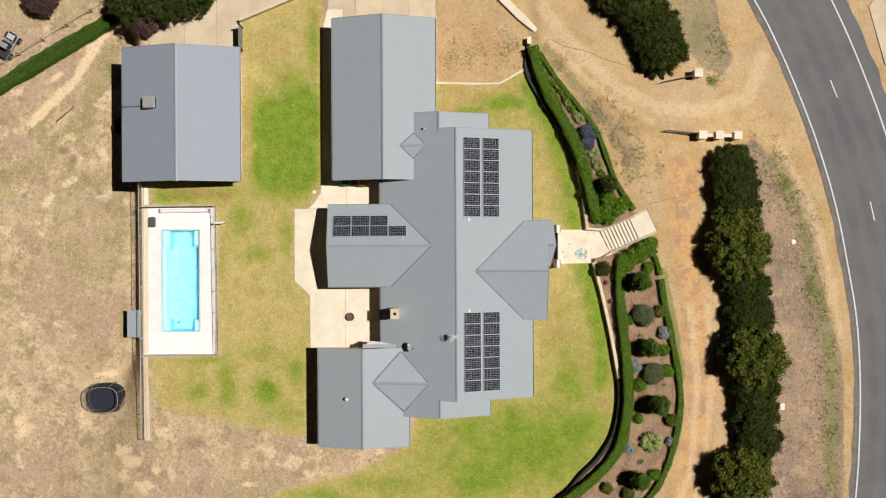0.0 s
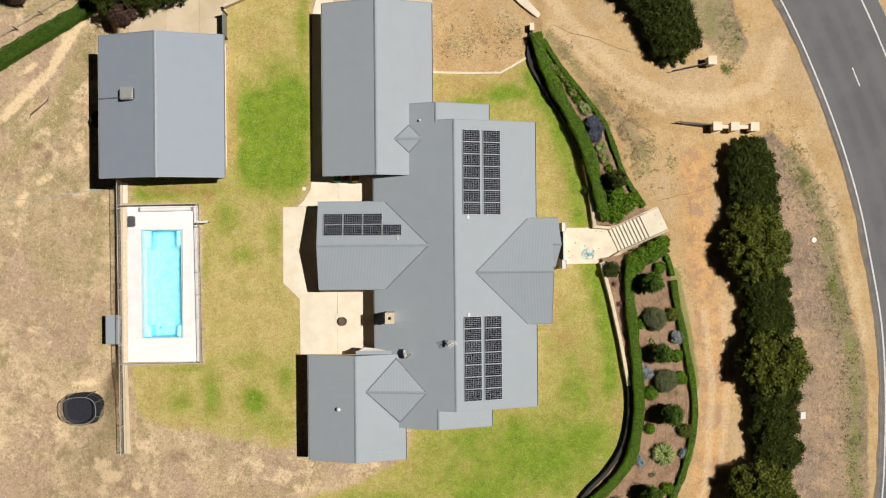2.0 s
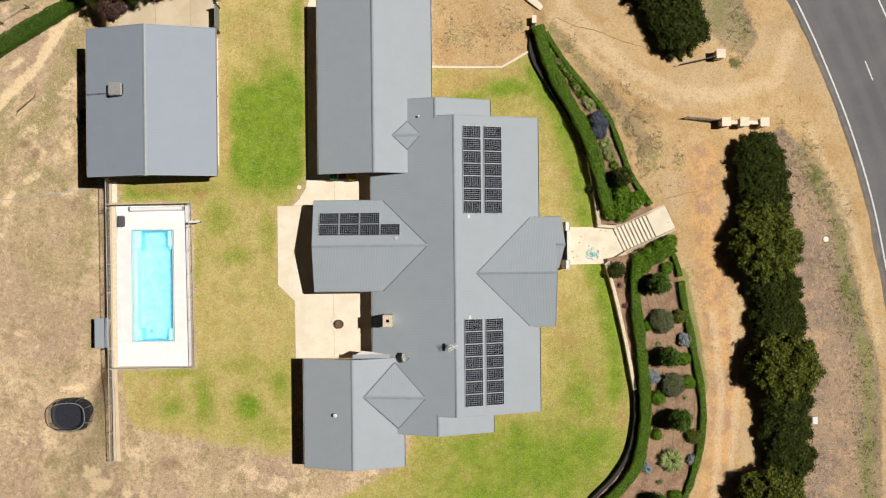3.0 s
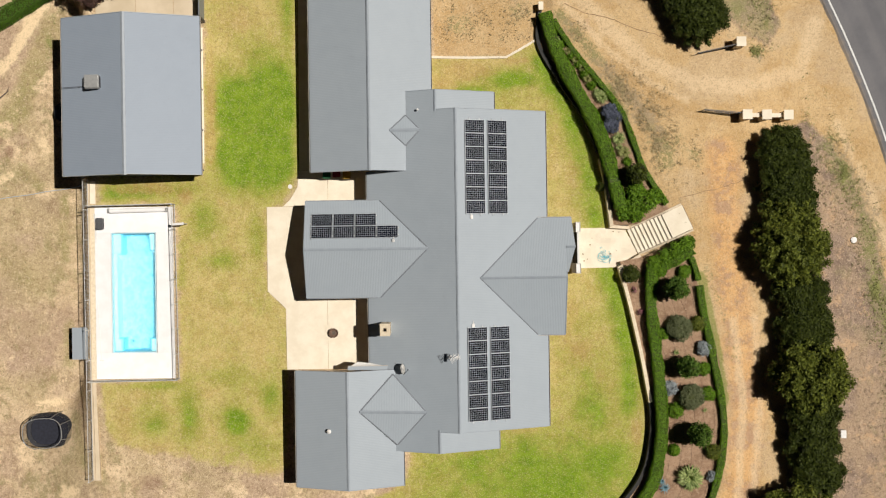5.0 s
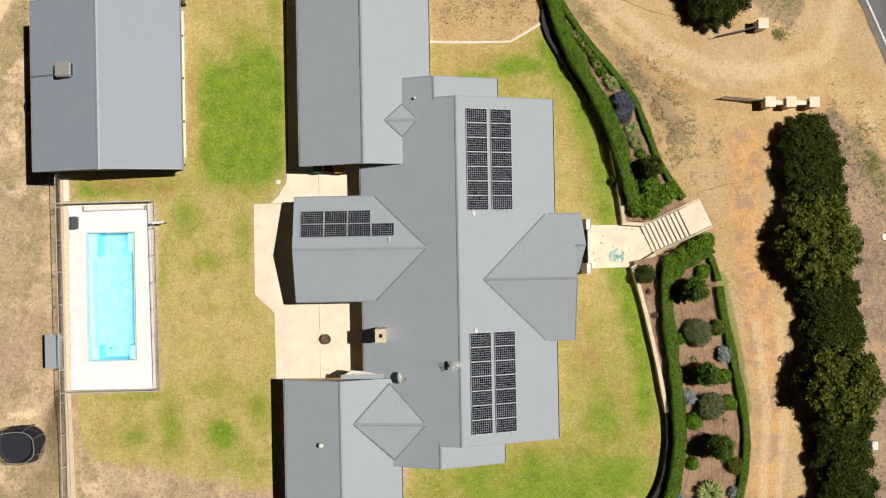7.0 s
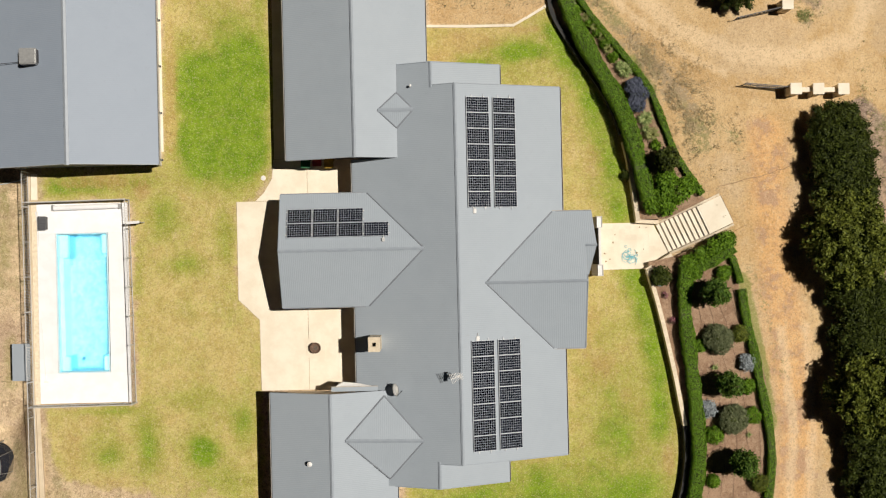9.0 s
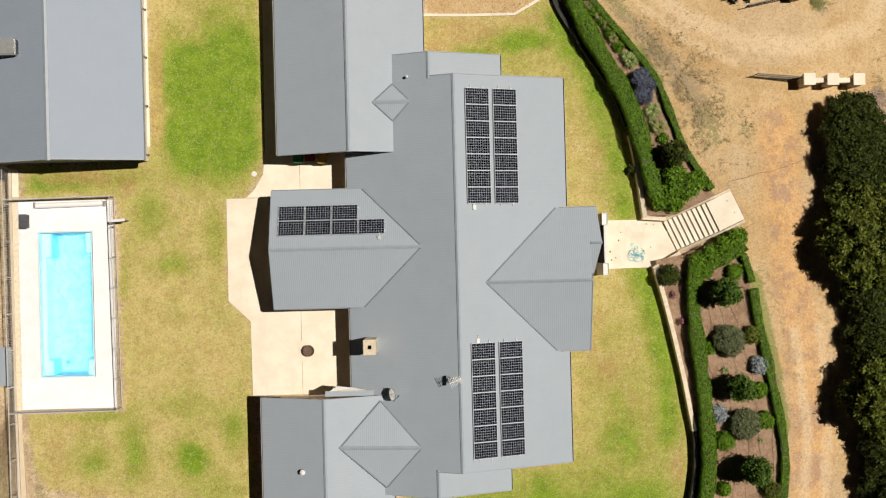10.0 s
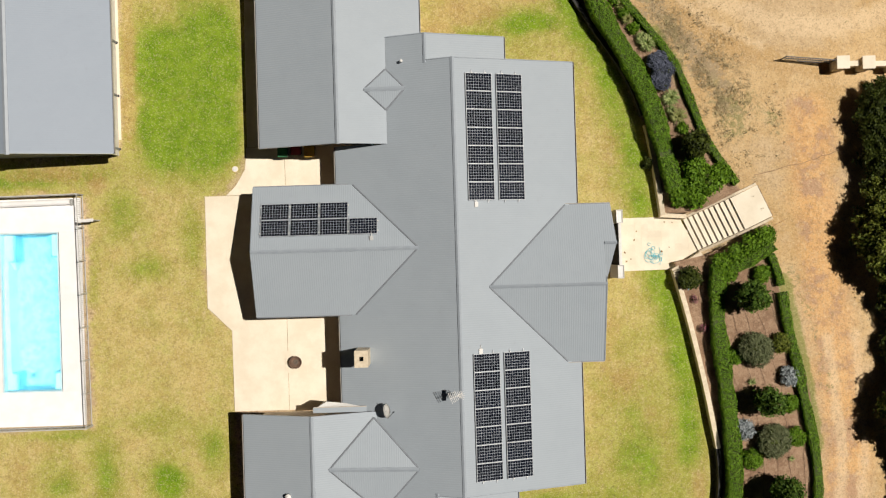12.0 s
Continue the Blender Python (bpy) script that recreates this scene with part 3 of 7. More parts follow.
    # stony roadside
    stone = m.mix(m.ramp(mid, 0.38, 0.62), (0.21, 0.148, 0.112), (0.31, 0.225, 0.17))
    stone = over(stone, hazy, 0.47, 0.55, 0.75, (0.38, 0.27, 0.175))
    stone = over(stone, wisps, 0.53, 0.61, 0.6, (0.5, 0.35, 0.24))
    stone = over(stone, clumps, 0.54, 0.62, 0.65, (0.54, 0.35, 0.2))
    stone = over(stone, plus(attribute("olive"), off(mid, 1.4)), 0.3, 0.9, 0.7, (0.36, 0.3, 0.14))
    stone = over(stone, broad, 0.56, 0.66, 0.4, (0.22, 0.2, 0.09))
    stone = over(stone, fine, 0.52, 0.6, 0.7, (0.13, 0.09, 0.07))
    stone = over(stone, flecks, 0.57, 0.63, 0.6, (0.56, 0.43, 0.31))
    # grass
    straw = m.mix(m.ramp(mid, 0.38, 0.62), (0.46, 0.35, 0.115), (0.59, 0.47, 0.19))
    olive = m.mix(m.ramp(mid, 0.38, 0.62), (0.29, 0.285, 0.045), (0.4, 0.38, 0.09))
    lush = m.mix(m.ramp(mid, 0.38, 0.62), (0.125, 0.225, 0.008), (0.21, 0.315, 0.018))
    green = plus(m.math("SUBTRACT", attribute("lush"), 0.1), off(broad, 1.1), off(clumps, 0.9), off(mid, 0.7))
    grass = m.mix(m.ramp(green, -0.3, 0.3), straw, olive)
    grass = m.mix(m.ramp(green, 0.2, 0.85), grass, lush)
    browned = plus(attribute("browned"), off(mid, 1.8), off(fine, 1.4))
    grass = over(grass, browned, 0.3, 0.9, 0.7, m.mix(m.ramp(clumps, 0.42, 0.58), (0.36, 0.215, 0.075), (0.5, 0.35, 0.13)))
    grass = over(grass, wisps, 0.54, 0.63, 0.4, m.mix(m.ramp(green, 0.1, 0.6), (0.6, 0.47, 0.24), (0.24, 0.3, 0.03)))
    grass = over(grass, fine, 0.5, 0.64, 0.4, m.mix(m.ramp(green, 0.1, 0.6), (0.2, 0.155, 0.04), (0.065, 0.12, 0.006)))
    grass = over(grass, flecks, 0.53, 0.64, 0.45, m.mix(m.ramp(green, 0.1, 0.6), (0.66, 0.53, 0.29), (0.31, 0.38, 0.05)))
    c = m.mix(m.ramp(plus(attribute("sand"), off(mid, 0.5)), 0.3, 0.7), earth, sand)
    c = m.mix(m.ramp(plus(attribute("verge"), off(broad, 0.9), off(mid, 0.8), off(clumps, 0.9)), 0.3, 0.7), c, stone)
    clay = plus(attribute("bare"), off(mid, 2.2), off(broad, 1.4))
    c = over(c, clay, 0.35, 0.9, 0.9, (0.82, 0.63, 0.39))
    weeds = plus(m.math("MULTIPLY", attribute("scrub"), 0.8), off(fine, 2.6), off(flecks, 1.6), off(mid, 1.4))
    c = over(c, weeds, 0.5, 0.95, 0.8, m.mix(m.ramp(broad, 0.42, 0.58), (0.3, 0.235, 0.15), (0.2, 0.2, 0.075)))
    c = over(c, plus(attribute("weed"), off(fine, 1.4), off(mid, 1.0)), 0.4, 0.9, 0.75, (0.2, 0.225, 0.055))
    edge = plus(attribute("lawn"), off(mid, 0.9), off(broad, 0.9))
    c = m.mix(m.ramp(edge, 0.32, 0.68), c, grass)
    c = over(c, grain, 0.52, 0.61, 0.42, (0.14, 0.1, 0.045))
    c = over(c, m.noise(9.5, 3.0, 0.8, shifted(40.0, 2.0)), 0.54, 0.62, 0.25, (0.8, 0.66, 0.42))
    relief = m.math("ADD", m.math("MULTIPLY", fine, 0.6), m.math("MULTIPLY", grain, 0.4))
    m.bump(relief, 0.7, 0.08)
    return m.done(c, 0.95, 0.0, 0.15)


GROUND = ground_material()


def set_covers(me, x, y):
    for name, values in zip(COVERS, land_covers(x, y)):
        a = me.attributes.new(name, "FLOAT", "POINT")
        a.data.foreach_set("value", np.ascontiguousarray(values.ravel(), dtype=np.float32))


def build_ground():
    xs = np.concatenate([np.linspace(-900, -60, 12), np.arange(-48, 48.01, 0.3), np.linspace(60, 900, 12)])
    ys = np.concatenate([np.linspace(-900, -40, 12), np.arange(-30, 30.01, 0.3), np.linspace(40, 900, 12)])
    gx, gy = np.meshgrid(xs, ys)
    gz = land_height(gx, gy)
    near = (np.abs(gx) < 48) & (np.abs(gy) < 30)
    for i, j in zip(*np.nonzero(near)):
        gz[i, j] += 0.05 * noise.noise((gx[i, j] * 0.5, gy[i, j] * 0.5, 0.0)) - 0.03
    # the ground dips under the pool shell
    gz = np.where((gx > -26.6) & (gx < -22.3) & (gy > -8.5) & (gy < 1.9), -2.6, gz)
    nx, ny = len(xs), len(ys)
    verts = np.stack([gx.ravel(), gy.ravel(), gz.ravel()], 1)
    idx = np.arange(nx * ny).reshape(ny, nx)
    faces = np.stack([idx[:-1, :-1].ravel(), idx[:-1, 1:].ravel(), idx[1:, 1:].ravel(), idx[1:, :-1].ravel()], 1)
    me = bpy.data.meshes.new("ground")
    me.from_pydata(verts.tolist(), [], faces.tolist())
    set_covers(me, gx, gy)
    me.polygons.foreach_set("use_smooth", [True] * len(me.polygons))
    me.materials.append(GROUND)
    tagged(new("ground", me), "sunburnt lawn, dry paddock earth and sandy drive", "ground", kind="structure")


build_ground()

# ---- road ----
def road_line(y0, y1, step=1.5):
    ys = np.arange(y0, y1, step)
    pts = smooth_line([(float(np.interp(y, ROAD_Y, ROAD_X)), float(y)) for y in (-110, -60, -40, -24.1, -19.2, -13.4, -7.5, -2.2, 3.1, 8.5, 13.3, 18.3, 22.85, 31, 40, 60, 80)], step)
    return [(x, y, -0.7) for x, y in pts if y0 <= y <= y1]


LINE_PATH = road_line(-110, 80, 0.8)


def asphalt():
    """Chip-sealed bitumen: faint wheel paths along the lanes, bluish chips, dusty edges."""
    m = Nodes("asphalt")
    at = m.world_place()
    n = m.node("ShaderNodeAttribute")
    n.attribute_name = "lane"
    lane = n.outputs["Fac"]
    wave = m.math("SINE", m.math("MULTIPLY", lane, 2 * math.pi / 1.62))
    patch = m.noise(0.25, 6.0, 0.65, at)
    chips = m.noise(14.0, 4.0, 0.85, at)
    c = m.mix(m.ramp(patch, 0.35, 0.65), (0.125, 0.123, 0.13), (0.158, 0.154, 0.16))
    c = m.mix(m.math("MULTIPLY", m.ramp(m.math("ADD", wave, m.math("MULTIPLY", patch, 0.8)), -0.2, 1.2), 0.4), c, (0.18, 0.173, 0.175))
    c = m.mix(m.math("MULTIPLY", m.ramp(chips, 0.5, 0.62), 0.5), c, (0.09, 0.088, 0.095))
    dusty = m.math("ADD", m.math("MULTIPLY", lane, -1.0), m.math("MULTIPLY", m.math("SUBTRACT", m.noise(1.2, 6.0, 0.7, at), 0.5), 1.2))
    c = m.mix(m.math("MULTIPLY", m.ramp(dusty, 0.1, 0.75), 0.6), c, (0.36, 0.28, 0.19))
    m.bump(chips, 0.4, 0.02)
    return m.done(c, 0.85, 0.0, 0.3)


def build_road():
    cols = np.array([-0.75, -0.45, 0.0, 0.8, 1.6, 2.4, 3.25, 4.1, 4.9, 5.7, 6.4, 7.2, 8.0])
    verts, lanes = [], []
    for (x, y, z), (nx, ny) in zip(LINE_PATH, sideways(LINE_PATH)):
        rough = 0.16 * noise.noise((x * 0.35, y * 0.35, 2.0)) + 0.08 * noise.noise((x * 1.3, y * 1.3, 5.0))
        for k, c in enumerate(cols):
            w = c + (rough if k in (0, len(cols) - 1) else 0.0)
            verts.append((x + nx * w, y + ny * w, z + (0.05 if 0 < k < len(cols) - 1 else -0.08)))
            lanes.append(w)
    n = len(cols)
    faces = [(i * n + k, i * n + k + 1, (i + 1) * n + k + 1, (i + 1) * n + k) for i in range(len(LINE_PATH) - 1) for k in range(n - 1)]
    me = bpy.data.meshes.new("road")
    me.from_pydata(verts, [], faces)
    a = me.attributes.new("lane", "FLOAT", "POINT")
    a.data.foreach_set("value", np.array(lanes, dtype=np.float32))
    me.materials.append(asphalt())
    return tagged(new("road", me), "grey bitumen road curving past the property", "road", kind="structure")


build_road()
tagged(part("road_edge_line", ribbon(LINE_PATH, 0.07, 0.07, 0.0, 0.056), LINE), "worn white painted edge line", "road marking", kind="structure")
tagged(part("road_edge_line", ribbon(LINE_PATH, -6.35, 6.49, 0.0, 0.056), LINE), "worn white painted edge line", "road marking", kind="structure")


def road_dashes():
    near = [p for p in LINE_PATH if -40 < p[1] < 40]
    run, total = [0.0], 0.0
    for a, b in zip(near, near[1:]):
        total += math.hypot(b[0] - a[0], b[1] - a[1])
        run.append(total)
    start = 4.4
    while start + 3.2 < total:
        piece = [p for p, s in zip(near, run) if start <= s <= start + 3.2]
        if len(piece) > 2:
            tagged(part("road_centre_dash", ribbon(piece, -3.2, 3.31, 0.0, 0.056), LINE), "white painted centre dash on bitumen", "road marking", "centre line dashes", "structure")
        start += 11.8


road_dashes()

# ---- house ----
S = 0.414
TH = 0.09


def main_z(x):
    return 5.3 - abs(x - 1.25) * S


RIB = 0.125


def cut(points, axis, at, sign):
    """The part of a polygon on one side of a line across x or y."""
    out = []
    for p, q in zip(points, points[1:] + points[:1]):
        a, b = sign * (p[axis] - at), sign * (q[axis] - at)
        if a >= 0:
            out.append(p)
        if a * b < 0:
            out.append(tuple(u + (v - u) * a / (a - b) for u, v in zip(p, q)))
    return out


def corrugated(points, axis, bm):
    """Corrugated sheet over a sloping polygon; its ribs repeat along the axis."""
    lo, hi = min(p[axis] for p in points), max(p[axis] for p in points)
    step = RIB / 4
    for k in range(int(lo / step) - 1, int(hi / step) + 2):
        a, b = k * step, (k + 1) * step
        strip = cut(cut(list(points), axis, a, 1), axis, b, -1) if b > lo and a < hi else []
        if len(strip) < 3:
            continue
        ha, hb = ((0.0036, 0.0018)[axis] * math.cos(i * math.pi / 2) for i in (k, k + 1))
        verts = [bm.verts.new((p[0], p[1], p[2] + ha + (hb - ha) * (p[axis] - a) / step)) for p in strip]
        bm.faces.new(verts)
    return bm


def roof_plane(points, ribs, parent, material=None):
    """A roof slope: corrugated steel whose ribs repeat along x or y, on its deck."""
    part("roof_deck", slab([(x, y, z - 0.03) for x, y, z in points], TH - 0.03), TRIM, parent)
    bm = corrugated(points, "xy".index(ribs), bmesh.new())
    bmesh.ops.remove_doubles(bm, verts=bm.verts, dist=0.0002)
    return part("roof_panel", bm, material or ROOF, parent)


def cap(a, b, parent, width=0.3, name="ridge_cap", material=None, rise=0.035):
    """A folded flashing along a ridge or a valley."""
    a, b = Vector(a), Vector(b)
    d = (b - a).normalized()
    side = d.cross(Vector((0, 0, 1))).normalized() * width / 2
    bm = bmesh.new()
    drop = Vector((0, 0, 0.17 * width))
    rows = []
    for p in (a, b):
        rows.append([bm.verts.new(p + v) for v in (-side - drop + Vector((0, 0, rise)), Vector((0, 0, rise + 0.02)), side - drop + Vector((0, 0, rise)), side - drop - Vector((0, 0, 0.02)), -side - drop - Vector((0, 0, 0.02)))])
    for i in range(5):
        bm.faces.new((rows[0][i], rows[0][(i + 1) % 5], rows[1][(i + 1) % 5], rows[1][i]))
    bm.faces.new(rows[0])
    bm.faces.new(rows[1][::-1])
    return part(name, bm, material or FLASHING, parent)


def bar(a, b, w, h, parent, name, material, dz=0.0):
    """A straight bar of width w and height h whose top runs from a to b."""
    a, b = Vector(a), Vector(b)
    d = b - a
    side = Vector((d.y, -d.x, 0)).normalized() * w / 2
    bm = bmesh.new()
    rows = [[bm.verts.new(p + v + Vector((0, 0, dz))) for v in (side, -side, -side - Vector((0, 0, h)), side - Vector((0, 0, h)))] for p in (a, b)]
    for i in range(4):
        bm.faces.new((rows[0][i], rows[0][(i + 1) % 4], rows[1][(i + 1) % 4], rows[1][i]))
    bm.faces.new(rows[0])
    bm.faces.new(rows[1][::-1])
    return part(name, bm, material, parent)


def gutter(a, b, parent, trough=None):
    """A quad gutter: an open trough with a lip, and its fascia board."""
    bar(a, b, 0.13, 0.02, parent, "gutter", trough or TRIM, -0.1)
    a, b = Vector(a), Vector(b)
    d = (b - a).normalized()
    out = Vector((d.y, -d.x, 0)) * 0.07
    bar(a + out, b + out, 0.02, 0.12, parent, "gutter_lip", FASCIA, 0.0)


def gable_wall(points, axis, at, thick, parent, material=None):
    """An upright wall cut to a gable; points are (along, z), axis names the way it faces."""
    bm = bmesh.new()
    rows = []
    for k in (at - thick / 2, at + thick / 2):
        rows.append([bm.verts.new((u, k, z) if axis == "y" else (k, u, z)) for u, z in points])
    n = len(points)
    for i in range(n):
        bm.faces.new((rows[0][i], rows[0][(i + 1) % n], rows[1][(i + 1) % n], rows[1][i]))
    bm.faces.new(rows[0])
    bm.faces.new(rows[1][::-1])
    return part("wall", bm, material or BRICK, parent)


def barge(a, b, parent):
    bar(a, b, 0.05, 0.2, parent, "bargeboard", FLASHING, 0.02)


def build_house():
    h = thing("house", (0, 0, 0), 0, "large single-storey house with grey corrugated steel roofs", "house")
    # main body
    roof_plane([(x, y, main_z(x)) for x, y in ((1.25, 10.35), (8.25, 10.35), (8.25, -14.0), (1.25, -14.0))], "y", h)
    west = ((1.25, 10.35), (1.25, -14.0), (-0.25, -14.0), (-0.25, -15.6), (-3.7, -15.6), (-3.7, -9.36), (-5.63, -9.36), (-5.63, 5.85), (-2.55, 5.85), (-2.5, 11.85), (-0.26, 11.85), (-0.26, 10.35))
    roof_plane([(x, y, main_z(x)) for x, y in west], "y", h)
    cap((1.25, 10.38, 5.3), (1.25, -14.03, 5.3), h, 0.22)
    for x0, y0, y1, x1 in ((-0.26, 9.7, 11.85, 4.28), (-0.25, -13.4, -15.6, 4.33)):
        z0 = main_z(x0)
        roof_plane([(x0, y0, z0), (x1, y0, z0 - (x1 - x0) * S), (x1, y1, z0 - (x1 - x0) * S), (x0, y1, z0)], "y", h)
        cap((x0, (10.2 if y1 > 0 else -13.85), z0), (x0, y1, z0), h, 0.2)
        s = 1 if y1 > 0 else -1
        gable_wall([(-2.1 if y1 > 0 else -2.8, 0), (3.9, 0), (3.9, z0 - 4.1 * S - 0.1), (x0, z0 - 0.12), (-2.1 if y1 > 0 else -2.8, main_z(-2.1 if y1 > 0 else -2.8) - 0.12)], "y", y1 - s * 0.4, 0.2, h)
        barge((x0, y1, z0 + 0.02), (x1, y1, z0 - (x1 - x0) * S + 0.02), h)
        barge((-2.5 if y1 > 0 else -3.17, y1, main_z(-2.5 if y1 > 0 else -3.17) + 0.02), (x0, y1, z0 + 0.02), h)
        gutter((x1, y1, z0 - (x1 - x0) * S), (x1, y1 - s * 1.6, z0 - (x1 - x0) * S), h) if y1 < 0 else gutter((x1, 10.2, z0 - (x1 - x0) * S), (x1, y1, z0 - (x1 - x0) * S), h)
    for y, s in ((10.35, 1), (-14.0, -1)):
        gable_wall([(-2.0, 0), (7.75, 0), (7.75, main_z(7.75) - 0.1), (1.25, 5.18), (-2.0, main_z(-2.0) - 0.12)], "y", y - s * 0.4, 0.2, h)
        barge((1.25, y, 5.32), (8.25, y, main_z(8.25) + 0.02), h)
        barge((-0.26, y, main_z(-0.26) + 0.02), (1.25, y, 5.32), h)
    part("wall", box(7.6, 7.8, -13.5, 9.9, -0.2, 2.4), BRICK, h)
    part("wall", box(-5.1, -4.9, -9.3, 5.9, -0.2, 2.45), BRICK, h)
    gutter((8.25, -14.0, main_z(8.25)), (8.25, -6.95, main_z(8.25)), h, TIMBER)
    gutter((8.25, 2.15, main_z(8.25)), (8.25, 10.35, main_z(8.25)), h, TIMBER)
    gutter((-5.63, 5.85, main_z(-5.63)), (-5.63, 3.64, main_z(-5.63)), h)
    gutter((-5.63, -3.84, main_z(-5.63)), (-5.63, -9.36, main_z(-5.63)), h)

    # garage wing
    gx, gz = -5.25, 4.87

    def garage_z(x):
        return gz - abs(x - gx) * S

    roof_plane([(x, y, garage_z(x)) for x, y in ((gx, 20.55), (gx, 5.84), (-9.9, 5.84), (-9.9, 20.55))], "y", h)
    roof_plane([(x, y, garage_z(x) + 0.03) for x, y in ((gx, 20.55), (-0.55, 20.55), (-0.55, 11.87), (-2.5, 11.87), (-2.55, 5.84), (gx, 5.84))], "y", h)
    cap((gx, 20.46, gz + 0.02), (gx, 5.79, gz + 0.02), h, 0.22)
    part("wall", box(-9.3, -9.1, 6.3, 20.0, -0.2, 3.0), BRICK, h)
    part("wall", box(-1.1, -0.9, 11.9, 20.0, -0.2, 3.0), BRICK, h)
    for y in (6.3, 19.95):
        gable_wall([(-9.1, -0.2), (-0.9 if y > 10 else -2.6, -0.2), (-0.9 if y > 10 else -2.6, garage_z(-0.9 if y > 10 else -2.6) - 0.1), (gx, gz - 0.1), (-9.1, garage_z(-9.1) - 0.1)], "y", y, 0.2, h)
    for y in (5.84, 20.55):
        barge((-9.9, y, garage_z(-9.9) + 0.02), (gx, y, gz + 0.02), h)
        barge((gx, y, gz + 0.04), (-0.55 if y > 10 else -2.55, y, garage_z(-0.55 if y > 10 else -2.55) + 0.04), h)
    gutter((-9.9, 20.55, garage_z(-9.9)), (-9.9, 5.84, garage_z(-9.9)), h)
    gutter((-0.55, 11.87, garage_z(-0.55)), (-0.55, 20.55, garage_z(-0.55)), h)
    gutter((-2.5, 5.9, garage_z(-2.5) + 0.02), (-2.5, 7.6, garage_z(-2.5) + 0.02), h)
    gutter((-2.47, 10.0, garage_z(-2.5) + 0.02), (-2.47, 11.8, garage_z(-2.5) + 0.02), h)

    # little saddle roofs between the garage or the south wing and the main roof
    def saddle(w, e, n, s):
        roof_plane([w, e, n], "x", h)
        roof_plane([w, s, e], "x", h)
        cap(w, e, h, 0.24, rise=0.025)
        for a, b in ((w, n), (n, e), (e, s), (s, w)):
            cap(a, b, h, 0.14, "valley_flashing", TRIM, 0.012)

    saddle((-3.73, 8.85, garage_z(-3.73) + 0.06), (-1.45, 8.88, main_z(-1.45) + 0.04), (-2.52, 10.02, 3.82), (-2.54, 7.75, 3.82))

    # west wing
    wz, wy = 4.4, -0.11

    def wing_z(y):
        return wz - abs(y - wy) * S

    tip = 1.25 - (5.3 - wz) / S
    roof_plane([(-10.36, wy, wz), (tip, wy, wz), (-4.65, 3.62, wing_z(3.62)), (-10.36, 3.62, wing_z(3.62))], "x", h)
    roof_plane([(-10.36, wy, wz), (-10.36, -3.84, wing_z(-3.84)), (-4.65, -3.84, wing_z(-3.84)), (tip, wy, wz)], "x", h)
    cap((-10.38, wy, wz), (tip, wy, wz), h, 0.22)
    cap((tip, wy, wz + 0.02), (-4.65, 3.62, wing_z(3.62) + 0.02), h, 0.16, "valley_flashing", TRIM, 0.01)
    cap((tip, wy, wz + 0.02), (-4.65, -3.84, wing_z(-3.84) + 0.02), h, 0.16, "valley_flashing", TRIM, 0.01)
    gutter((-10.36, 3.62, wing_z(3.62)), (-4.7, 3.62, wing_z(3.62)), h)
    gutter((-4.7, -3.84, wing_z(-3.84)), (-10.36, -3.84, wing_z(-3.84)), h)
    barge((-10.36, 3.62, wing_z(3.62) + 0.02), (-10.36, wy, wz + 0.02), h)
    barge((-10.36, -3.84, wing_z(-3.84) + 0.02), (-10.36, wy, wz + 0.02), h)
    gable_wall([(-3.35, -0.2), (3.15, -0.2), (3.15, wing_z(3.15) - 0.12), (wy, wz - 0.12), (-3.35, wing_z(-3.35) - 0.12)], "x", -9.8, 0.2, h)
    part("wall", box(-9.9, -5.1, 3.0, 3.2, -0.2, 3.0), BRICK, h)
    part("wall", box(-9.9, -5.1, -3.4, -3.2, -0.2, 3.0), BRICK, h)

    # south wing
    sx, sz = -7.17, 4.75

    def south_z(x):
        return sz - abs(x - sx) * S

    roof_plane([(x, y, south_z(x)) for x, y in ((sx, -9.38), (sx, -18.3), (-11.28, -18.3), (-11.28, -9.38))], "y", h)
    roof_plane([(x, y, south_z(x)) for x, y in ((sx, -9.38), (-3.55, -9.38), (-3.55, -15.5), (-3.05, -15.62), (-3.05, -18.3), (sx, -18.3))], "y", h)
    cap((sx, -9.35, sz), (sx, -18.33, sz), h, 0.22)
    part("wall", box(-10.6, -10.4, -17.6, -9.8, -0.2, 2.7), BRICK, h)
    part("wall", box(-3.5, -3.3, -17.6, -9.8, -0.2, 2.7), BRICK, h)
    for y in (-9.8, -17.65):
        gable_wall([(-10.5, -0.2), (-3.4, -0.2), (-3.4, south_z(-3.4) - 0.1), (sx, sz - 0.1), (-10.5, south_z(-10.5) - 0.1)], "y", y, 0.2, h)
    for y in (-9.38, -18.3):
        barge((-11.28, y, south_z(-11.28) + 0.02), (sx, y, sz + 0.02), h)
        barge((sx, y, sz + 0.02), (-3.0 if y < -10 else -3.8, y, south_z(-3.0 if y < -10 else -3.8) + 0.02), h)
    gutter((-11.28, -9.38, south_z(-11.28)), (-11.28, -18.3, south_z(-11.28)), h)
    gutter((-3.05, -18.3, south_z(-3.05)), (-3.05, -15.65, south_z(-3.05)), h)
    saddle((-6.28, -12.42, south_z(-6.28) + 0.06), (-1.25, -12.55, main_z(-1.25) + 0.04), (-3.78, -9.72, 3.42), (-3.5, -15.1, 3.42))

    # east porch gable and its entry gablet
    pz, py = 4.584, -2.44

    def porch_z(y):
        return pz - abs(y - py) * S

    ptip = 1.25 + (5.3 - pz) / S
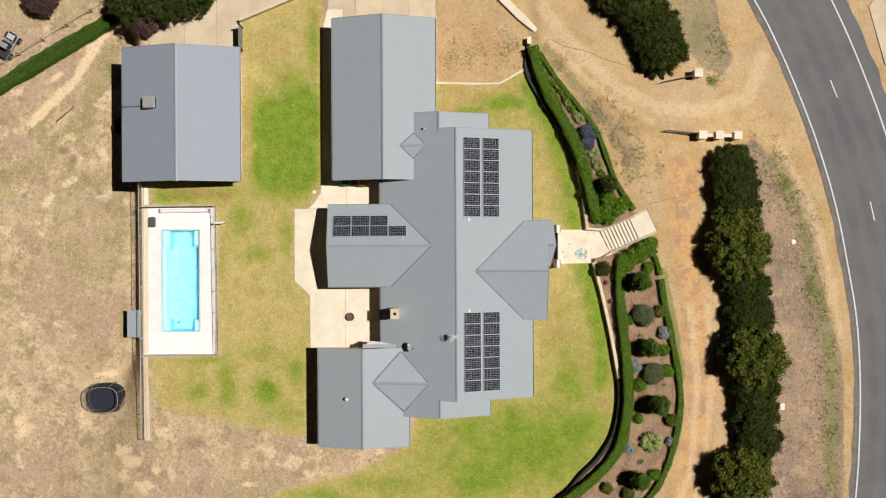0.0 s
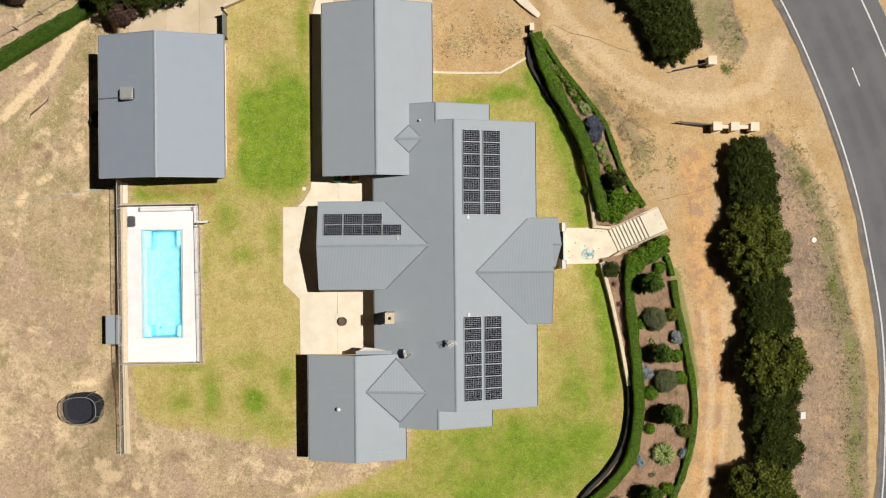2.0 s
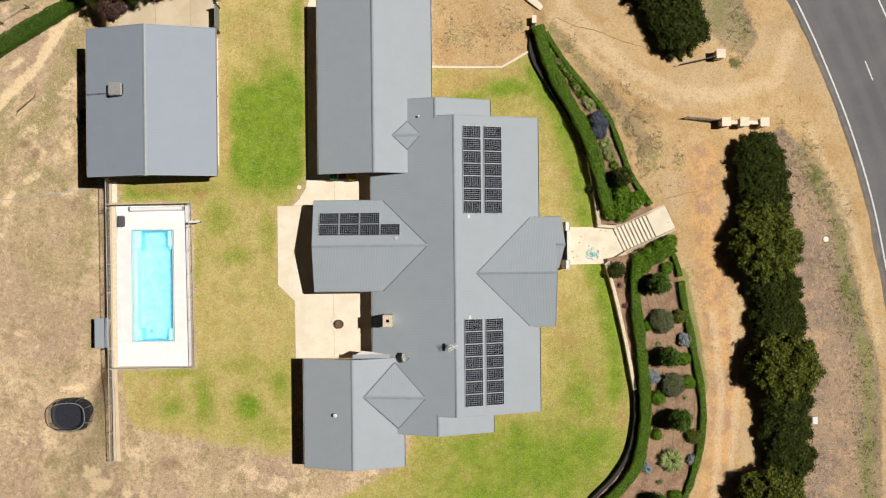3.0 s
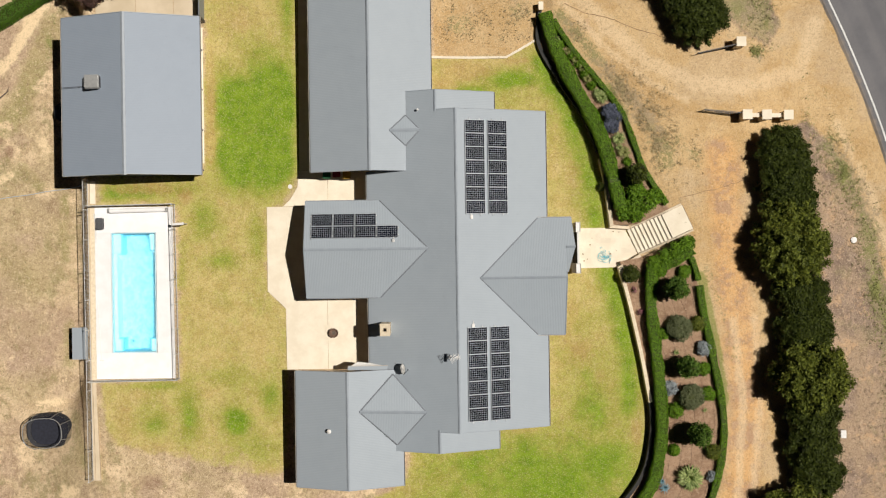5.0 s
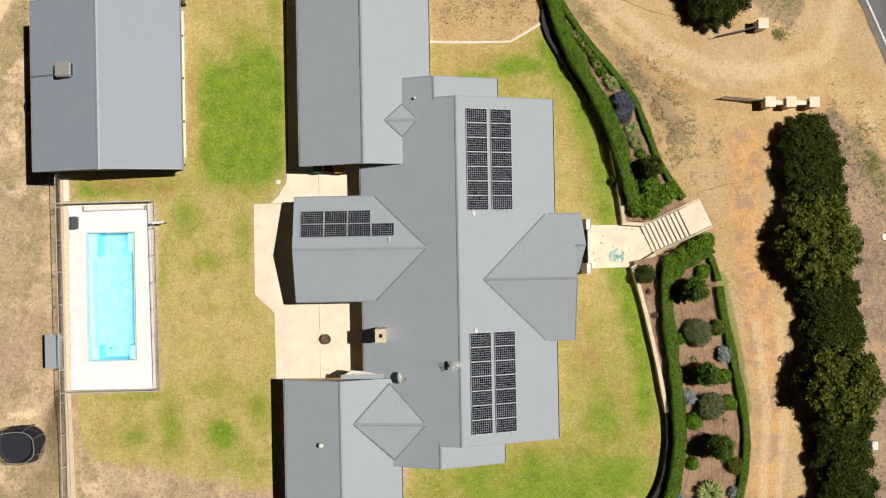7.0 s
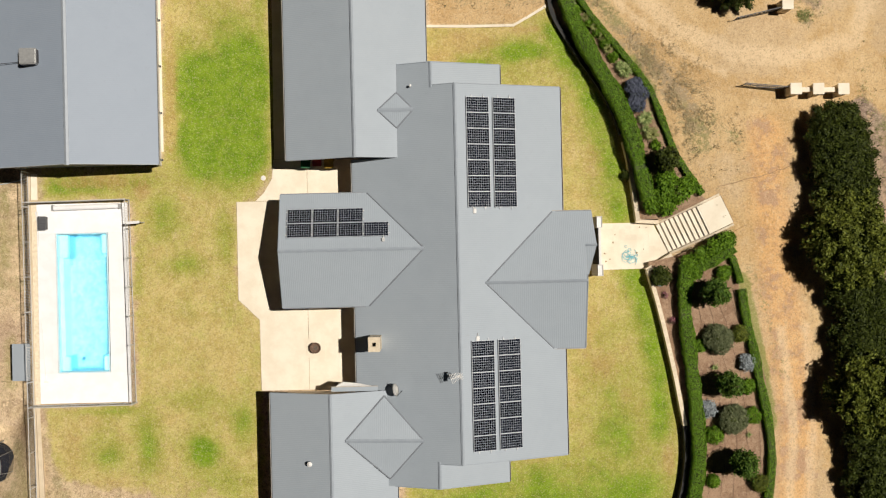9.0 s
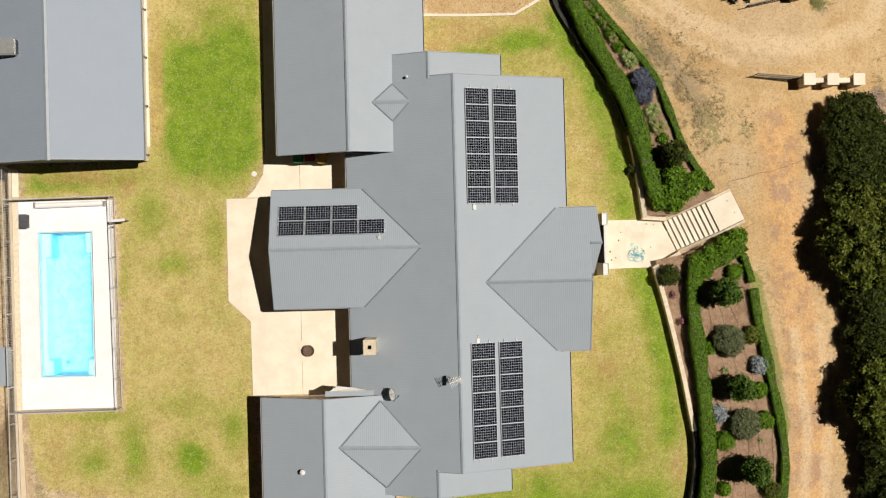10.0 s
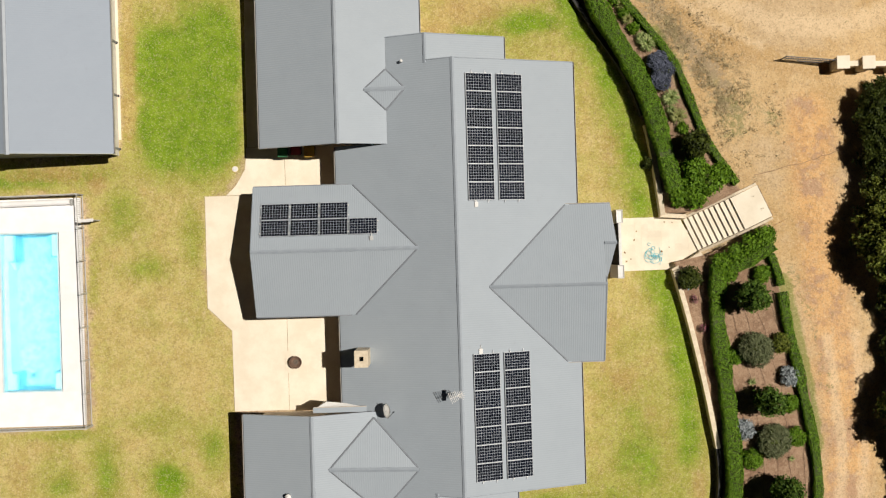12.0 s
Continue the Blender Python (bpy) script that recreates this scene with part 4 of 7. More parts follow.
    n_in, s_in = 1.25 + (5.3 - porch_z(2.1)) / S, 1.25 + (5.3 - porch_z(-6.9)) / S
    roof_plane([(ptip, py, pz), (9.55, py, pz), (9.55, -0.15, porch_z(-0.15)), (10.3, -0.15, porch_z(-0.15)), (10.12, 2.1, porch_z(2.1)), (n_in, 2.1, porch_z(2.1))], "x", h)
    roof_plane([(ptip, py, pz), (s_in, -6.9, porch_z(-6.9)), (9.55, -6.9, porch_z(-6.9)), (9.55, py, pz)], "x", h)
    ez = porch_z(-0.15)
    roof_plane([(9.4, -0.15, ez), (9.4, -2.1, ez - 1.95 * S), (9.85, -2.1, ez - 1.95 * S), (10.3, -0.15, ez)], "x", h)
    cap((ptip, py, pz), (9.57, py, pz), h, 0.2)
    cap((9.6, -0.15, ez + 0.01), (10.32, -0.15, ez + 0.01), h, 0.16)
    cap((ptip, py, pz + 0.02), (n_in, 2.1, porch_z(2.1) + 0.02), h, 0.16, "valley_flashing", TRIM, 0.01)
    cap((ptip, py, pz + 0.02), (s_in, -6.9, porch_z(-6.9) + 0.02), h, 0.16, "valley_flashing", TRIM, 0.01)
    gutter((s_in, -6.9, porch_z(-6.9)), (9.55, -6.9, porch_z(-6.9)), h)
    gutter((10.12, 2.1, porch_z(2.1)), (n_in, 2.1, porch_z(2.1)), h)
    barge((9.55, -6.9, porch_z(-6.9) + 0.02), (9.55, py, pz + 0.02), h)
    barge((9.55, -2.0, porch_z(-2.0) + 0.02), (9.55, py, pz + 0.02), h)
    gable_wall([(-6.4, -0.2), (1.6, -0.2), (1.6, porch_z(1.6) - 0.12), (py, pz - 0.12), (-6.4, porch_z(-6.4) - 0.12)], "x", 9.0, 0.2, h)
    part("wall", box(7.8, 9.0, -6.45, -6.25, -0.2, 2.8), BRICK, h)
    part("wall", box(7.8, 9.0, 1.5, 1.7, -0.2, 2.8), BRICK, h)
    # entry portal of two hollow piers and a beam
    for y0, y1 in ((0.95, 1.72), (-2.22, -1.45)):
        bm = box(10.42, 10.78, y0, y1, -0.2, 3.0)
        top = max(bm.faces, key=lambda f: f.calc_center_median().z)
        inner = bmesh.ops.inset_individual(bm, faces=[top], thickness=0.11)["faces"]
        for v in top.verts:
            v.co.z -= 0.08
        part("pier", bm, WHITE, h, "cream rendered hollow entry pier")
    part("parapet", box(10.52, 10.68, -1.45, 0.95, -0.1, 2.95, bevel=0.01), WHITE, h, "cream rendered entry parapet")
    # Added dark panel paints the shade between roof edge and parapet.
    part("lining", box(10.49, 10.517, -2.2, 1.7, -0.1, 2.9), CHARCOAL, h, "dark panel standing in for shade behind the entry")
    return h


house = build_house()


# ---- shed ----
def build_shed():
    h = thing("shed", (0, 0, 0), 0, "big grey steel-clad gabled shed with a flat-pitched roof", "shed")
    ez, rx, rz = 3.0, -23.62, 5.05

    def z(x):
        return rz - abs(x - rx) * (rz - ez) / 5.31

    roof_plane([(x, y, z(x)) for x, y in ((rx, 17.95), (rx, 5.8), (-28.9, 5.8), (-28.9, 17.95))], "y", h, ROOF_BLUE)
    roof_plane([(x, y, z(x)) for x, y in ((rx, 17.95), (-18.28, 17.95), (-18.28, 5.8), (rx, 5.8))], "y", h, ROOF_BLUE)
    cap((rx, 17.953, rz), (rx, 5.72, rz), h, 0.3)
    part("wall", box(-28.65, -28.5, 5.95, 17.7, -3.2, z(-28.6) - 0.1), TRIM, h)
    part("wall", box(-19.0, -18.85, 5.95, 17.7, -0.2, z(-18.9) - 0.1), WHITE, h)
    for y in (6.05, 17.65):
        gable_wall([(-28.5, -3.2), (-19.0, -0.2), (-19.0, z(-19.0) - 0.1), (rx, rz - 0.1), (-28.5, z(-28.5) - 0.1)], "y", y, 0.1, h, TRIM)
    for x, a, b in ((-28.9, 17.95, 5.8), (-18.28, 5.8, 17.95)):
        gutter((x, a, z(x)), (x, b, z(x)), h)
    for y in (5.8, 17.95):
        barge((-28.9, y, ez + 0.03), (rx, y, rz + 0.03), h)
        barge((rx, y, rz + 0.03), (-18.28, y, ez + 0.03), h)
    return h


shed = build_shed()

# ---- paving ----
def paving(name, points, z0, z1, material, label, category="paving", bevel=0.015):
    return tagged(part(name, prism(points, z0, z1, bevel=bevel), material), label, category, kind="structure")


paving("patio_slab", [(-13.78, 3.35), (-13.8, -3.35), (-12.35, -4.75), (-12.35, -9.6), (-9.07, -9.6), (-9.07, 3.35)], -0.15, 0.02, CONCRETE, "pale concrete courtyard paving")
paving("patio_slab", [(-9.05, 3.35), (-9.05, -9.6), (-4.9, -9.6), (-4.9, 3.35)], -0.15, 0.02, CONCRETE, "pale concrete courtyard paving")
paving("patio_slab", [(-12.5, 3.37), (-11.9, 3.9), (-11.3, 4.9), (-11.2, 6.2), (-8.93, 6.2), (-8.93, 3.37)], -0.15, 0.02, CONCRETE, "pale concrete courtyard paving")
paving("patio_slab", [(-8.91, 6.2), (-4.9, 6.2), (-4.9, 3.37), (-8.91, 3.37)], -0.15, 0.02, CONCRETE, "pale concrete courtyard paving")
paving("garage_path", [(-11.15, 6.22), (-11.05, 20.3), (-10.6, 22.0), (-9.2, 22.0), (-9.2, 6.22)], -0.15, 0.02, CONCRETE, "pale concrete path beside the garage")
for x0 in (-10.55, -8.0, -5.5, -3.0):
    paving("apron_slab", [(x0 + 0.02, 20.0), (x0 + 2.5, 20.0), (x0 + 2.5, 40.0), (x0 + 0.02, 40.0)], -0.2, 0.0 if x0 > -9 else -0.004, DRIVE, "sunlit concrete garage apron")

# ---- pool ----
def water_material():
    m = Nodes("pool_water")
    at = m.world_place()
    a = m.noise(4.2, 3.0, 0.6, at, 1.2)
    m.bump(a, 0.45, 0.12)
    m.bsdf.inputs["Transmission Weight"].default_value = 1.0
    m.bsdf.inputs["IOR"].default_value = 1.33
    return m.done((0.8, 0.96, 1.0), 0.03)


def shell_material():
    m = Nodes("pool_gelcoat_ripple_light")
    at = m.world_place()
    # Bright ripple light on the pool floor is painted into the gelcoat colour.
    ripple_light = m.noise(3.6, 2.0, 0.5, at, 2.2)
    ripple_glint = m.noise(9.0, 2.0, 0.6, at, 1.0)
    c = m.mix(m.ramp(ripple_light, 0.4, 0.6), (0.13, 0.52, 0.68), (0.31, 0.71, 0.82))
    c = m.mix(m.math("MULTIPLY", m.ramp(ripple_glint, 0.5, 0.64), 0.6), c, (0.5, 0.84, 0.9))
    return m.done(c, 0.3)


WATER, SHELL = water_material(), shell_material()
RIM = varied("pool_rim", (0.56, 0.76, 0.82), (0.64, 0.82, 0.87), 2.0, 0.5, 0.0, 0.05)
# Wall blue is darkened in place of light lost to depth and shade.
BASIN = varied("pool_wall_depth_shade", (0.11, 0.48, 0.67), (0.14, 0.53, 0.72), 2.0, 0.4, 0.0, 0.05)
DRAIN = varied("drain_grille", (0.02, 0.16, 0.28), (0.03, 0.2, 0.34), 3.0, 0.5, 0.0, 0.05)
COPING = varied("pool_coping", (0.33, 0.68, 0.79), (0.4, 0.73, 0.83), 2.0, 0.5, 0.0, 0.05)


def build_pool():
    p = thing("swimming_pool", (-24.42, -3.3, 0), 0, "rectangular blue fibreglass pool with corner entry steps", "pool")
    X, Y = 1.7, 4.72
    bm = bmesh.new()

    def ring(x, y, z):
        return [bm.verts.new(v) for v in ((-x, -y, z), (x, -y, z), (x, y, z), (-x, y, z))]

    rings = [ring(X - 0.14, Y - 0.14, -1.3)]
    bm.faces.new(rings[-1])
    part("floor", bm, SHELL, p, "sky blue gelcoat floor with painted ripple light")
    # The lower wall's deeper blue stands in for deep water and shade.
    for name, sizes, material, label in (("waterline_band", ((-0.07, 0.03), (0.0, 0.03), (0.05, -0.1), (0.06, -0.26)), COPING, "pale blue waterline band"), ("basin_wall", ((0.06, -0.26), (0.14, -1.3)), BASIN, "gelcoat wall coloured deeper blue for depth and shade")):
        bm = bmesh.new()
        rings = [ring(X - d, Y - d, z) for d, z in sizes]
        for a, b in zip(rings, rings[1:]):
            for i in range(4):
                bm.faces.new((a[i], a[(i + 1) % 4], b[(i + 1) % 4], b[i]))
        part(name, bm, material, p, label)
    bm = bmesh.new()
    for x0, x1, y0, y1 in ((-X - 0.07, X + 0.07, Y, Y + 0.07), (-X - 0.07, X + 0.07, -Y - 0.07, -Y), (X, X + 0.07, -Y, Y), (-X - 0.07, -X, -Y, Y)):
        box(x0, x1, y0, y1, 0.0, 0.05, bm)
    part("coping", bm, RIM, p, "pale blue moulded rim")
    # moulded corner shelves with steps down from them
    for sx, sy, w, run, n in ((-1, 1, 0.56, 1.55, 3), (1, 1, 0.42, 1.3, 3), (-1, -1, 0.55, 0.95, 1), (1, -1, 0.4, 0.95, 1)):
        x1, y1 = X - 0.05, Y - 0.05
        for k in range(n):
            ya = y1 if k == 0 else y1 - run - 0.26 * (k - 1) - 0.004
            y0 = y1 - run - 0.26 * k
            x0 = x1 - w + 0.05 * k
            b = box(min(sx * x0, sx * x1), max(sx * x0, sx * x1), min(sy * y0, sy * ya), max(sy * y0, sy * ya), -1.25, -0.22 - 0.26 * k, bevel=0.05)
            part("step", b, COPING, p)
            if k == 0:
                o = 0.09
                # Dark skirt added under each shelf; its colour draws the shaded edge.
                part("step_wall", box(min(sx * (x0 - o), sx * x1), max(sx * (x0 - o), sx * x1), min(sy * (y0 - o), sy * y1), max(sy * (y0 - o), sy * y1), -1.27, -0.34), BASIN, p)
    part("bench", box(-X + 0.02, -X + 0.3, -Y + 0.95, Y - 1.6, -1.3, -0.24, bevel=0.04), COPING, p, "pale moulded side ledge")
    part("drain", tube((-0.6, -Y + 0.75, -1.3), (-0.6, -Y + 0.75, -1.26), 0.17, sides=16), DRAIN, p)
    w = bmesh.new()
    bmesh.ops.create_grid(w, x_segments=30, y_segments=80, size=1.0, matrix=Matrix.Diagonal((X - 0.01, Y - 0.01, 1, 1)))
    for v in w.verts:
        v.co.z = -0.09 + 0.012 * noise.noise(v.co * 1.7)
    ob = part("water", w, WATER, p, "clear rippled turquoise water", smooth=True)
    ob.visible_shadow = False
    return p


pool = build_pool()
for pts in ([(-27.48, 1.5), (-21.25, 1.5), (-21.25, 3.5), (-27.48, 3.5)], [(-27.48, -10.15), (-21.25, -10.15), (-21.25, -8.1), (-27.48, -8.1)], [(-27.48, -8.1), (-26.22, -8.1), (-26.22, 1.5), (-27.48, 1.5)], [(-22.62, -8.1), (-21.25, -8.1), (-21.25, 1.5), (-22.62, 1.5)]):
    paving("pool_deck", pts, -0.2, 0.02, DECK, "bleached pale paving round the pool", bevel=0.006)

# ---- east retaining wall, beds, steps ----
def wall_top(y):
    return float(np.interp(y, (-30, -20, 0, 6, 12, 18.9), (0.65, 0.7, 0.7, 0.65, 0.5, 0.3)))


def along(ys, xs, lo, hi, step=0.5, shift=0.0):
    pts = [(float(x), float(y)) for y, x in zip(ys, xs) if lo <= y <= hi]
    return [(x + shift, y) for x, y in smooth_line(pts, step)]


WY, WX = [], []
for y, x in zip(WALL_Y, WALL_X):
    if not -1.8 < y < 1.3:
        WY.append(y)
        WX.append(x)
wall_n = along(WY, WX, 1.3, 18.95)
wall_s = along(WY, WX, -29.5, -1.85)
stair_dir = Vector((0.909, 0.417))
stair_side = Vector((0.417, -0.909))
stair_foot = Vector((14.9, 1.12))
STAIR_W, RISE, GOING, STEPS = 2.03, 0.15, 0.305, 10


def stair_point(run, side):
    p = stair_foot + stair_dir * run + stair_side * side
    return p.x, p.y


def build_steps():
    h = thing("garden_steps", (0, 0, 0), 0, "ten pale paved steps climbing through the garden bank", "steps")
    for k in range(STEPS):
        r0, r1 = GOING * k, GOING * (k + 1) + 0.03
        if k == STEPS - 1:
            r1 = GOING * k + 1.75
        pts = [stair_point(r0, 0), stair_point(r1, 0), stair_point(r1, STAIR_W), stair_point(r0, STAIR_W)]
        part("riser", prism(pts, RISE * k - 0.3, RISE * (k + 1) - 0.035), TIMBER, h)
        pts = [stair_point(r0 - 0.06, 0), stair_point(r1 - 0.04, 0), stair_point(r1 - 0.04, STAIR_W), stair_point(r0 - 0.06, STAIR_W)]
        part("tread", prism(pts, RISE * (k + 1) - 0.034, RISE * (k + 1), bevel=0.008), CONCRETE, h)
    for side in (-0.1, STAIR_W + 0.1):
        a, b = stair_point(-0.05, side), stair_point(GOING * STEPS + 1.35, side)
        bm = bmesh.new()
        line = [(a[0], a[1], 0.25), (*stair_point(GOING * STEPS, side), 1.58), (b[0], b[1], 1.6)]
        ribbon(line, 0.07, 0.07, -0.9, 0.0, bm)
        part("side_wall", bm, SANDSTONE, h)
    return h


garden_steps = build_steps()
paving("landing", [(10.2, 1.3), (14.7, 1.12), (15.7, -0.75), (14.1, -1.85), (10.2, -1.9)], -0.12, 0.02, CONCRETE, "pale paved landing at the entry")



def retaining(line, material, label, extra=0.0):
    bm = bmesh.new()
    ribbon([(x, y, wall_top(y) + extra) for x, y in line], 0.14, 0.14, -1.6, 0.0, bm)
    return tagged(part("retaining_wall", bm, material), label, "wall", kind="structure")


retaining([p for p in wall_n if p[1] <= 7.2], SANDSTONE, "cream block retaining wall beside the lawn")
retaining([p for p in wall_n if p[1] >= 7.0], CHARCOAL, "dark sleeper retaining wall under the hedge", -0.03)
retaining([p for p in wall_s if p[1] >= -12.6], SANDSTONE, "cream block retaining wall beside the lawn")
retaining([p for p in wall_s if p[1] <= -12.4], CHARCOAL, "dark sleeper retaining wall under the hedge", -0.03)
c = (13.42, 1.42)
retaining([(13.4, 1.42), (14.95, 1.3)], SANDSTONE, "cream block return wall at the steps", -0.1)
retaining([(14.05, -1.97), (15.8, -0.95)], SANDSTONE, "cream block return wall at the steps", -0.1)


def build_bed(lo, hi, name):
    """Mulched soil sloping from the wall up to the drive."""
    ys = np.arange(lo, hi + 0.01, 0.4)
    n = 14
    verts, faces = [], []
    for y in ys:
        a = float(np.interp(y, WY, WX)) + 0.1
        b = float(np.interp(y, OUT_Y, OUT_X)) - 0.15
        if name == "n" and y < 3.3:
            b = min(b, stair_point((y - 1.3) / 0.417 + 0.1, -0.2)[0])
        if name == "s" and y > -1.2:
            a = max(a, 15.75 + (y + 1.2) * 2.1)
        b = max(b, a + 0.4)
        for k in range(n + 1):
            u = k / n
            x = a + (b - a) * u
            z = (wall_top(y) - 0.12) * (1 - u) + (drive_height(b, y) + 0.03) * u
            verts.append((x, y, float(z) + 0.05 * noise.noise((x * 1.5, y * 1.5, 3.0))))
    for i in range(len(ys) - 1):
        for k in range(n):
            q = i * (n + 1) + k
            faces.append((q, q + 1, q + n + 2, q + n + 1))
    me = bpy.data.meshes.new("garden_bed")
    me.from_pydata(verts, [], faces)
    me.materials.append(SOIL)
    for p in me.polygons:
        p.use_smooth = True
    return tagged(new("garden_bed", me), "sloping mulched garden bed", "garden bed", kind="structure")


build_bed(1.5, 18.5, "n")
build_bed(-29.0, 1.2, "s")


def bed_height(x, y):
    a, b = float(np.interp(y, WY, WX)) + 0.1, float(np.interp(y, OUT_Y, OUT_X)) - 0.15
    u = min(1.0, max(0.0, (x - a) / max(b - a, 0.4)))
    return (wall_top(y) - 0.12) * (1 - u) + float(drive_height(b, y)) * u


# ---- hedges, shrubs, trees ----
def hedge(name, line, width, height, material, label, seed, leaf=0.06, density=520, wobble=0.1):
    """A clipped hedge: a dark core painted as inner shade and a skin of small leaves over a lumpy box section."""
    rng = random.Random(seed)
    h = thing(name, line[0], 0, label, "hedge")
    o = Vector(line[0])
    loc = [(x - o.x, y - o.y, z - o.z) for x, y, z in line]
    # Dark core imitates the shade behind the leaf skin.
    part("hedge_shade_core", ribbon(loc, width * 0.36, width * 0.36, 0.0, height * 0.82), LEAF_DARK, h)
    sides = sideways(loc)
    places = []
    for (a, b), (sa, sb) in zip(zip(loc, loc[1:]), zip(sides, sides[1:])):
        seg = math.dist(a, b)
        for _ in range(int(seg * (width + 2 * height) * density)):
            u = rng.random()
            c = Vector(a).lerp(Vector(b), u)
            s = Vector((*sa, 0)).lerp(Vector((*sb, 0)), u)
            swell = 1.0 + wobble * 2.2 * noise.noise((c + o) * 0.9) + wobble * noise.noise((c + o) * 3.1)
            w = width / 2 * swell
            pick = rng.random() * (width + 2 * height)
            if pick < width:
                t = rng.uniform(-1, 1)
                p = c + s * t * w + Vector((0, 0, height * swell * (1.0 - 0.16 * t ** 4)))
                n = Vector((0, 0, 1)) + s * t * 0.5
            else:
                sign = 1 if pick < width + height else -1
                zt = rng.uniform(0.1, 1.0)
                p = c + s * sign * w * (1.0 - 0.12 * zt ** 3) + Vector((0, 0, height * zt * swell))
                n = s * sign + Vector((0, 0, 0.35))
            p -= n.normalized() * rng.random() ** 2 * 0.1
            places.append((p, n))
    leaf_part("leaves", places, leaf, material, h, rng, 0.55, 1.5)
    return h


def with_ground(pts, lift=0.0, bed=True):
    if bed:
        pts = [(x * 1.012, y * 1.012) for x, y in pts]
    return [(x, y, (bed_height(x, y) if bed else ground_at(x, y)) + lift) for x, y in pts]


hedge("garden_hedge", with_ground(smooth_line([(8.4, 18.1), (9.0, 15.75), (10.2, 13.05), (11.76, 10.19), (12.72, 7.98), (13.32, 5.79), (13.8, 3.81), (14.05, 2.8)], 0.4)), 1.05, 1.0, LEAF_HEDGE, "thick clipped green hedge along the retaining wall", 3)
hedge("garden_hedge", with_ground(smooth_line([(16.35, -1.6), (16.25, -4.6), (16.55, -7.7), (16.85, -10.8), (17.0, -13.9), (16.75, -16.4), (16.05, -18.9), (14.2, -21.15), (12.1, -22.9), (8.0, -26.2)], 0.4)), 0.9, 0.85, LEAF_HEDGE, "thick clipped green hedge along the retaining wall", 4)
hedge("border_hedge", with_ground(smooth_line([(9.1, 17.6), (9.52, 16.75), (10.98, 14.55), (12.72, 12.35), (14.24, 10.14), (15.05, 7.94), (15.85, 5.74), (17.15, 3.55), (17.5, 3.05)], 0.4)), 0.42, 0.45, LEAF_HEDGE, "low narrow clipped border hedge", 5, 0.055)
hedge("border_hedge", with_ground(smooth_line([(19.3, -1.1), (19.62, -1.95), (19.85, -2.9)], 0.3)), 0.42, 0.5, LEAF_HEDGE, "short piece of low clipped border hedge", 6, 0.055)
hedge("border_hedge", with_ground(smooth_line([(19.92, -3.3), (20.2, -5.23), (20.68, -7.42), (21.08, -9.6), (21.48, -11.78), (21.7, -13.96), (21.55, -16.14), (21.1, -18.3), (20.2, -20.9), (18.8, -23.1), (15.0, -26.9)], 0.4)), 0.55, 0.5, LEAF_HEDGE, "low narrow clipped border hedge", 8, 0.055)
hedge("boundary_hedge", with_ground(smooth_line([(-52.0, 9.6), (-41.8, 15.4), (-36.4, 18.6), (-30.9, 21.8)], 0.6), 0.0, False), 1.3, 1.3, LEAF_BRIGHT, "bright green boundary hedge along a wire fence", 7, 0.07, 300)


def tree(at, radius, height, material, label, seed, leaves=20000, leaf=0.1, stretch=1.0, name="tree", group="", ragged=0.12):
    """Trunk, limbs and a crown of leafy tufts over a rounded, uneven body; ragged crowns throw out long shoots."""
    rng = random.Random(seed)
    t = thing(name, at, 0, label, "tree", group)
    tall = min(radius * 1.05, height * 0.5)
    mid = height - tall
    lobes = [((0, 0, mid), radius * 0.8)]
    for k in range(26):
        n = Vector((rng.gauss(0, 1), rng.gauss(0, 1), rng.gauss(0.35, 0.8))).normalized()
        n.z = abs(n.z) if n.z < -0.45 else n.z
        d = rng.uniform(0.62, 0.8)
        lobes.append(((n.x * radius * d, n.y * radius * d * stretch, mid + n.z * tall * d), radius * rng.uniform(0.2, 0.32)))
    shoots = []
    for k in range(int(70 * ragged / 0.3)):
        a, e = rng.uniform(0, 6.283), rng.uniform(-0.25, 1.3)
        n = Vector((math.cos(a) * math.cos(e), math.sin(a) * math.cos(e), math.sin(e)))
        for d, w in ((0.85, 0.11), (0.98, 0.085), (1.08, 0.06)):
            d *= 1.0 + ragged * (rng.random() - 0.4) * 0.6
            shoots.append(((n.x * radius * d, n.y * radius * d * stretch, mid + n.z * tall * d), radius * w))
    part("trunk", tube((0, 0, -0.3), (0, 0, mid), 0.17, sides=10, r2=0.09), BARK, t)
    for k in range(6):
        a = k * 1.047 + rng.uniform(-0.3, 0.3)
        part("limb", tube((0, 0, height * 0.25), (math.cos(a) * radius * 0.55, math.sin(a) * radius * 0.55 * stretch, height * 0.7), 0.07, sides=7, r2=0.02), BARK, t)
    # Dark core shows between the tufts in place of inner shade.
    part("crown_shade_core", blob_core(lobes, 0.82), LEAF_DARK, t)
    per = 24
    places = tufts(lobes, int(leaves * 0.8 / per), per, leaf * 1.7, rng, uneven=0.14)
    if shoots:
        more = tufts(shoots, int(leaves * 0.4 / per), per, leaf * 1.3, rng)
        places = tuple(np.concatenate(pair) for pair in zip(places, more))
    leaf_part("crown", places, leaf, material, t, rng, 0.75, 2.0)
    return t


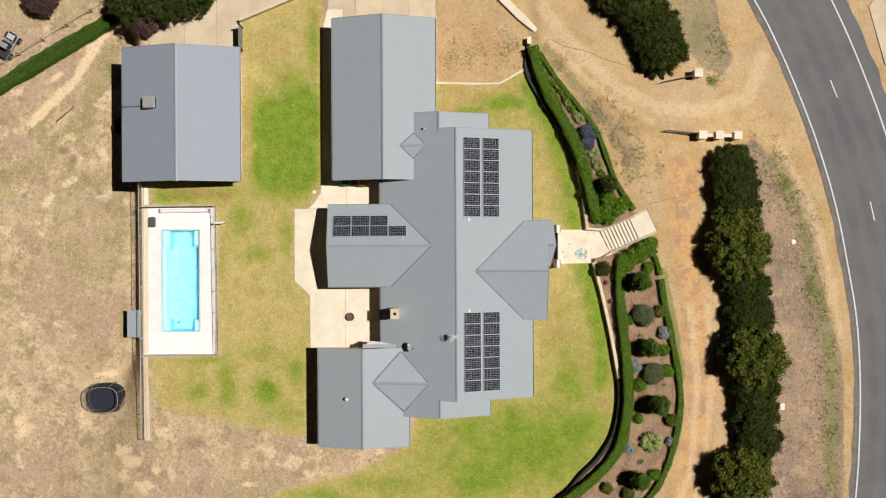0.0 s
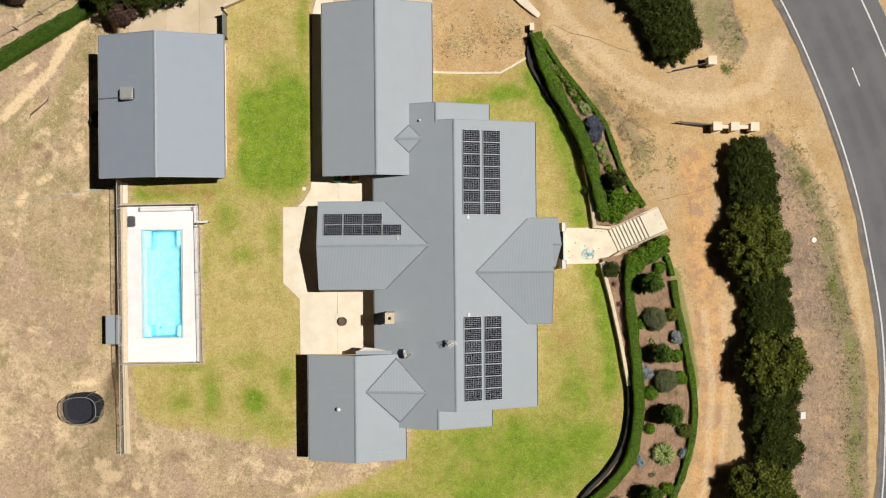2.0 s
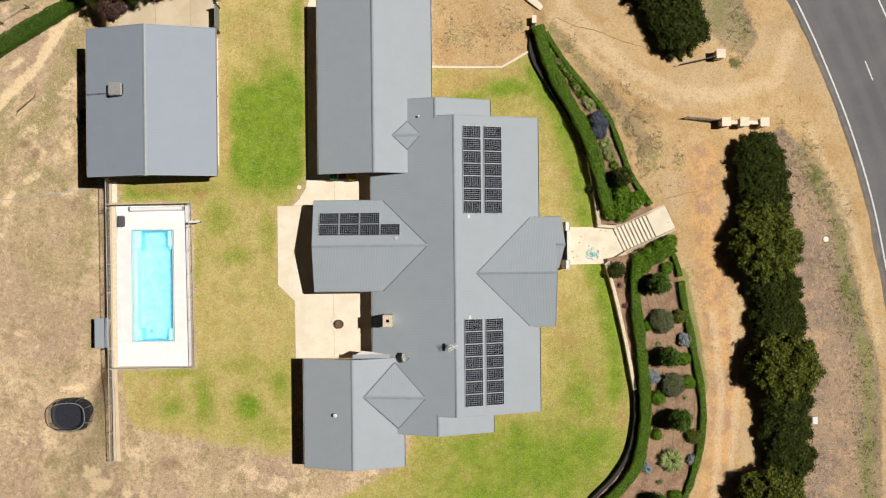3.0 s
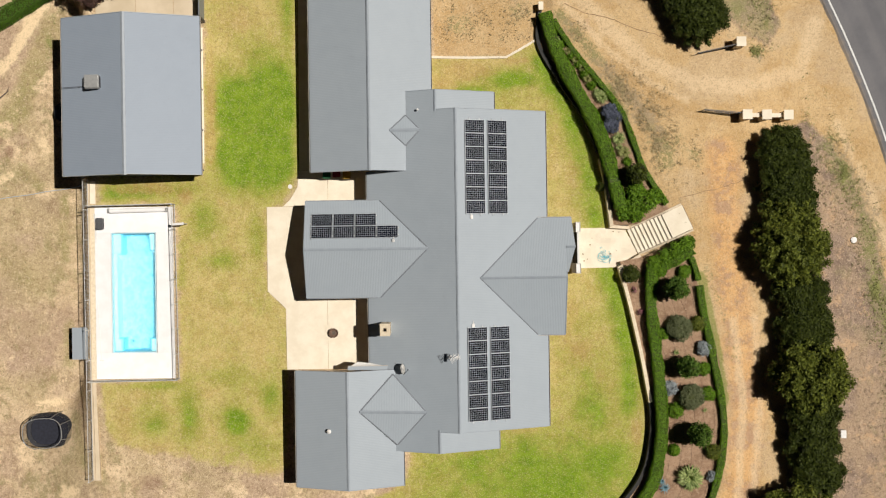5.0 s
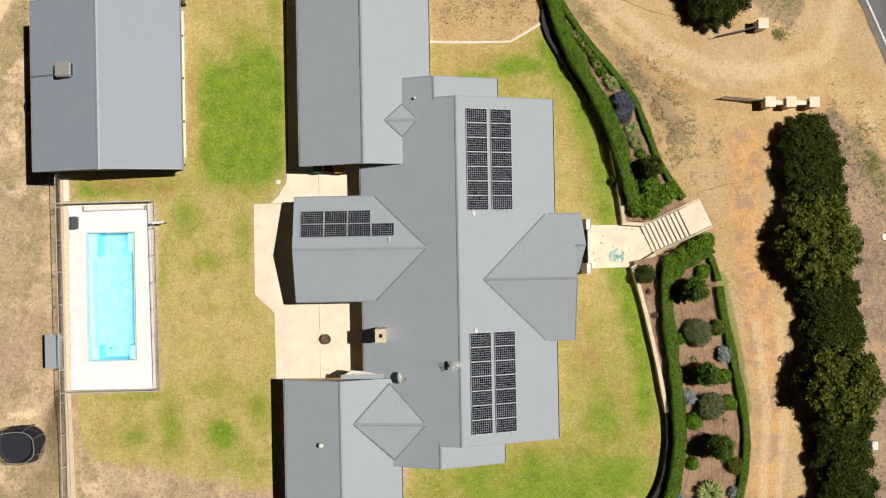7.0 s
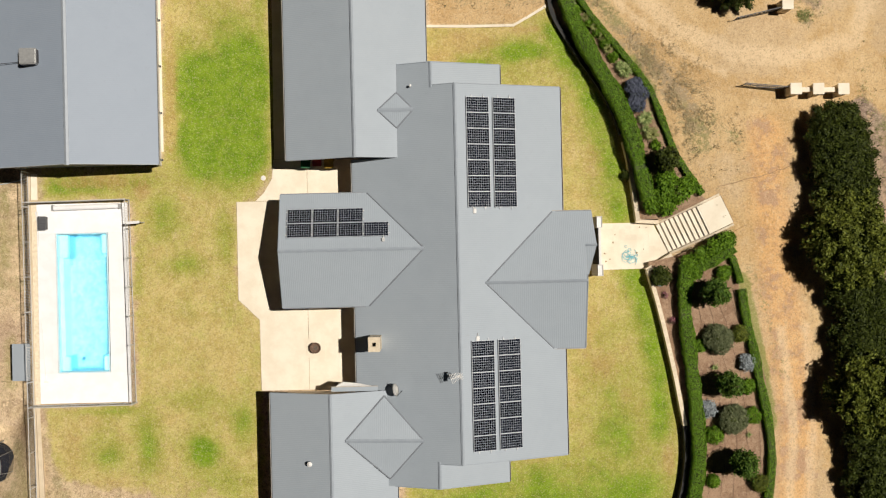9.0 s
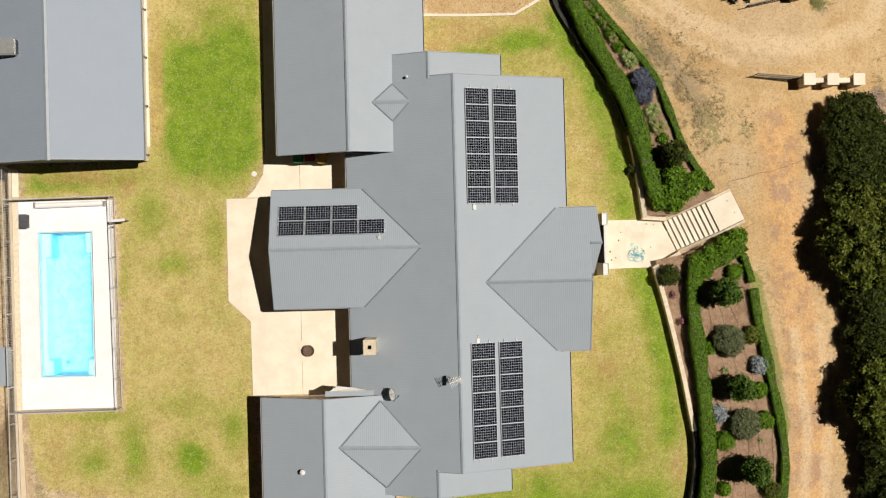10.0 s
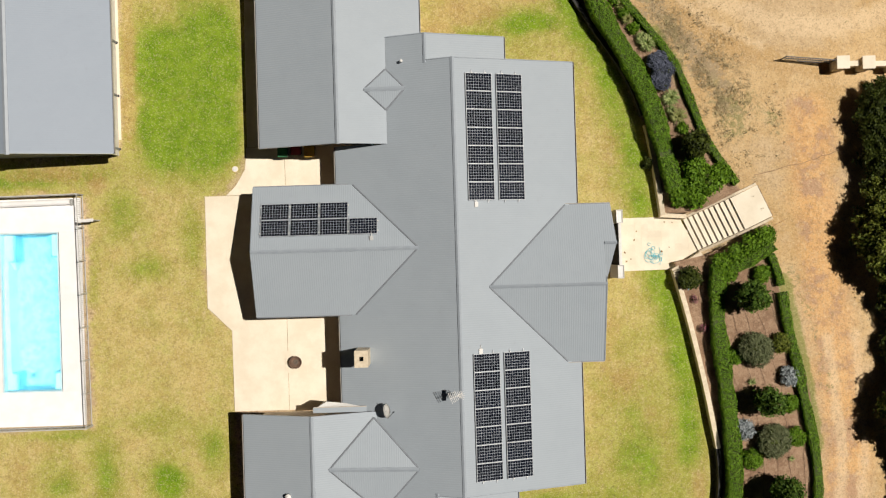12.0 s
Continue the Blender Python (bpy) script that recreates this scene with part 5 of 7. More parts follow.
ROW = [
    (25.5, 6.9, 2.0, 3.2, LEAF_DARK), (25.75, 4.9, 2.15, 3.4, LEAF_DARK), (25.95, 3.0, 2.1, 3.2, LEAF_DARK), (26.35, -0.4, 2.75, 4.6, LEAF_OLIVE), (26.2, 1.3, 2.0, 3.6, LEAF_OLIVE), (26.75, -4.2, 2.1, 3.3, LEAF_DARK),
    (26.95, -6.6, 2.1, 3.3, LEAF_DARK), (27.7, -10.3, 2.8, 4.8, LEAF_OLIVE), (27.2, -8.4, 1.9, 3.3, LEAF_DARK), (27.5, -13.4, 2.1, 3.4, LEAF_DARK), (27.5, -15.9, 2.0, 3.4, LEAF_DARK), (27.85, -17.9, 2.0, 3.2, LEAF_DARK),
    (26.5, -21.4, 2.7, 4.6, LEAF_OLIVE), (26.6, -26.0, 2.6, 3.4, LEAF_DARK), (19.2, 17.5, 2.1, 3.3, LEAF_DARK), (18.6, 19.4, 2.4, 3.4, LEAF_DARK), (17.2, 21.6, 2.4, 3.4, LEAF_DARK), (15.4, 23.6, 2.6, 3.2, LEAF_DARK),
]
for i, (x, y, r, hgt, mat) in enumerate(ROW):
    dense = mat is LEAF_DARK
    word = "dense dark green screening tree by the drive" if dense else "olive green screening tree with yellowing leaves"
    tree((x * 1.005 + (1.15 if dense else 0.55), y * 1.005, ground_at(x, y) - 0.05), r * 0.97 if dense else r * 0.9, hgt - 0.6 if dense else hgt, mat, word, 20 + i, 30000 if dense else 26000, 0.085 if dense else 0.11, 1.0, "screening_tree", "trees along the drive", 0.12 if dense else 0.32)
for i, (x, y, r, hgt, mat) in enumerate(((-28.6, 22.6, 1.9, 3.2, LEAF_DARK), (-25.6, 22.8, 2.2, 3.6, LEAF_DARK), (-22.9, 23.3, 1.9, 3.2, LEAF_DARK), (-27.4, 20.6, 0.95, 1.6, LEAF_PLUM), (-37.9, 23.6, 1.5, 2.4, LEAF_PLUM))):
    tree((x, y, ground_at(x, y) - 0.05), r, hgt, mat, "plum-leaved bushy tree on dry earth" if mat is LEAF_PLUM else "dark bushy tree beside the concrete driveway", 60 + i, 16000, 0.09, 1.0, "garden_tree", "", 0.3)


# ---- shrubs of the beds ----
def shrub(name, x, y, r, h, material, label, seed, leaf=0.09, count=1500, lumps=5, z=None, category="shrub"):
    rng = random.Random(seed)
    x, y = x * 1.012, y * 1.012
    base = bed_height(x, y) if z is None else z
    t = thing(name, (x, y, base - 0.05), 0, label, category)
    lobes = [((0, 0, h * 0.5), r * 0.8)]
    for k in range(lumps):
        a = k * 6.283 / lumps + rng.uniform(-0.4, 0.4)
        lobes.append(((math.cos(a) * r * 0.45, math.sin(a) * r * 0.45, h * rng.uniform(0.4, 0.72)), r * rng.uniform(0.42, 0.58)))
    if h > 2.2 * r:
        lobes = [((rng.uniform(-0.2, 0.2) * r, rng.uniform(-0.2, 0.2) * r, h * (0.3 + 0.55 * k / 5)), r * (0.8 - 0.06 * k)) for k in range(6)]
        lobes += [((math.cos(a) * r * 0.6, math.sin(a) * r * 0.6, h * rng.uniform(0.35, 0.75)), r * 0.4) for a in (0.4, 1.5, 2.7, 3.6, 4.6, 5.6)]
    part("stem", tube((0, 0, -0.1), (0, 0, h * 0.5), 0.05, sides=6, r2=0.03), BARK, t)
    # Core is dark as painted inner shade, except in silver shrubs.
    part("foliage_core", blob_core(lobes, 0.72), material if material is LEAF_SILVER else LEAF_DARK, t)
    leaf_part("foliage", tufts(lobes, int(count * 1.6 / 10), 10, leaf * 0.9, rng, -0.35), leaf, material, t, rng, 0.65, 1.6)
    return t


def strap_plant(name, x, y, r, h, material, label, seed, blades=60, z=None):
    """A rosette of arching strap leaves, each bent over at its tip."""
    rng = random.Random(seed)
    x, y = x * 1.012, y * 1.012
    t = thing(name, (x, y, bed_height(x, y) if z is None else z), 0, label, "plant")
    verts, faces = [], []
    for k in range(blades):
        a = k * 2.399 + rng.uniform(-0.2, 0.2)
        d = Vector((math.cos(a), math.sin(a), 0))
        s = Vector((-d.y, d.x, 0)) * r * 0.045
        q = len(verts)
        reach = r * rng.uniform(0.35, 1.05)
        lift = h * rng.uniform(0.5, 1.0)
        for u, w in ((0.05, 0.7), (0.4, 1.0), (0.75, 0.8), (1.0, 0.05)):
            c = d * reach * u + Vector((0, 0, lift * math.sin(u * 2.3) + 0.03))
            verts += [tuple(c - s * w), tuple(c + s * w)]
        faces += [(q + i, q + i + 1, q + i + 3, q + i + 2) for i in (0, 2, 4)]
    me = bpy.data.meshes.new("blade")
    me.from_pydata(verts, [], faces)
    me.materials.append(material)
    ob = new("foliage", me)
    ob.parent = t
    return t


for i, (x, y, r, h) in enumerate(((17.95, -3.45, 0.86, 3.5), (18.8, -9.5, 0.78, 3.3), (19.6, -14.65, 0.88, 3.6), (17.8, -21.5, 0.82, 3.2), (15.1, 5.35, 0.75, 2.4))):
    shrub("upright_shrub", x, y, r, h, LEAF_GLOSSY if i != 4 else LEAF_DARK, "upright glossy dark green shrub in mulch", 100 + i, 0.11, 3000, 6)
for i, (x, y, r) in enumerate(((18.35, -6.55, 1.0), (19.25, -11.9, 1.05))):
    shrub("mounded_shrub", x, y, r, 1.05, LEAF_GREY, "rounded grey-green mounding shrub", 110 + i, 0.055, 9000, 9)
for i, (x, y, r) in enumerate(((19.8, -6.25, 0.6), (20.5, -11.65, 0.58), (18.05, -13.0, 0.62), (20.9, -16.15, 0.62), (17.95, -16.1, 0.42), (19.3, -21.1, 0.52), (16.9, -22.85, 0.6), (18.8, -2.2, 0.5), (20.25, -9.75, 0.52), (15.0, -22.4, 0.5), (17.3, -7.0, 0.4))):
    shrub("ball_shrub", x, y, r, r * 1.3, LEAF_HEDGE if i % 3 else LEAF_OLIVE, "small clipped green ball shrub in mulch", 120 + i, 0.07, 1500, 5)
for i, (x, y, r) in enumerate(((20.25, -8.15, 0.55), (17.7, -11.25, 0.55), (20.75, -18.1, 0.34))):
    shrub("silver_shrub", x, y, r, r * 1.25, LEAF_SILVER, "silvery grey rounded shrub", 140 + i, 0.08, 1700, 5)
for i, (x, y, r) in enumerate(((13.25, 10.35, 0.62), (13.5, 9.75, 0.66), (13.4, 9.2, 0.6))):
    shrub("flowering_shrub", x, y, r, 0.75, LEAF_BLUE, "dusky blue-grey flowering shrub", 150 + i, 0.055, 3600, 8)
strap_plant("clumping_plant", 19.05, -18.15, 1.1, 0.8, LEAF_PALE, "variegated clump of arching strap leaves", 160, 320)
for i, (x, y, r, n, mat) in enumerate(((12.7, 11.45, 0.62, 150, LEAF_PALE), (12.4, 11.75, 0.45, 110, LEAF_PALE), (13.95, 8.2, 0.6, 150, LEAF_PALE), (14.35, 7.1, 0.58, 140, LEAF_WEED), (14.0, 7.5, 0.4, 90, LEAF_PALE), (9.25, 16.0, 0.4, 80, LEAF_PALE), (10.1, 15.1, 0.38, 80, LEAF_WEED), (10.75, 14.4, 0.4, 90, LEAF_WEED), (11.2, 13.75, 0.38, 80, LEAF_WEED), (11.6, 12.9, 0.42, 90, LEAF_WEED))):
    strap_plant("clumping_plant", x, y, r, 0.45, mat, "leafy clump of pale strap leaves in the bed" if mat is LEAF_PALE else "small leafy green clump in the bed", 300 + i, n)
for i, (x, y, r) in enumerate(((9.6, 15.65, 0.3), (10.45, 14.75, 0.32), (10.95, 14.05, 0.3), (11.4, 13.3, 0.32), (11.95, 12.4, 0.3), (14.6, 6.4, 0.28))):
    shrub("low_shrub", x, y, r, 0.4, LEAF_HEDGE, "low leafy green shrub between the hedges", 330 + i, 0.08, 420, 5)
shrub("wall_shrub", 12.75, 4.5, 0.26, 0.6, LEAF_DARK, "small dark shrub against the retaining wall", 340, 0.08, 700, 5, 0.02)
strap_plant("blue_succulent", 17.15, -19.0, 0.5, 0.5, LEAF_SAGE, "powdery blue succulent rosette", 166, 40)
strap_plant("blue_succulent", 16.95, -18.5, 0.4, 0.4, LEAF_SAGE, "powdery blue succulent rosette", 167, 40)
strap_plant("blue_succulent", 14.7, -2.9, 0.22, 0.25, LEAF_SAGE, "small turquoise succulent in dark mulch", 168, 26)
strap_plant("clumping_plant", 18.2, -8.5, 0.32, 0.3, LEAF_PALE, "small pale tuft in mulch", 169, 40)
strap_plant("clumping_plant", 20.3, -13.0, 0.3, 0.25, LEAF_PALE, "small pale tuft in mulch", 170, 36)
strap_plant("clumping_plant", 18.1, -20.0, 0.4, 0.3, LEAF_GREY, "small grey tuft in mulch", 171, 36)
shrub("flowering_plant", 15.55, -5.3, 0.22, 0.35, PINK, "small pink flowering plant by the wall", 172, 0.07, 260, 4)
shrub("flowering_plant", 15.05, -3.6, 0.2, 0.3, PINK, "small pink flowering plant by the wall", 173, 0.06, 140, 4)
# bushes massed on both sides of the steps
for i, (x, y, r, h) in enumerate(((15.2, 3.3, 0.75, 0.9), (15.1, 2.5, 0.8, 0.9), (15.9, 3.3, 0.85, 1.0), (15.2, 4.1, 0.7, 0.9), (16.6, 3.6, 0.6, 0.8), (14.3, 2.5, 0.6, 0.9))):
    shrub("steps_shrub", x, y, r, h, LEAF_HEDGE, "leafy mid-green shrub crowding the steps", 180 + i, 0.1, 1500, 6)
for i, (x, y, r, h) in enumerate(((14.75, -2.35, 0.62, 0.9), (16.6, -1.55, 0.6, 0.85), (17.45, -1.1, 0.62, 0.8), (18.25, -0.55, 0.6, 0.75), (19.0, -0.1, 0.58, 0.75), (17.0, -2.1, 0.45, 0.7))):
    shrub("steps_shrub", x, y, r, h, LEAF_HEDGE if i else LEAF_DARK, "leafy mid-green shrub crowding the steps", 190 + i, 0.1, 1400, 6)
hedge("garden_hedge", with_ground(smooth_line([(16.3, -2.0), (17.4, -1.75), (18.6, -1.1), (19.4, -0.55)], 0.3)), 0.7, 0.8, LEAF_HEDGE, "short clipped hedge beside the steps", 9)


# ---- drip lines in the south bed ----
def drip_line(shift, lo, hi, seed):
    rng = random.Random(seed)
    t = thing("drip_line", (0, 0, 0), 0, "thin dark irrigation line lying on bed soil", "irrigation pipe", "drip lines of the bed")
    cu = bpy.data.curves.new("run", "CURVE")
    cu.dimensions, cu.bevel_depth, cu.bevel_resolution = "3D", 0.008, 1
    sp = cu.splines.new("NURBS")
    pts = []
    for y in np.arange(lo, hi, 0.5):
        a, b = float(np.interp(y, WY, WX)), float(np.interp(y, OUT_Y, OUT_X))
        x = a + 1.3 + (b - a - 1.7) * shift + rng.gauss(0, 0.05)
        pts.append((x, float(y), bed_height(x, y) + 0.06, 1))
    sp.points.add(len(pts) - 1)
    for p, co in zip(sp.points, pts):
        p.co = co
    cu.materials.append(TIMBER)
    ob = new("run", cu)
    ob.parent = t


for k in range(5):
    drip_line(0.12 + 0.19 * k, -24.0, -3.2 - 0.3 * (k % 2), 400 + k)


# ---- roof things ----
TILT = math.degrees(math.atan(S))
LONG, SHORT = 1.6, 1.008


def panel_meshes():
    """Frame, backsheet and cells of one panel lying flat, its long side along x."""
    bm = bmesh.new()
    for x0, x1, y0, y1 in ((-LONG / 2, LONG / 2, -SHORT / 2, -SHORT / 2 + 0.02), (-LONG / 2, LONG / 2, SHORT / 2 - 0.02, SHORT / 2), (-LONG / 2, -LONG / 2 + 0.02, -SHORT / 2 + 0.02, SHORT / 2 - 0.02), (LONG / 2 - 0.02, LONG / 2, -SHORT / 2 + 0.02, SHORT / 2 - 0.02)):
        box(x0, x1, y0, y1, 0.06, 0.105, bm)
    frame_mesh = mesh_of("solar_panel", bm, ALU)
    back = mesh_of("backsheet", box(-LONG / 2 + 0.02, LONG / 2 - 0.02, -SHORT / 2 + 0.02, SHORT / 2 - 0.02, 0.065, 0.08), BACK)
    nx, ny = 10, 6
    px, py = (LONG - 0.05) / nx, (SHORT - 0.05) / ny
    bm = bmesh.new()
    a, b, k = px / 2 - 0.008, py / 2 - 0.008, 0.012
    for i in range(nx):
        for j in range(ny):
            cx, cy = (i - (nx - 1) / 2) * px, (j - (ny - 1) / 2) * py
            bm.faces.new([bm.verts.new((cx + u, cy + v, 0.098)) for u, v in ((a - k, -b), (a, -b + k), (a, b - k), (a - k, b), (-a + k, b), (-a, b - k), (-a, -b + k), (-a + k, -b))])
    return frame_mesh, back, mesh_of("cell_grid", bm, CELL)


PANEL = panel_meshes()
CLAMP = mesh_of("clamp", box(-0.035, 0.035, -0.022, 0.022, 0.05, 0.115), WHITE)


def solar_array(m, places, rails, clamps, label):
    """Panels in one plane on shared rails; places are the panels' centres in that plane."""
    t = thing("solar_array", (0, 0, 0), 0, label, "solar panels", "rooftop solar arrays")
    t.matrix_basis = m
    for x, y in places:
        p = new("solar_panel", PANEL[0])
        p.parent = t
        p.location = (x, y, 0)
        for name, me in zip(("backsheet", "cell_grid"), PANEL[1:]):
            ob = new(name, me)
            ob.parent = p
            if name == "cell_grid":
                tagged(ob, "dark blue-black silicon cells", kind="stuff")
    for x0, x1, y0, y1 in rails:
        part("rail", box(x0, x1, y0, y1, -0.045, 0.055), ALU, t)
    for x, y in clamps:
        ob = new("clamp", CLAMP)
        ob.parent = t
        ob.location = (x, y, 0)
    return t


COS = math.cos(math.radians(TILT))
for y_top in (9.0, -6.62):
    cols = (-0.865 / COS, 0.865 / COS)
    rows = [1.013 * (3 - k) for k in range(7)]
    solar_array(
        pose(3.525, y_top - 3.039, main_z(3.525) + 0.045, 0, TILT, 0), [(x, y) for x in cols for y in rows],
        [(x + d - 0.02, x + d + 0.02, -3.68, 3.7) for x in cols for d in (-0.42, 0.42)],
        [(x + d, 1.013 * (3.5 - k)) for x in cols for d in (-0.42, 0.42) for k in range(8)],
        "two columns of dark solar panels on the sunny roof slope",
    )
rows = [(0.0, 3), (-0.94 / COS, 4)]
solar_array(
    pose(-9.02, 2.11, 4.4 - 2.22 * S + 0.045, -TILT, 0, 0), [(1.665 * k, y) for y, n in rows for k in range(n)],
    [(-0.85, 1.665 * (n - 1) + 0.85, y + d - 0.02, y + d + 0.02) for y, n in rows for d in (-0.3, 0.3)],
    [(1.665 * (k - 0.5), y + d) for y, n in rows for d in (-0.3, 0.3) for k in range(n + 1)],
    "stepped block of seven dark solar panels on the wing roof",
)


def roof_box(x, y, z, sx, sy, sz, name, label, material=WHITE):
    t = thing(name, (x, y, z), 0, label, "junction box")
    part("body", box(-sx / 2, sx / 2, -sy / 2, sy / 2, -0.1, sz, bevel=0.015), material, t)
    part("conduit", tube((0, 0, 0.03), (0.0, 0.35, 0.03), 0.02), material, t)
    return t


for x, y in ((2.37, 2.18), (2.38, -5.98)):
    roof_box(x, y, main_z(x) + 0.02, 0.2, 0.3, 0.12, "solar_isolator", "small white solar isolator box on the roof")
roof_box(-3.56, 0.5, 4.17, 0.2, 0.24, 0.12, "solar_isolator", "small grey solar isolator box on the roof", STEEL)


def build_chimney():
    x, y = -4.25, -6.18
    base = main_z(x) - 0.3
    t = thing("chimney", (x, y, base), 0, "cream block chimney with a square flue opening", "chimney")
    top = 5.25 - base
    rng = random.Random(5)
    for k in range(int(top / 0.2)):
        z0, z1 = k * top / int(top / 0.2), (k + 1) * top / int(top / 0.2) - 0.006
        for x0, x1, y0, y1 in ((-0.36, 0.0, -0.45, -0.16), (0.004, 0.36, -0.45, -0.16), (-0.36, 0.0, 0.16, 0.45), (0.004, 0.36, 0.16, 0.45), (-0.36, -0.14, -0.156, 0.156), (0.14, 0.36, -0.156, 0.156)):
            part("block", box(x0 - rng.uniform(0, 0.006) if x0 < 0 else x0, x1, y0, y1, z0, z1), SANDSTONE, t)
    bm = bmesh.new()
    for x0, x1, y0, y1 in ((-0.38, 0.38, -0.47, -0.12), (-0.38, 0.38, 0.12, 0.47), (-0.38, -0.12, -0.12, 0.12), (0.12, 0.38, -0.12, 0.12)):
        box(x0, x1, y0, y1, top, top + 0.06, bm)
    part("cap", bm, SANDSTONE, t, "pale stone capping")
    part("flue", box(-0.14, 0.14, -0.156, 0.156, top - 0.7, top - 0.6), DARK, t, "sooty flue")
    return t


build_chimney()


def build_dish():
    x, y = -3.05, -9.25
    t = thing("satellite_dish", (x, y, main_z(x)), 0, "small white satellite dish on a roof mount", "satellite dish")
    part("mount", tube((0, 0, -0.05), (0, 0, 0.55), 0.025), DARK, t)
    m = Matrix.Translation((0.06, 0, 0.62)) @ Matrix.Rotation(radians(64), 4, "Y") @ Matrix.Rotation(radians(-10), 4, "X")
    bm = bmesh.new()
    rings = []
    for k in range(7):
        r = 0.42 * k / 6
        rings.append([bm.verts.new(m @ Vector((r * math.cos(a) * 0.92, r * math.sin(a), -0.9 * (0.42 ** 2 - r * r) * 0.6))) for a in np.linspace(0, 2 * math.pi, 25)[:-1]] if k else [bm.verts.new(m @ Vector((0, 0, -0.095)))])
    for i in range(24):
        bm.faces.new((rings[0][0], rings[1][i], rings[1][(i + 1) % 24]))
    for a, b in zip(rings[1:], rings[2:]):
        for i in range(24):
            bm.faces.new((a[i], b[i], b[(i + 1) % 24], a[(i + 1) % 24]))
    bmesh.ops.solidify(bm, geom=bm.faces[:], thickness=0.012)
    part("reflector", bm, WHITE, t, "white dish", smooth=True)
    end = m @ Vector((0.0, -0.12, 0.46))
    part("feed_arm", tube(m @ Vector((0, -0.4, 0)), end, 0.014), DARK, t)
    part("feed_horn", tube(end, end + (m.to_3x3() @ Vector((0, 0, -0.1))), 0.035), DARK, t)
    part("stay", tube((-0.55, 0.35, main_z(x - 0.55) - main_z(x)), (0, 0, 0.5), 0.014), DARK, t)
    return t


build_dish()


def build_antenna():
    x, y = 0.85, -8.25
    t = thing("tv_antenna", (x, y, main_z(x)), 0, "silver rooftop television antenna on a short mast", "antenna")
    part("mast", tube((0, 0, -0.05), (0, 0, 1.35), 0.025), STEEL, t)
    part("boom", tube((-0.25, -0.12, 1.3), (0.4, 0.16, 1.3), 0.02), WHITE, t)
    for k in range(8):
        u = -0.25 + k * 0.09
        w = 0.3 - 0.02 * k
        part("element", tube((u - w * 0.4, u * 0.4 + w, 1.31), (u + w * 0.4, u * 0.4 - w, 1.31), 0.014, sides=6), WHITE, t)
    for k in range(5):
        a = -0.5 + 0.25 * k
        part("reflector_rod", tube((0.1, 0.05, 1.3), (0.1 + 0.42 * math.cos(a), 0.05 + 0.42 * math.sin(a), 1.42), 0.014, sides=6), WHITE, t)
    part("grid", box(-0.02, 0.0, -0.3, 0.3, 0.85, 1.25), STEEL, t)
    return t


build_antenna()


def flue(x, y, z, r, h, label):
    t = thing("roof_vent", (x, y, z), 0, label, "roof vent")
    part("collar", tube((0, 0, -0.1), (0, 0, 0.06), r * 1.7, sides=16, r2=r * 1.1), TRIM, t)
    part("pipe", tube((0, 0, 0), (0, 0, h), r, sides=16), STEEL, t)
    part("cowl", tube((0, 0, h), (0, 0, h + 0.09), r * 1.5, sides=16, r2=r * 0.5), WHITE, t)
    return t


flue(-8.62, -13.85, 4.75 - 1.45 * S, 0.11, 0.35, "round galvanised vent cowl on the wing roof")
flue(-1.6, 10.38, main_z(-1.6), 0.06, 0.3, "thin white vent pipe on the roof")


def build_cooler():
    t = thing("evaporative_cooler", (-26.1, 12.8, 4.05), 0, "pale grey boxy evaporative cooler on the shed roof", "air cooler")
    part("base", box(-0.4, 0.4, -0.4, 0.4, -0.3, 0.1), TRIM, t)
    part("housing", box(-0.56, 0.56, -0.52, 0.52, 0.1, 0.72, bevel=0.06), STEEL, t)
    part("lid", box(-0.5, 0.5, -0.46, 0.46, 0.72, 0.77, bevel=0.02), STEEL, t)
    for k in range(6):
        part("louvre", box(0.56, 0.575, -0.42, 0.42, 0.17 + 0.085 * k, 0.21 + 0.085 * k), DARK, t)
        part("louvre", box(-0.42, 0.42, -0.535, -0.52, 0.17 + 0.085 * k, 0.21 + 0.085 * k), DARK, t)
    part("cable", tube((-2.8, -0.25, -0.72), (-0.5, -0.25, 0.06), 0.02), DARK, t)
    return t


build_cooler()
# lean-to between the south wing and the courtyard
t = thing("lean_to_roof", (-5.75, -9.4, 0), 0, "small pale lean-to roof on the courtyard wall", "roof")
part("sheet", slab([(-1.5, 0.02, 3.2), (1.55, 0.02, 3.2), (1.55, 0.3, 3.12), (-1.5, 0.3, 3.12)], 0.05), ROOF, t)
part("gable", slab([(-1.3, 0.31, 3.1), (1.3, 0.31, 3.1), (0.3, 0.5, 2.9), (-0.75, 0.62, 2.9)], 0.05), WHITE, t)
part("fascia", box(-1.5, 1.55, 0.3, 0.34, 2.98, 3.14), FASCIA, t)
for x in (-1.2, 1.3):
    part("post", box(x - 0.05, x + 0.05, 0.15, 0.25, 0.0, 3.1), WHITE, t)


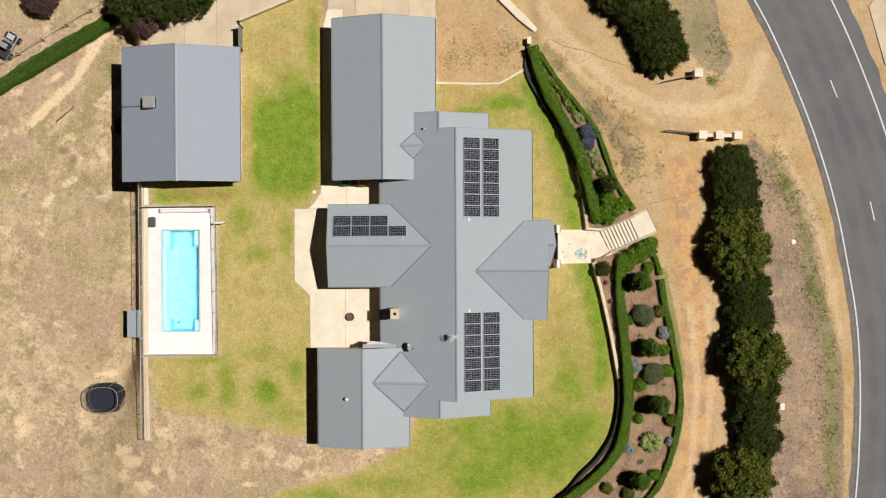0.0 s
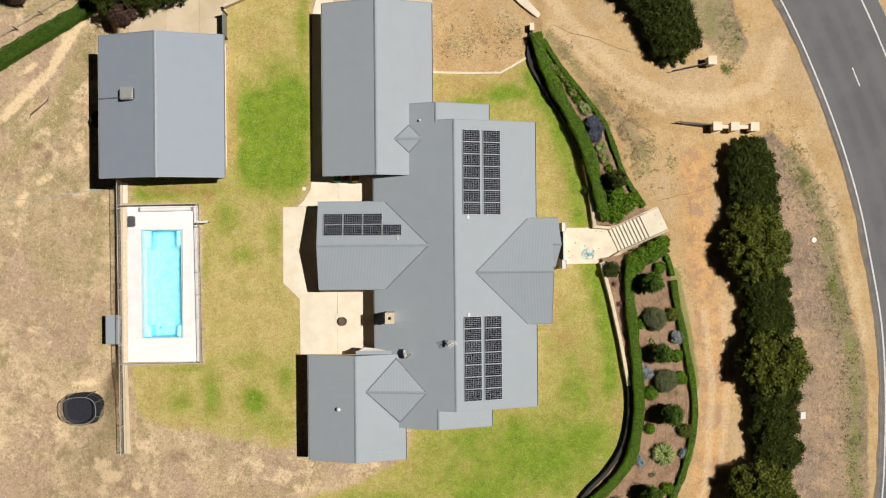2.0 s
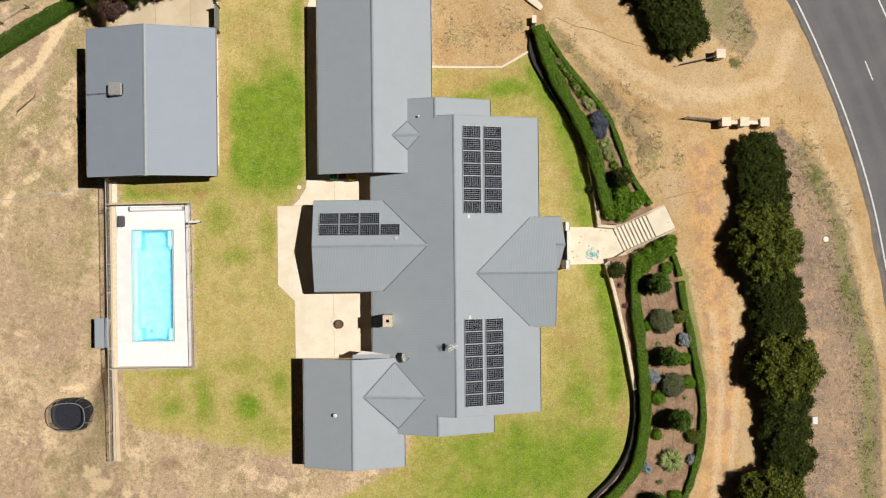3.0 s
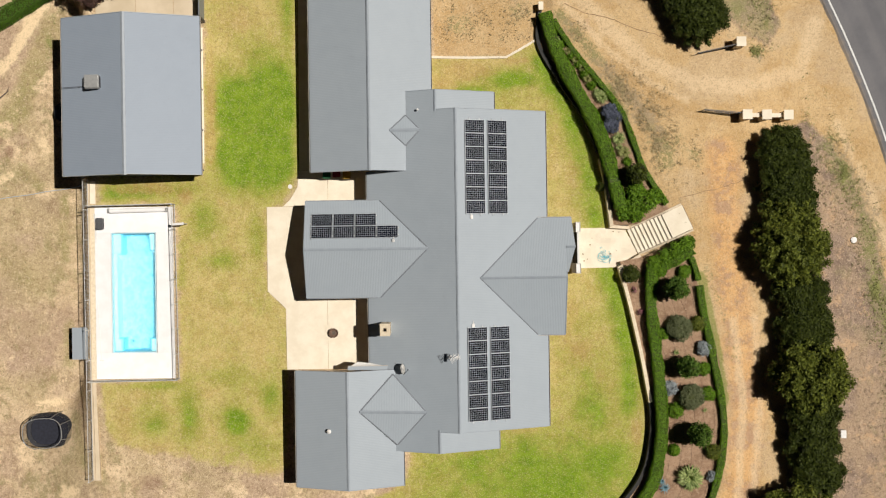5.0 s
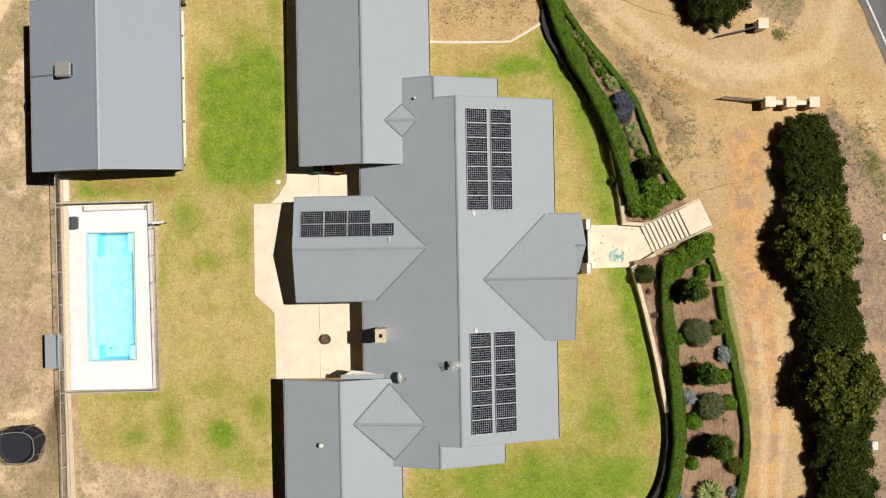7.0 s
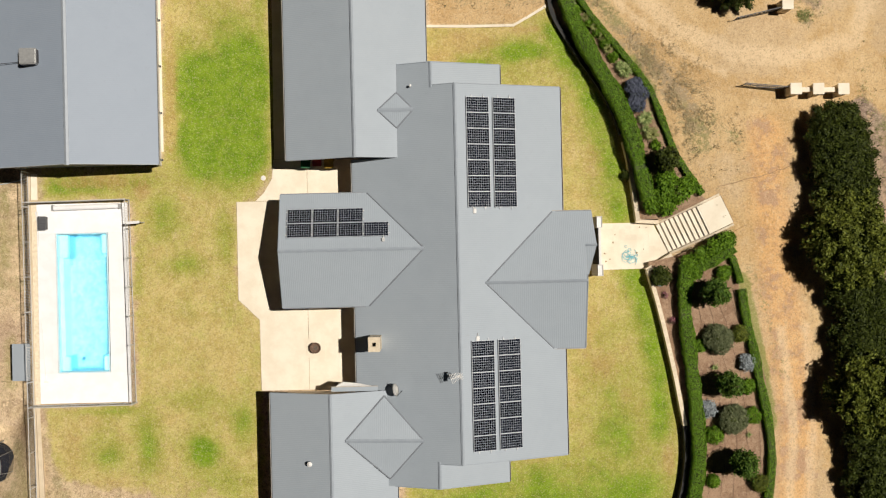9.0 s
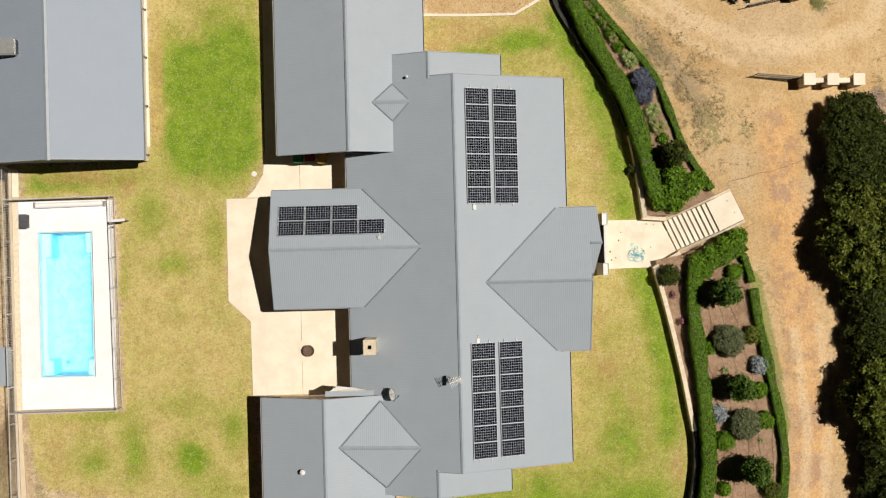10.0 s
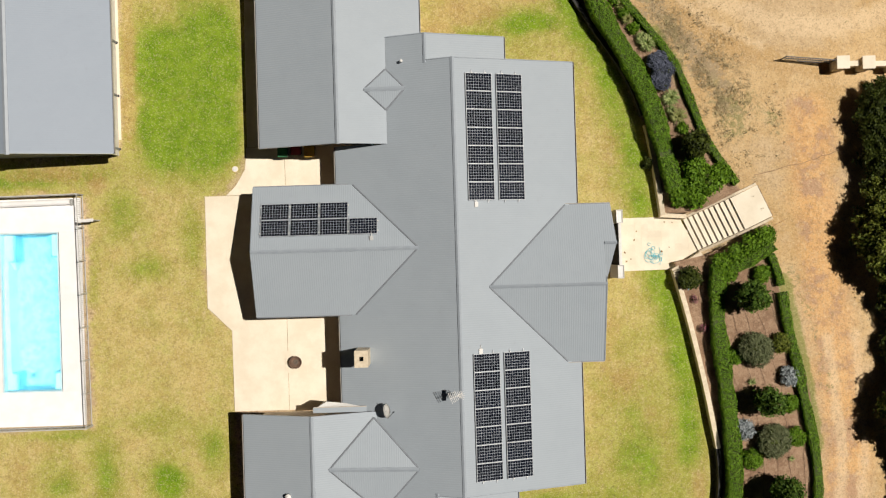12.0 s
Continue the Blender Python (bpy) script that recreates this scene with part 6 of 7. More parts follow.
# ---- shed side ----
for k, y in enumerate((15.9, 12.75, 9.55, 6.35)):
    t = thing("downpipe", (-18.8, y, 0), 0, "dark steel downpipe on the shed wall", "downpipe", "shed downpipes")
    part("pipe", box(-0.12, 0.02, -0.06, 0.06, 0.0, 2.75, bevel=0.01), TRIM, t)
    part("shoe", box(-0.05, 0.08, -0.07, 0.07, 0.0, 0.12, bevel=0.02), DARK, t)
    part("strap", box(-0.13, 0.03, -0.075, 0.075, 1.3, 1.34), DARK, t)
paving("shed_path", [(-18.85, 6.9), (-18.68, 6.9), (-18.68, 17.7), (-18.85, 17.7)], -0.1, 0.03, CONCRETE, "pale concrete strip along the shed")


# ---- fences ----
def fence(name, ax, ay, bx, by, base, height, gap, label, post_gap=2.4, low=None):
    """A flat-top tubular fence: posts, two rails and upright bars."""
    d = Vector((bx - ax, by - ay))
    n = d.length
    turn = math.degrees(math.atan2(d.y, d.x))
    t = thing(name, (ax, ay, base), turn, label, "fence")
    count = max(1, round(n / post_gap))
    me = mesh_of("post", box(-0.03, 0.03, -0.03, 0.03, low if low is not None else -0.1, height + 0.06, bevel=0.006), FENCE)
    for k in range(count + 1):
        ob = new("post", me)
        ob.parent = t
        ob.location = (n * k / count, 0, 0)
    for z in (0.12, height):
        part("rail", box(0, n, -0.02, 0.02, z - 0.02, z + 0.02), FENCE, t)
    bars = int(n / gap)
    me = mesh_of("bar", box(-0.009, 0.009, -0.009, 0.009, 0.12, height), FENCE)
    for k in range(1, bars):
        ob = new("bar", me)
        ob.parent = t
        ob.location = (n * k / bars, 0, 0)
    return t


fence("pool_fence", -28.0, 5.7, -27.85, -18.1, 0.0, 1.25, 0.105, "grey tubular steel pool fence above the bank", 2.35)
fence("pool_fence", -27.95, 3.6, -21.15, 3.68, 0.02, 1.2, 0.11, "grey tubular steel pool fence", 2.2)
fence("pool_fence", -21.1, 3.68, -20.9, -10.15, 0.02, 1.2, 0.11, "grey tubular steel pool fence", 2.1)
fence("pool_fence", -27.85, -10.25, -20.9, -10.2, 0.02, 1.2, 0.11, "grey tubular steel pool fence", 2.2)
fence("pool_gate", -21.0, 2.05, -20.1, 2.1, 0.02, 1.2, 0.08, "open pale tubular steel pool gate", 0.88, low=0.05)
part("top_cap", box(0.0, 0.9, -0.09, 0.09, 1.27, 1.32, bevel=0.01), WHITE, bpy.data.objects["pool_gate"])
tagged(part("bank_wall", ribbon([(-27.94, 5.7, 0), (-27.92, -10.0, 0), (-27.76, -18.2, 0)], 0.09, 0.07, -2.6, 0.06), DRIVE), "concrete edge beam under the pool fence", "wall", kind="structure")
paving("pool_edge", [(-27.85, -10.2), (-27.5, -10.2), (-27.5, 3.5), (-27.85, 3.5)], -0.2, 0.0, SANDSTONE, "sandy gravel strip between deck and fence")
paving("fence_footing", [(-27.66, -18.2), (-27.3, -18.2), (-27.55, -10.4), (-27.8, -10.4)], -0.3, 0.03, DRIVE, "tapering concrete footing beside the fence")
paving("fence_footing", [(-27.83, 3.8), (-27.4, 3.8), (-27.4, 5.6), (-27.83, 5.6)], -0.3, 0.03, CONCRETE, "short concrete footing beside the fence")

t = thing("pump_shed", (-29.0, -7.35, -2.85), 0, "low grey steel pump enclosure below the pool", "pump shed")
part("body", box(-0.5, 0.75, -1.15, 1.2, -0.1, 2.25), TRIM, t)
part("lid", slab([(-0.6, -1.25, 2.28), (0.8, -1.25, 2.45), (0.8, 1.3, 2.45), (-0.6, 1.3, 2.28)], 0.06), ROOF, t)
part("pipe", tube((0.5, 1.35, 1.6), (0.95, 1.35, 2.3), 0.06), WHITE, t)
t = thing("pool_equipment_box", (-26.95, 2.2, 0.02), 0, "dark grey lidded storage box on the pool deck", "box")
part("body", box(-0.23, 0.23, -0.43, 0.43, 0, 0.5, bevel=0.02), DARK, t)
part("lid", box(-0.26, 0.26, 0.01, 0.46, 0.5, 0.56, bevel=0.02), CHARCOAL_LID, t, "dark grey lid")
part("lid", box(-0.26, 0.26, -0.46, -0.02, 0.5, 0.56, bevel=0.02), CHARCOAL_LID, t, "dark grey lid")
t = thing("pool_cover_roller", (-24.0, 3.25, 0.02), 0, "rolled pale pool blanket on a low roller", "pool cover")
part("roll", tube((-2.2, -0.05, 0.2), (2.2, 0.02, 0.2), 0.18, sides=18), DECK, t)
for x in (-2.3, 2.3):
    part("stand", box(x - 0.04, x + 0.04, -0.18, 0.18, 0, 0.3, bevel=0.01), STEEL, t)
t = thing("pool_pole", (-27.0, -8.6, 0.03), 0, "long white pool pole lying by the fence", "pole")
part("shaft", tube((-0.05, 0, 0.03), (-0.3, 4.4, 0.03), 0.02), WHITE, t)
part("head", box(-0.2, 0.1, -0.1, 0.0, 0.0, 0.06, bevel=0.01), WHITE, t)
t = thing("garden_hose", (-27.55, 1.8, 0.0), 0, "loose white hose hanging by the fence", "hose")
for k in range(4):
    part("length", tube((0.05 * k, 1.2, 0.05), (0.25 - 0.03 * k, -0.6 - 0.2 * k, 0.06), 0.018), WHITE, t)


# ---- courtyard things ----
def build_brazier():
    t = thing("fire_pit", (-8.57, -6.72, 0.02), 0, "round rusty steel fire pit on a paver", "fire pit")
    part("paver", box(-0.65, 0.65, -0.65, 0.65, 0.0, 0.03, bevel=0.01), CONCRETE, t)
    bm = bmesh.new()
    prof = ((0.28, 0.1), (0.36, 0.3), (0.38, 0.42), (0.33, 0.42), (0.3, 0.3), (0.1, 0.22), (0.0, 0.22))
    rings = [[bm.verts.new((r * math.cos(a), r * math.sin(a), z)) for a in np.linspace(0, 2 * math.pi, 25)[:-1]] for r, z in prof[:-1]]
    for a, b in zip(rings, rings[1:]):
        for i in range(24):
            bm.faces.new((a[i], a[(i + 1) % 24], b[(i + 1) % 24], b[i]))
    bm.faces.new(rings[-1])
    part("bowl", bm, TIMBER, t, "rust-brown steel bowl")
    part("ash", tube((0, 0, 0.22), (0, 0, 0.26), 0.2, sides=12, r2=0.12), BARK, t)
    for a in (0, 1.57, 3.14, 4.71):
        part("leg", tube((0.3 * math.cos(a), 0.3 * math.sin(a), 0), (0.25 * math.cos(a), 0.25 * math.sin(a), 0.2), 0.02), DARK, t)
    return t


build_brazier()


def wheelie_bin(x, y, lid, label):
    t = thing("wheelie_bin", (x, y, 0.02), 0, label, "bin", "bins against the garage")
    bm = box(-0.28, 0.28, -0.3, 0.3, 0.05, 0.95, bevel=0.03)
    for v in bm.verts:
        if v.co.z < 0.4:
            v.co.x *= 0.8
            v.co.y *= 0.8
    part("body", bm, DARK, t, "dark plastic body")
    part("lid", box(-0.31, 0.31, -0.36, 0.33, 0.95, 1.03, bevel=0.03), lid, t)
    part("handle", tube((-0.25, 0.36, 0.97), (0.25, 0.36, 0.97), 0.018), DARK, t)
    for s in (-1, 1):
        part("wheel", tube((s * 0.2, 0.28, 0.1), (s * 0.26, 0.28, 0.1), 0.1, sides=14), RUBBER, t)


wheelie_bin(-8.88, 5.85, GREEN_LID, "wheeled bin with a green lid")
wheelie_bin(-8.1, 5.95, RED_LID, "wheeled bin with a red lid")
wheelie_bin(-7.3, 5.8, YELLOW_LID, "wheeled bin with a yellow lid")

# hose heap on the landing
t = thing("hose_coil", (13.1, -0.95, 0.03), 0, "loose tangle of thin turquoise hose on the landing", "hose")
HOSE = varied("turquoise_hose", (0.12, 0.52, 0.62), (0.25, 0.66, 0.74), 5.0, 0.5, 0.0, 0.05)
rng = random.Random(11)
for k in range(15):
    cu = bpy.data.curves.new("loop", "CURVE")
    cu.dimensions, cu.bevel_depth, cu.bevel_resolution = "3D", 0.013, 1
    sp = cu.splines.new("NURBS")
    sp.points.add(11)
    cx, cy, r0 = rng.gauss(0.0, 0.2), rng.gauss(-0.05, 0.2), rng.uniform(0.06, 0.36)
    for i, p in enumerate(sp.points):
        a = i * 0.55 + k
        p.co = (cx + math.cos(a) * r0 * rng.uniform(0.7, 1.3), cy + math.sin(a) * r0 * rng.uniform(0.7, 1.3), 0.02 + 0.006 * k, 1)
    cu.materials.append(HOSE)
    ob = new("loop", cu)
    ob.parent = t


# ---- paddock ----
def build_trampoline():
    gz = ground_at(-32.5, -14.4)
    t = thing("trampoline", (-32.0, -14.45, gz), 4, "oval black trampoline inside a netted enclosure", "trampoline")
    A, B, H = 1.8, 1.38, 0.8

    def oval(u, k, z):
        c, s = math.cos(u), math.sin(u)
        e = 0.75
        return Vector((A * k * math.copysign(abs(c) ** e, c), B * k * math.copysign(abs(s) ** e, s), z))

    us = np.linspace(0, 2 * math.pi, 41)[:-1]

    def band(rows, name, material, label="", closed=False):
        bm = bmesh.new()
        rings = [[bm.verts.new(oval(u, k, z)) for u in us] for k, z in rows]
        for a, b in zip(rings, rings[1:]):
            for i in range(40):
                bm.faces.new((a[i], a[(i + 1) % 40], b[(i + 1) % 40], b[i]))
        if closed:
            bm.faces.new(rings[-1])
        return part(name, bm, material, t, label)

    band(((0.84, H), (0.5, H - 0.01), (0.2, H - 0.02)), "mat", RUBBER, "black jumping mat", True)
    band(((1.02, H - 0.04), (1.02, H + 0.03), (0.85, H + 0.02), (0.85, H - 0.02)), "pad", DARK, "dark spring pad")
    band(((1.0, H - 0.1), (0.97, H - 0.1), (0.97, H - 0.05), (1.0, H - 0.05), (1.0, H - 0.1)), "frame", STEEL)
    net = Nodes("safety_net")
    hole = net.node("ShaderNodeBsdfTransparent")
    mixer = net.node("ShaderNodeMixShader")
    mixer.inputs[0].default_value = 0.68
    net.link(net.bsdf.outputs[0], mixer.inputs[1])
    net.link(hole.outputs[0], mixer.inputs[2])
    net.link(mixer.outputs[0], net.tree.nodes["Material Output"].inputs["Surface"])
    net.done((0.03, 0.03, 0.035), 0.9)
    band(((1.03, H), (1.0, H + 0.9), (0.86, H + 1.75)), "net", net.mat, "sagging black safety net")
    band(((0.88, H + 1.72), (0.85, H + 1.72), (0.85, H + 1.78), (0.88, H + 1.78), (0.88, H + 1.72)), "top_ring", STEEL, "pale net ring")
    for k in range(8):
        u = k * math.pi / 4 + 0.39
        bm = tube(oval(u, 1.05, 0), oval(u, 1.03, H + 1.0), 0.022)
        part("net_pole", tube(oval(u, 1.03, H + 0.98), oval(u, 0.87, H + 1.85), 0.022, bm), STEEL, t)
        q = oval(u, 0.99, 0)
        part("leg", tube((q.x, q.y, -0.05), (q.x, q.y, H - 0.08), 0.025), STEEL, t)
    for k in range(40):
        u = us[k]
        part("spring", tube(oval(u, 0.84, H), oval(u, 0.97, H - 0.06), 0.01, sides=5), STEEL, t)
    return t


build_trampoline()

t = thing("fallen_branch", (-36.0, 12.65, ground_at(-36, 12.65) + 0.06), 38, "bare dead branch lying on dry earth", "branch")
part("limb", tube((-1.1, 0, 0), (1.0, 0.05, 0.02), 0.09, sides=8, r2=0.04), BARK, t)
part("fork", tube((0.8, 0.04, 0.03), (1.25, 0.25, 0.1), 0.035, sides=6, r2=0.02), BARK, t)
part("fork", tube((-0.9, 0.0, 0.02), (-1.35, -0.2, 0.1), 0.045, sides=6, r2=0.02), BARK, t)


PIPE = varied("pale_blue_pipe", (0.42, 0.5, 0.56), (0.5, 0.58, 0.64), 4.0, 0.6, 0.0, 0.05)


def build_buggy():
    x, y = -41.3, 19.2
    t = thing("utility_buggy", (x, y, ground_at(x, y)), 60, "small grey open utility buggy parked on dirt", "vehicle")
    bm = box(-1.2, 1.2, -0.6, 0.6, 0.35, 0.75, bevel=0.1)
    part("body", bm, STEEL, t)
    part("bonnet", box(0.45, 1.25, -0.52, 0.52, 0.7, 0.98, bevel=0.14), ALU, t, "pale grey rounded bonnet")
    part("tray", box(-1.25, -0.3, -0.6, 0.6, 0.75, 0.85, bevel=0.02), DARK, t)
    part("seat", box(-0.3, 0.25, -0.5, 0.5, 0.75, 1.0, bevel=0.05), RUBBER, t)
    for sx in (-0.35, 0.55):
        for sy in (-0.55, 0.55):
            part("roll_bar", tube((sx, sy, 0.75), (sx * 0.8, sy * 0.9, 1.8), 0.03), STEEL, t)
    part("roof", box(-0.4, 0.1, -0.55, 0.55, 1.78, 1.86, bevel=0.03), STEEL, t)
    part("windscreen_bar", tube((0.45, -0.5, 1.8), (0.45, 0.5, 1.8), 0.035), ALU, t)
    for sx in (-0.85, 0.85):
        for sy in (-0.65, 0.65):
            w = part("wheel", tube((sx, sy - 0.11, 0.3), (sx, sy + 0.11, 0.3), 0.3, sides=18), RUBBER, t)
            part("rim", tube((sx, sy - 0.12, 0.3), (sx, sy + 0.12, 0.3), 0.15, sides=12), STEEL, w)
    return t


build_buggy()
t = thing("water_tank", (-30.3, 11.35, ground_at(-30.6, 11.35)), 0, "round dark rainwater tank in the shade of the shed", "water tank")
part("wall", tube((0, 0, -0.1), (0, 0, 1.3), 0.8, sides=32), DARK, t)
part("roof", tube((0, 0, 1.3), (0, 0, 1.45), 0.82, sides=32, r2=0.3), DARK, t)
part("hatch", tube((0.1, 0, 1.4), (0.1, 0, 1.52), 0.2, sides=16), TRIM, t)
t = thing("poly_pipe", (-41.5, 4.0, 0), 0, "thin pale blue water pipe lying across the paddock", "pipe")
cu = bpy.data.curves.new("run", "CURVE")
cu.dimensions, cu.bevel_depth, cu.bevel_resolution = "3D", 0.028, 1
sp = cu.splines.new("NURBS")
pipe_line = smooth_line([(-44.0, 3.55), (-40.0, 4.15), (-36.5, 4.4), (-33.5, 4.8), (-30.0, 5.3), (-28.4, 5.5)], 0.8)
sp.points.add(len(pipe_line) - 1)
for p, (x, y) in zip(sp.points, pipe_line):
    p.co = (x + 41.5, y - 4.0 + 0.05 * math.sin(x * 2.1), ground_at(x, y) + 0.03, 1)
cu.materials.append(PIPE)
ob = new("run", cu)
ob.parent = t
t = thing("wire_fence", (-42, 17.0, 0), 0, "post and wire boundary fence behind the hedge", "fence")
for k in range(6):
    x, y = -42.0 + k * 2.3 - 0.6, 17.0 + k * 1.36
    part("post", tube((x + 42, y - 17, ground_at(x, y) - 0.2), (x + 42, y - 17, ground_at(x, y) + 1.2), 0.05, sides=8), BARK, t)
for h in (0.4, 0.75, 1.1):
    part("wire", tube((-0.6, 0.0, ground_at(-42.6, 17) + h), (10.9, 6.8, ground_at(-31.1, 23.8) + h), 0.012, sides=5), STEEL, t)

# ---- driveway edge, kerb, walls at the north ----
for pts in ([(-27.2, 18.4), (-24.0, 18.2), (-24.0, 26.0), (-27.0, 26.0)], [(-23.97, 18.2), (-21.0, 18.2), (-21.0, 26.0), (-23.97, 26.0)], [(-20.97, 18.2), (-18.9, 18.2), (-18.6, 21.0), (-13.5, 23.1), (-13.5, 26.0), (-20.97, 26.0)]):
    paving("driveway_slab", pts, -0.4, 0.0, DRIVE, "warm pale concrete driveway slab")
tagged(part("garden_wall", ribbon([(-18.75, 20.9, 0.0), (-16.2, 21.95, 0.0), (-13.2, 23.2, 0.0)], 0.11, 0.11, -0.2, 0.75), SANDSTONE), "low block garden wall beside the lawn", "wall", kind="structure")
t = thing("side_gate", (-18.55, 19.0, 0), 0, "tall dark side gate and post beside the shed", "gate")
part("post", box(-0.08, 0.08, 1.2, 1.36, -0.1, 2.2, bevel=0.01), DARK, t)
part("post", box(-0.08, 0.08, -0.9, -0.74, -0.1, 2.2, bevel=0.01), DARK, t)
part("leaf", box(-0.03, 0.03, -0.74, 1.2, 0.1, 1.9), TRIM, t)
line = [(-0.5, 15.08, 0.0), (2.5, 15.0, 0.0), (5.45, 15.0, 0.0), (6.8, 15.75, 0.0), (7.75, 16.3, 0.0)]
tagged(part("edging_kerb", ribbon(line, 0.09, 0.09, -0.1, 0.07), CONCRETE), "narrow pale concrete lawn edging", "kerb", kind="structure")
paving("garden_path", [(4.2, 24.0), (5.0, 24.0), (6.35, 22.8), (7.9, 21.3), (9.05, 20.05), (8.75, 19.75), (7.3, 20.9), (5.6, 22.6)], -0.25, 0.32, CONCRETE, "short pale concrete path at the drive")
t = thing("wall_pillar", (8.2, 18.9, 0), 0, "square cream block pillar at the wall end", "pillar")
part("shaft", box(-0.16, 0.16, -0.3, 0.3, -0.2, 0.75, bevel=0.01), SANDSTONE, t)
part("cap", box(-0.19, 0.19, -0.33, 0.33, 0.75, 0.81, bevel=0.01), CONCRETE, t)


# ---- gate pillars on the drive ----
def gate_pillar(x, y):
    z = ground_at(x, y)
    t = thing("gate_pillar", (x, y, z), 0, "square cream rendered gate pillar with a flat cap", "pillar", "pillars at the drive gate")
    rng = random.Random(int(x * 10))
    for k in range(6):
        s = 0.33 + rng.uniform(-0.006, 0.004)
        part("block", box(-s, s, -s, s, k * 0.25 - 0.1, k * 0.25 + 0.145, bevel=0.008), SANDSTONE, t)
    part("cap", box(-0.38, 0.38, -0.38, 0.38, 1.4, 1.48, bevel=0.015), CONCRETE, t, "pale flat cap")


def gate_leaf(x0, y0, x1, y1, label):
    d = Vector((x1 - x0, y1 - y0))
    n = d.length
    t = thing("drive_gate", (x0, y0, ground_at(x0, y0) + 0.1), math.degrees(math.atan2(d.y, d.x)), label, "gate")
    for z in (0.1, 0.65, 1.2):
        part("rail", box(0, n, -0.025, 0.025, z - 0.03, z + 0.03), DARK, t)
    for x in (0.03, n - 0.03):
        part("stile", box(x - 0.03, x + 0.03, -0.026, 0.026, 0.0, 1.3), DARK, t)
    for k in range(1, int(n / 0.14)):
        part("bar", box(k * 0.14 - 0.01, k * 0.14 + 0.01, -0.01, 0.01, 0.1, 1.2), DARK, t)


def low_wall(x0, x1, y, label):
    z = ground_at((x0 + x1) / 2, y)
    t = thing("gate_wall", ((x0 + x1) / 2, y, z), 0, label, "wall")
    h = (x1 - x0) / 2
    part("wall", box(-h, h, -0.12, 0.12, -0.2, 0.95, bevel=0.01), SANDSTONE, t)
    part("coping", box(-h, h, -0.16, 0.16, 0.95, 1.02, bevel=0.01), CONCRETE, t)


for x, y in ((23.75, 15.7), (24.05, 9.95), (25.65, 9.95), (27.45, 9.95)):
    gate_pillar(x, y)
low_wall(24.4, 25.3, 9.95, "low cream wall between gate pillars")
low_wall(26.0, 27.1, 9.95, "low cream wall between gate pillars")
gate_leaf(23.65, 10.1, 20.75, 10.4, "open dark steel drive gate leaf")
gate_leaf(23.4, 15.5, 20.35, 14.85, "open dark steel drive gate leaf")

x, y = 33.1, 0.05
t = thing("survey_cover", (x, y, ground_at(x, y)), 0, "round white concrete pit cover in the verge", "pit cover")
part("disc", tube((0, 0, -0.1), (0, 0, 0.12), 0.24, sides=20), WHITE, t)
part("lid", tube((0, 0, 0.12), (0, 0, 0.15), 0.19, sides=20), WHITE, t)
x, y = 31.65, -15.3
t = thing("utility_box", (x, y, ground_at(x, y)), 0, "small white utility cabinet on the roadside", "utility box")
part("cabinet", box(-0.2, 0.2, -0.29, 0.29, -0.1, 0.8, bevel=0.02), WHITE, t)
part("lid", box(-0.22, 0.22, -0.31, 0.31, 0.8, 0.86, bevel=0.02), WHITE, t)
t = thing("sprinkler_box", (-11.9, 4.95, 0.0), 0, "small pale round sprinkler cover in the lawn", "valve cover")
part("cover", tube((0, 0, -0.05), (0, 0, 0.05), 0.14, sides=14), WHITE, t)
part("rim", tube((0, 0, -0.05), (0, 0, 0.03), 0.18, sides=14), CONCRETE, t)
paving("crossover", [(40.4, 22.2), (41.3, 23.5), (43.5, 20.0), (43.2, 16.0), (41.9, 16.8)], -0.9, -0.62, DRIVE, "pale concrete crossing beyond the road")


# ---- loose weeds and straw ----
def scatter(name, rows, size, material, label, seed, flat=0.7):
    rng = random.Random(seed)
    places = []
    for cx, cy, rx, ry, n in rows:
        for _ in range(n):
            x, y = cx + rng.gauss(0, rx), cy + rng.gauss(0, ry)
            if noise.noise((x * 0.8, y * 0.8, seed)) < -0.05:
                continue
            z = ground_at(x, y) + 0.03
            for _ in range(rng.randint(2, 6)):
                places.append((Vector((x + rng.gauss(0, 0.07), y + rng.gauss(0, 0.07), z + rng.uniform(0, 0.08))), Vector((0, 0, 1))))
    me = leaf_mesh(name, places, size, material, rng, flat, 2.4)
    return tagged(new(name, me), label, "weeds", kind="stuff")


scatter("dry_weeds", [(14.2, 12.2, 0.9, 1.2, 700), (16.4, 9.6, 1.1, 1.8, 1500), (18.2, 6.8, 1.1, 1.6, 700), (11.0, 16.4, 0.5, 1.2, 300), (6.0, 17.6, 2.4, 1.0, 500), (2.0, 18.5, 2.0, 1.6, 350), (-30.6, 12.5, 1.0, 4.0, 500)], 0.035, TUFT_DRY, "dry straw-coloured weeds on bare ground", 31)
scatter("green_weeds", [(x, y, 0.7, 1.6, 170) for x, y in WEED_LINE] + [(32.5, 5.4, 0.3, 1.0, 200), (34.9, -4.0, 0.4, 1.0, 200), (36.7, -16.9, 0.35, 1.2, 200), (25.8, 18.4, 0.7, 1.6, 450), (25.1, 15.2, 0.55, 0.22, 260), (29.9, 8.0, 0.8, 2.0, 250), (-30.4, 17.0, 0.7, 1.5, 250)], 0.04, LEAF_WEED, "low green weeds on the verge", 32)


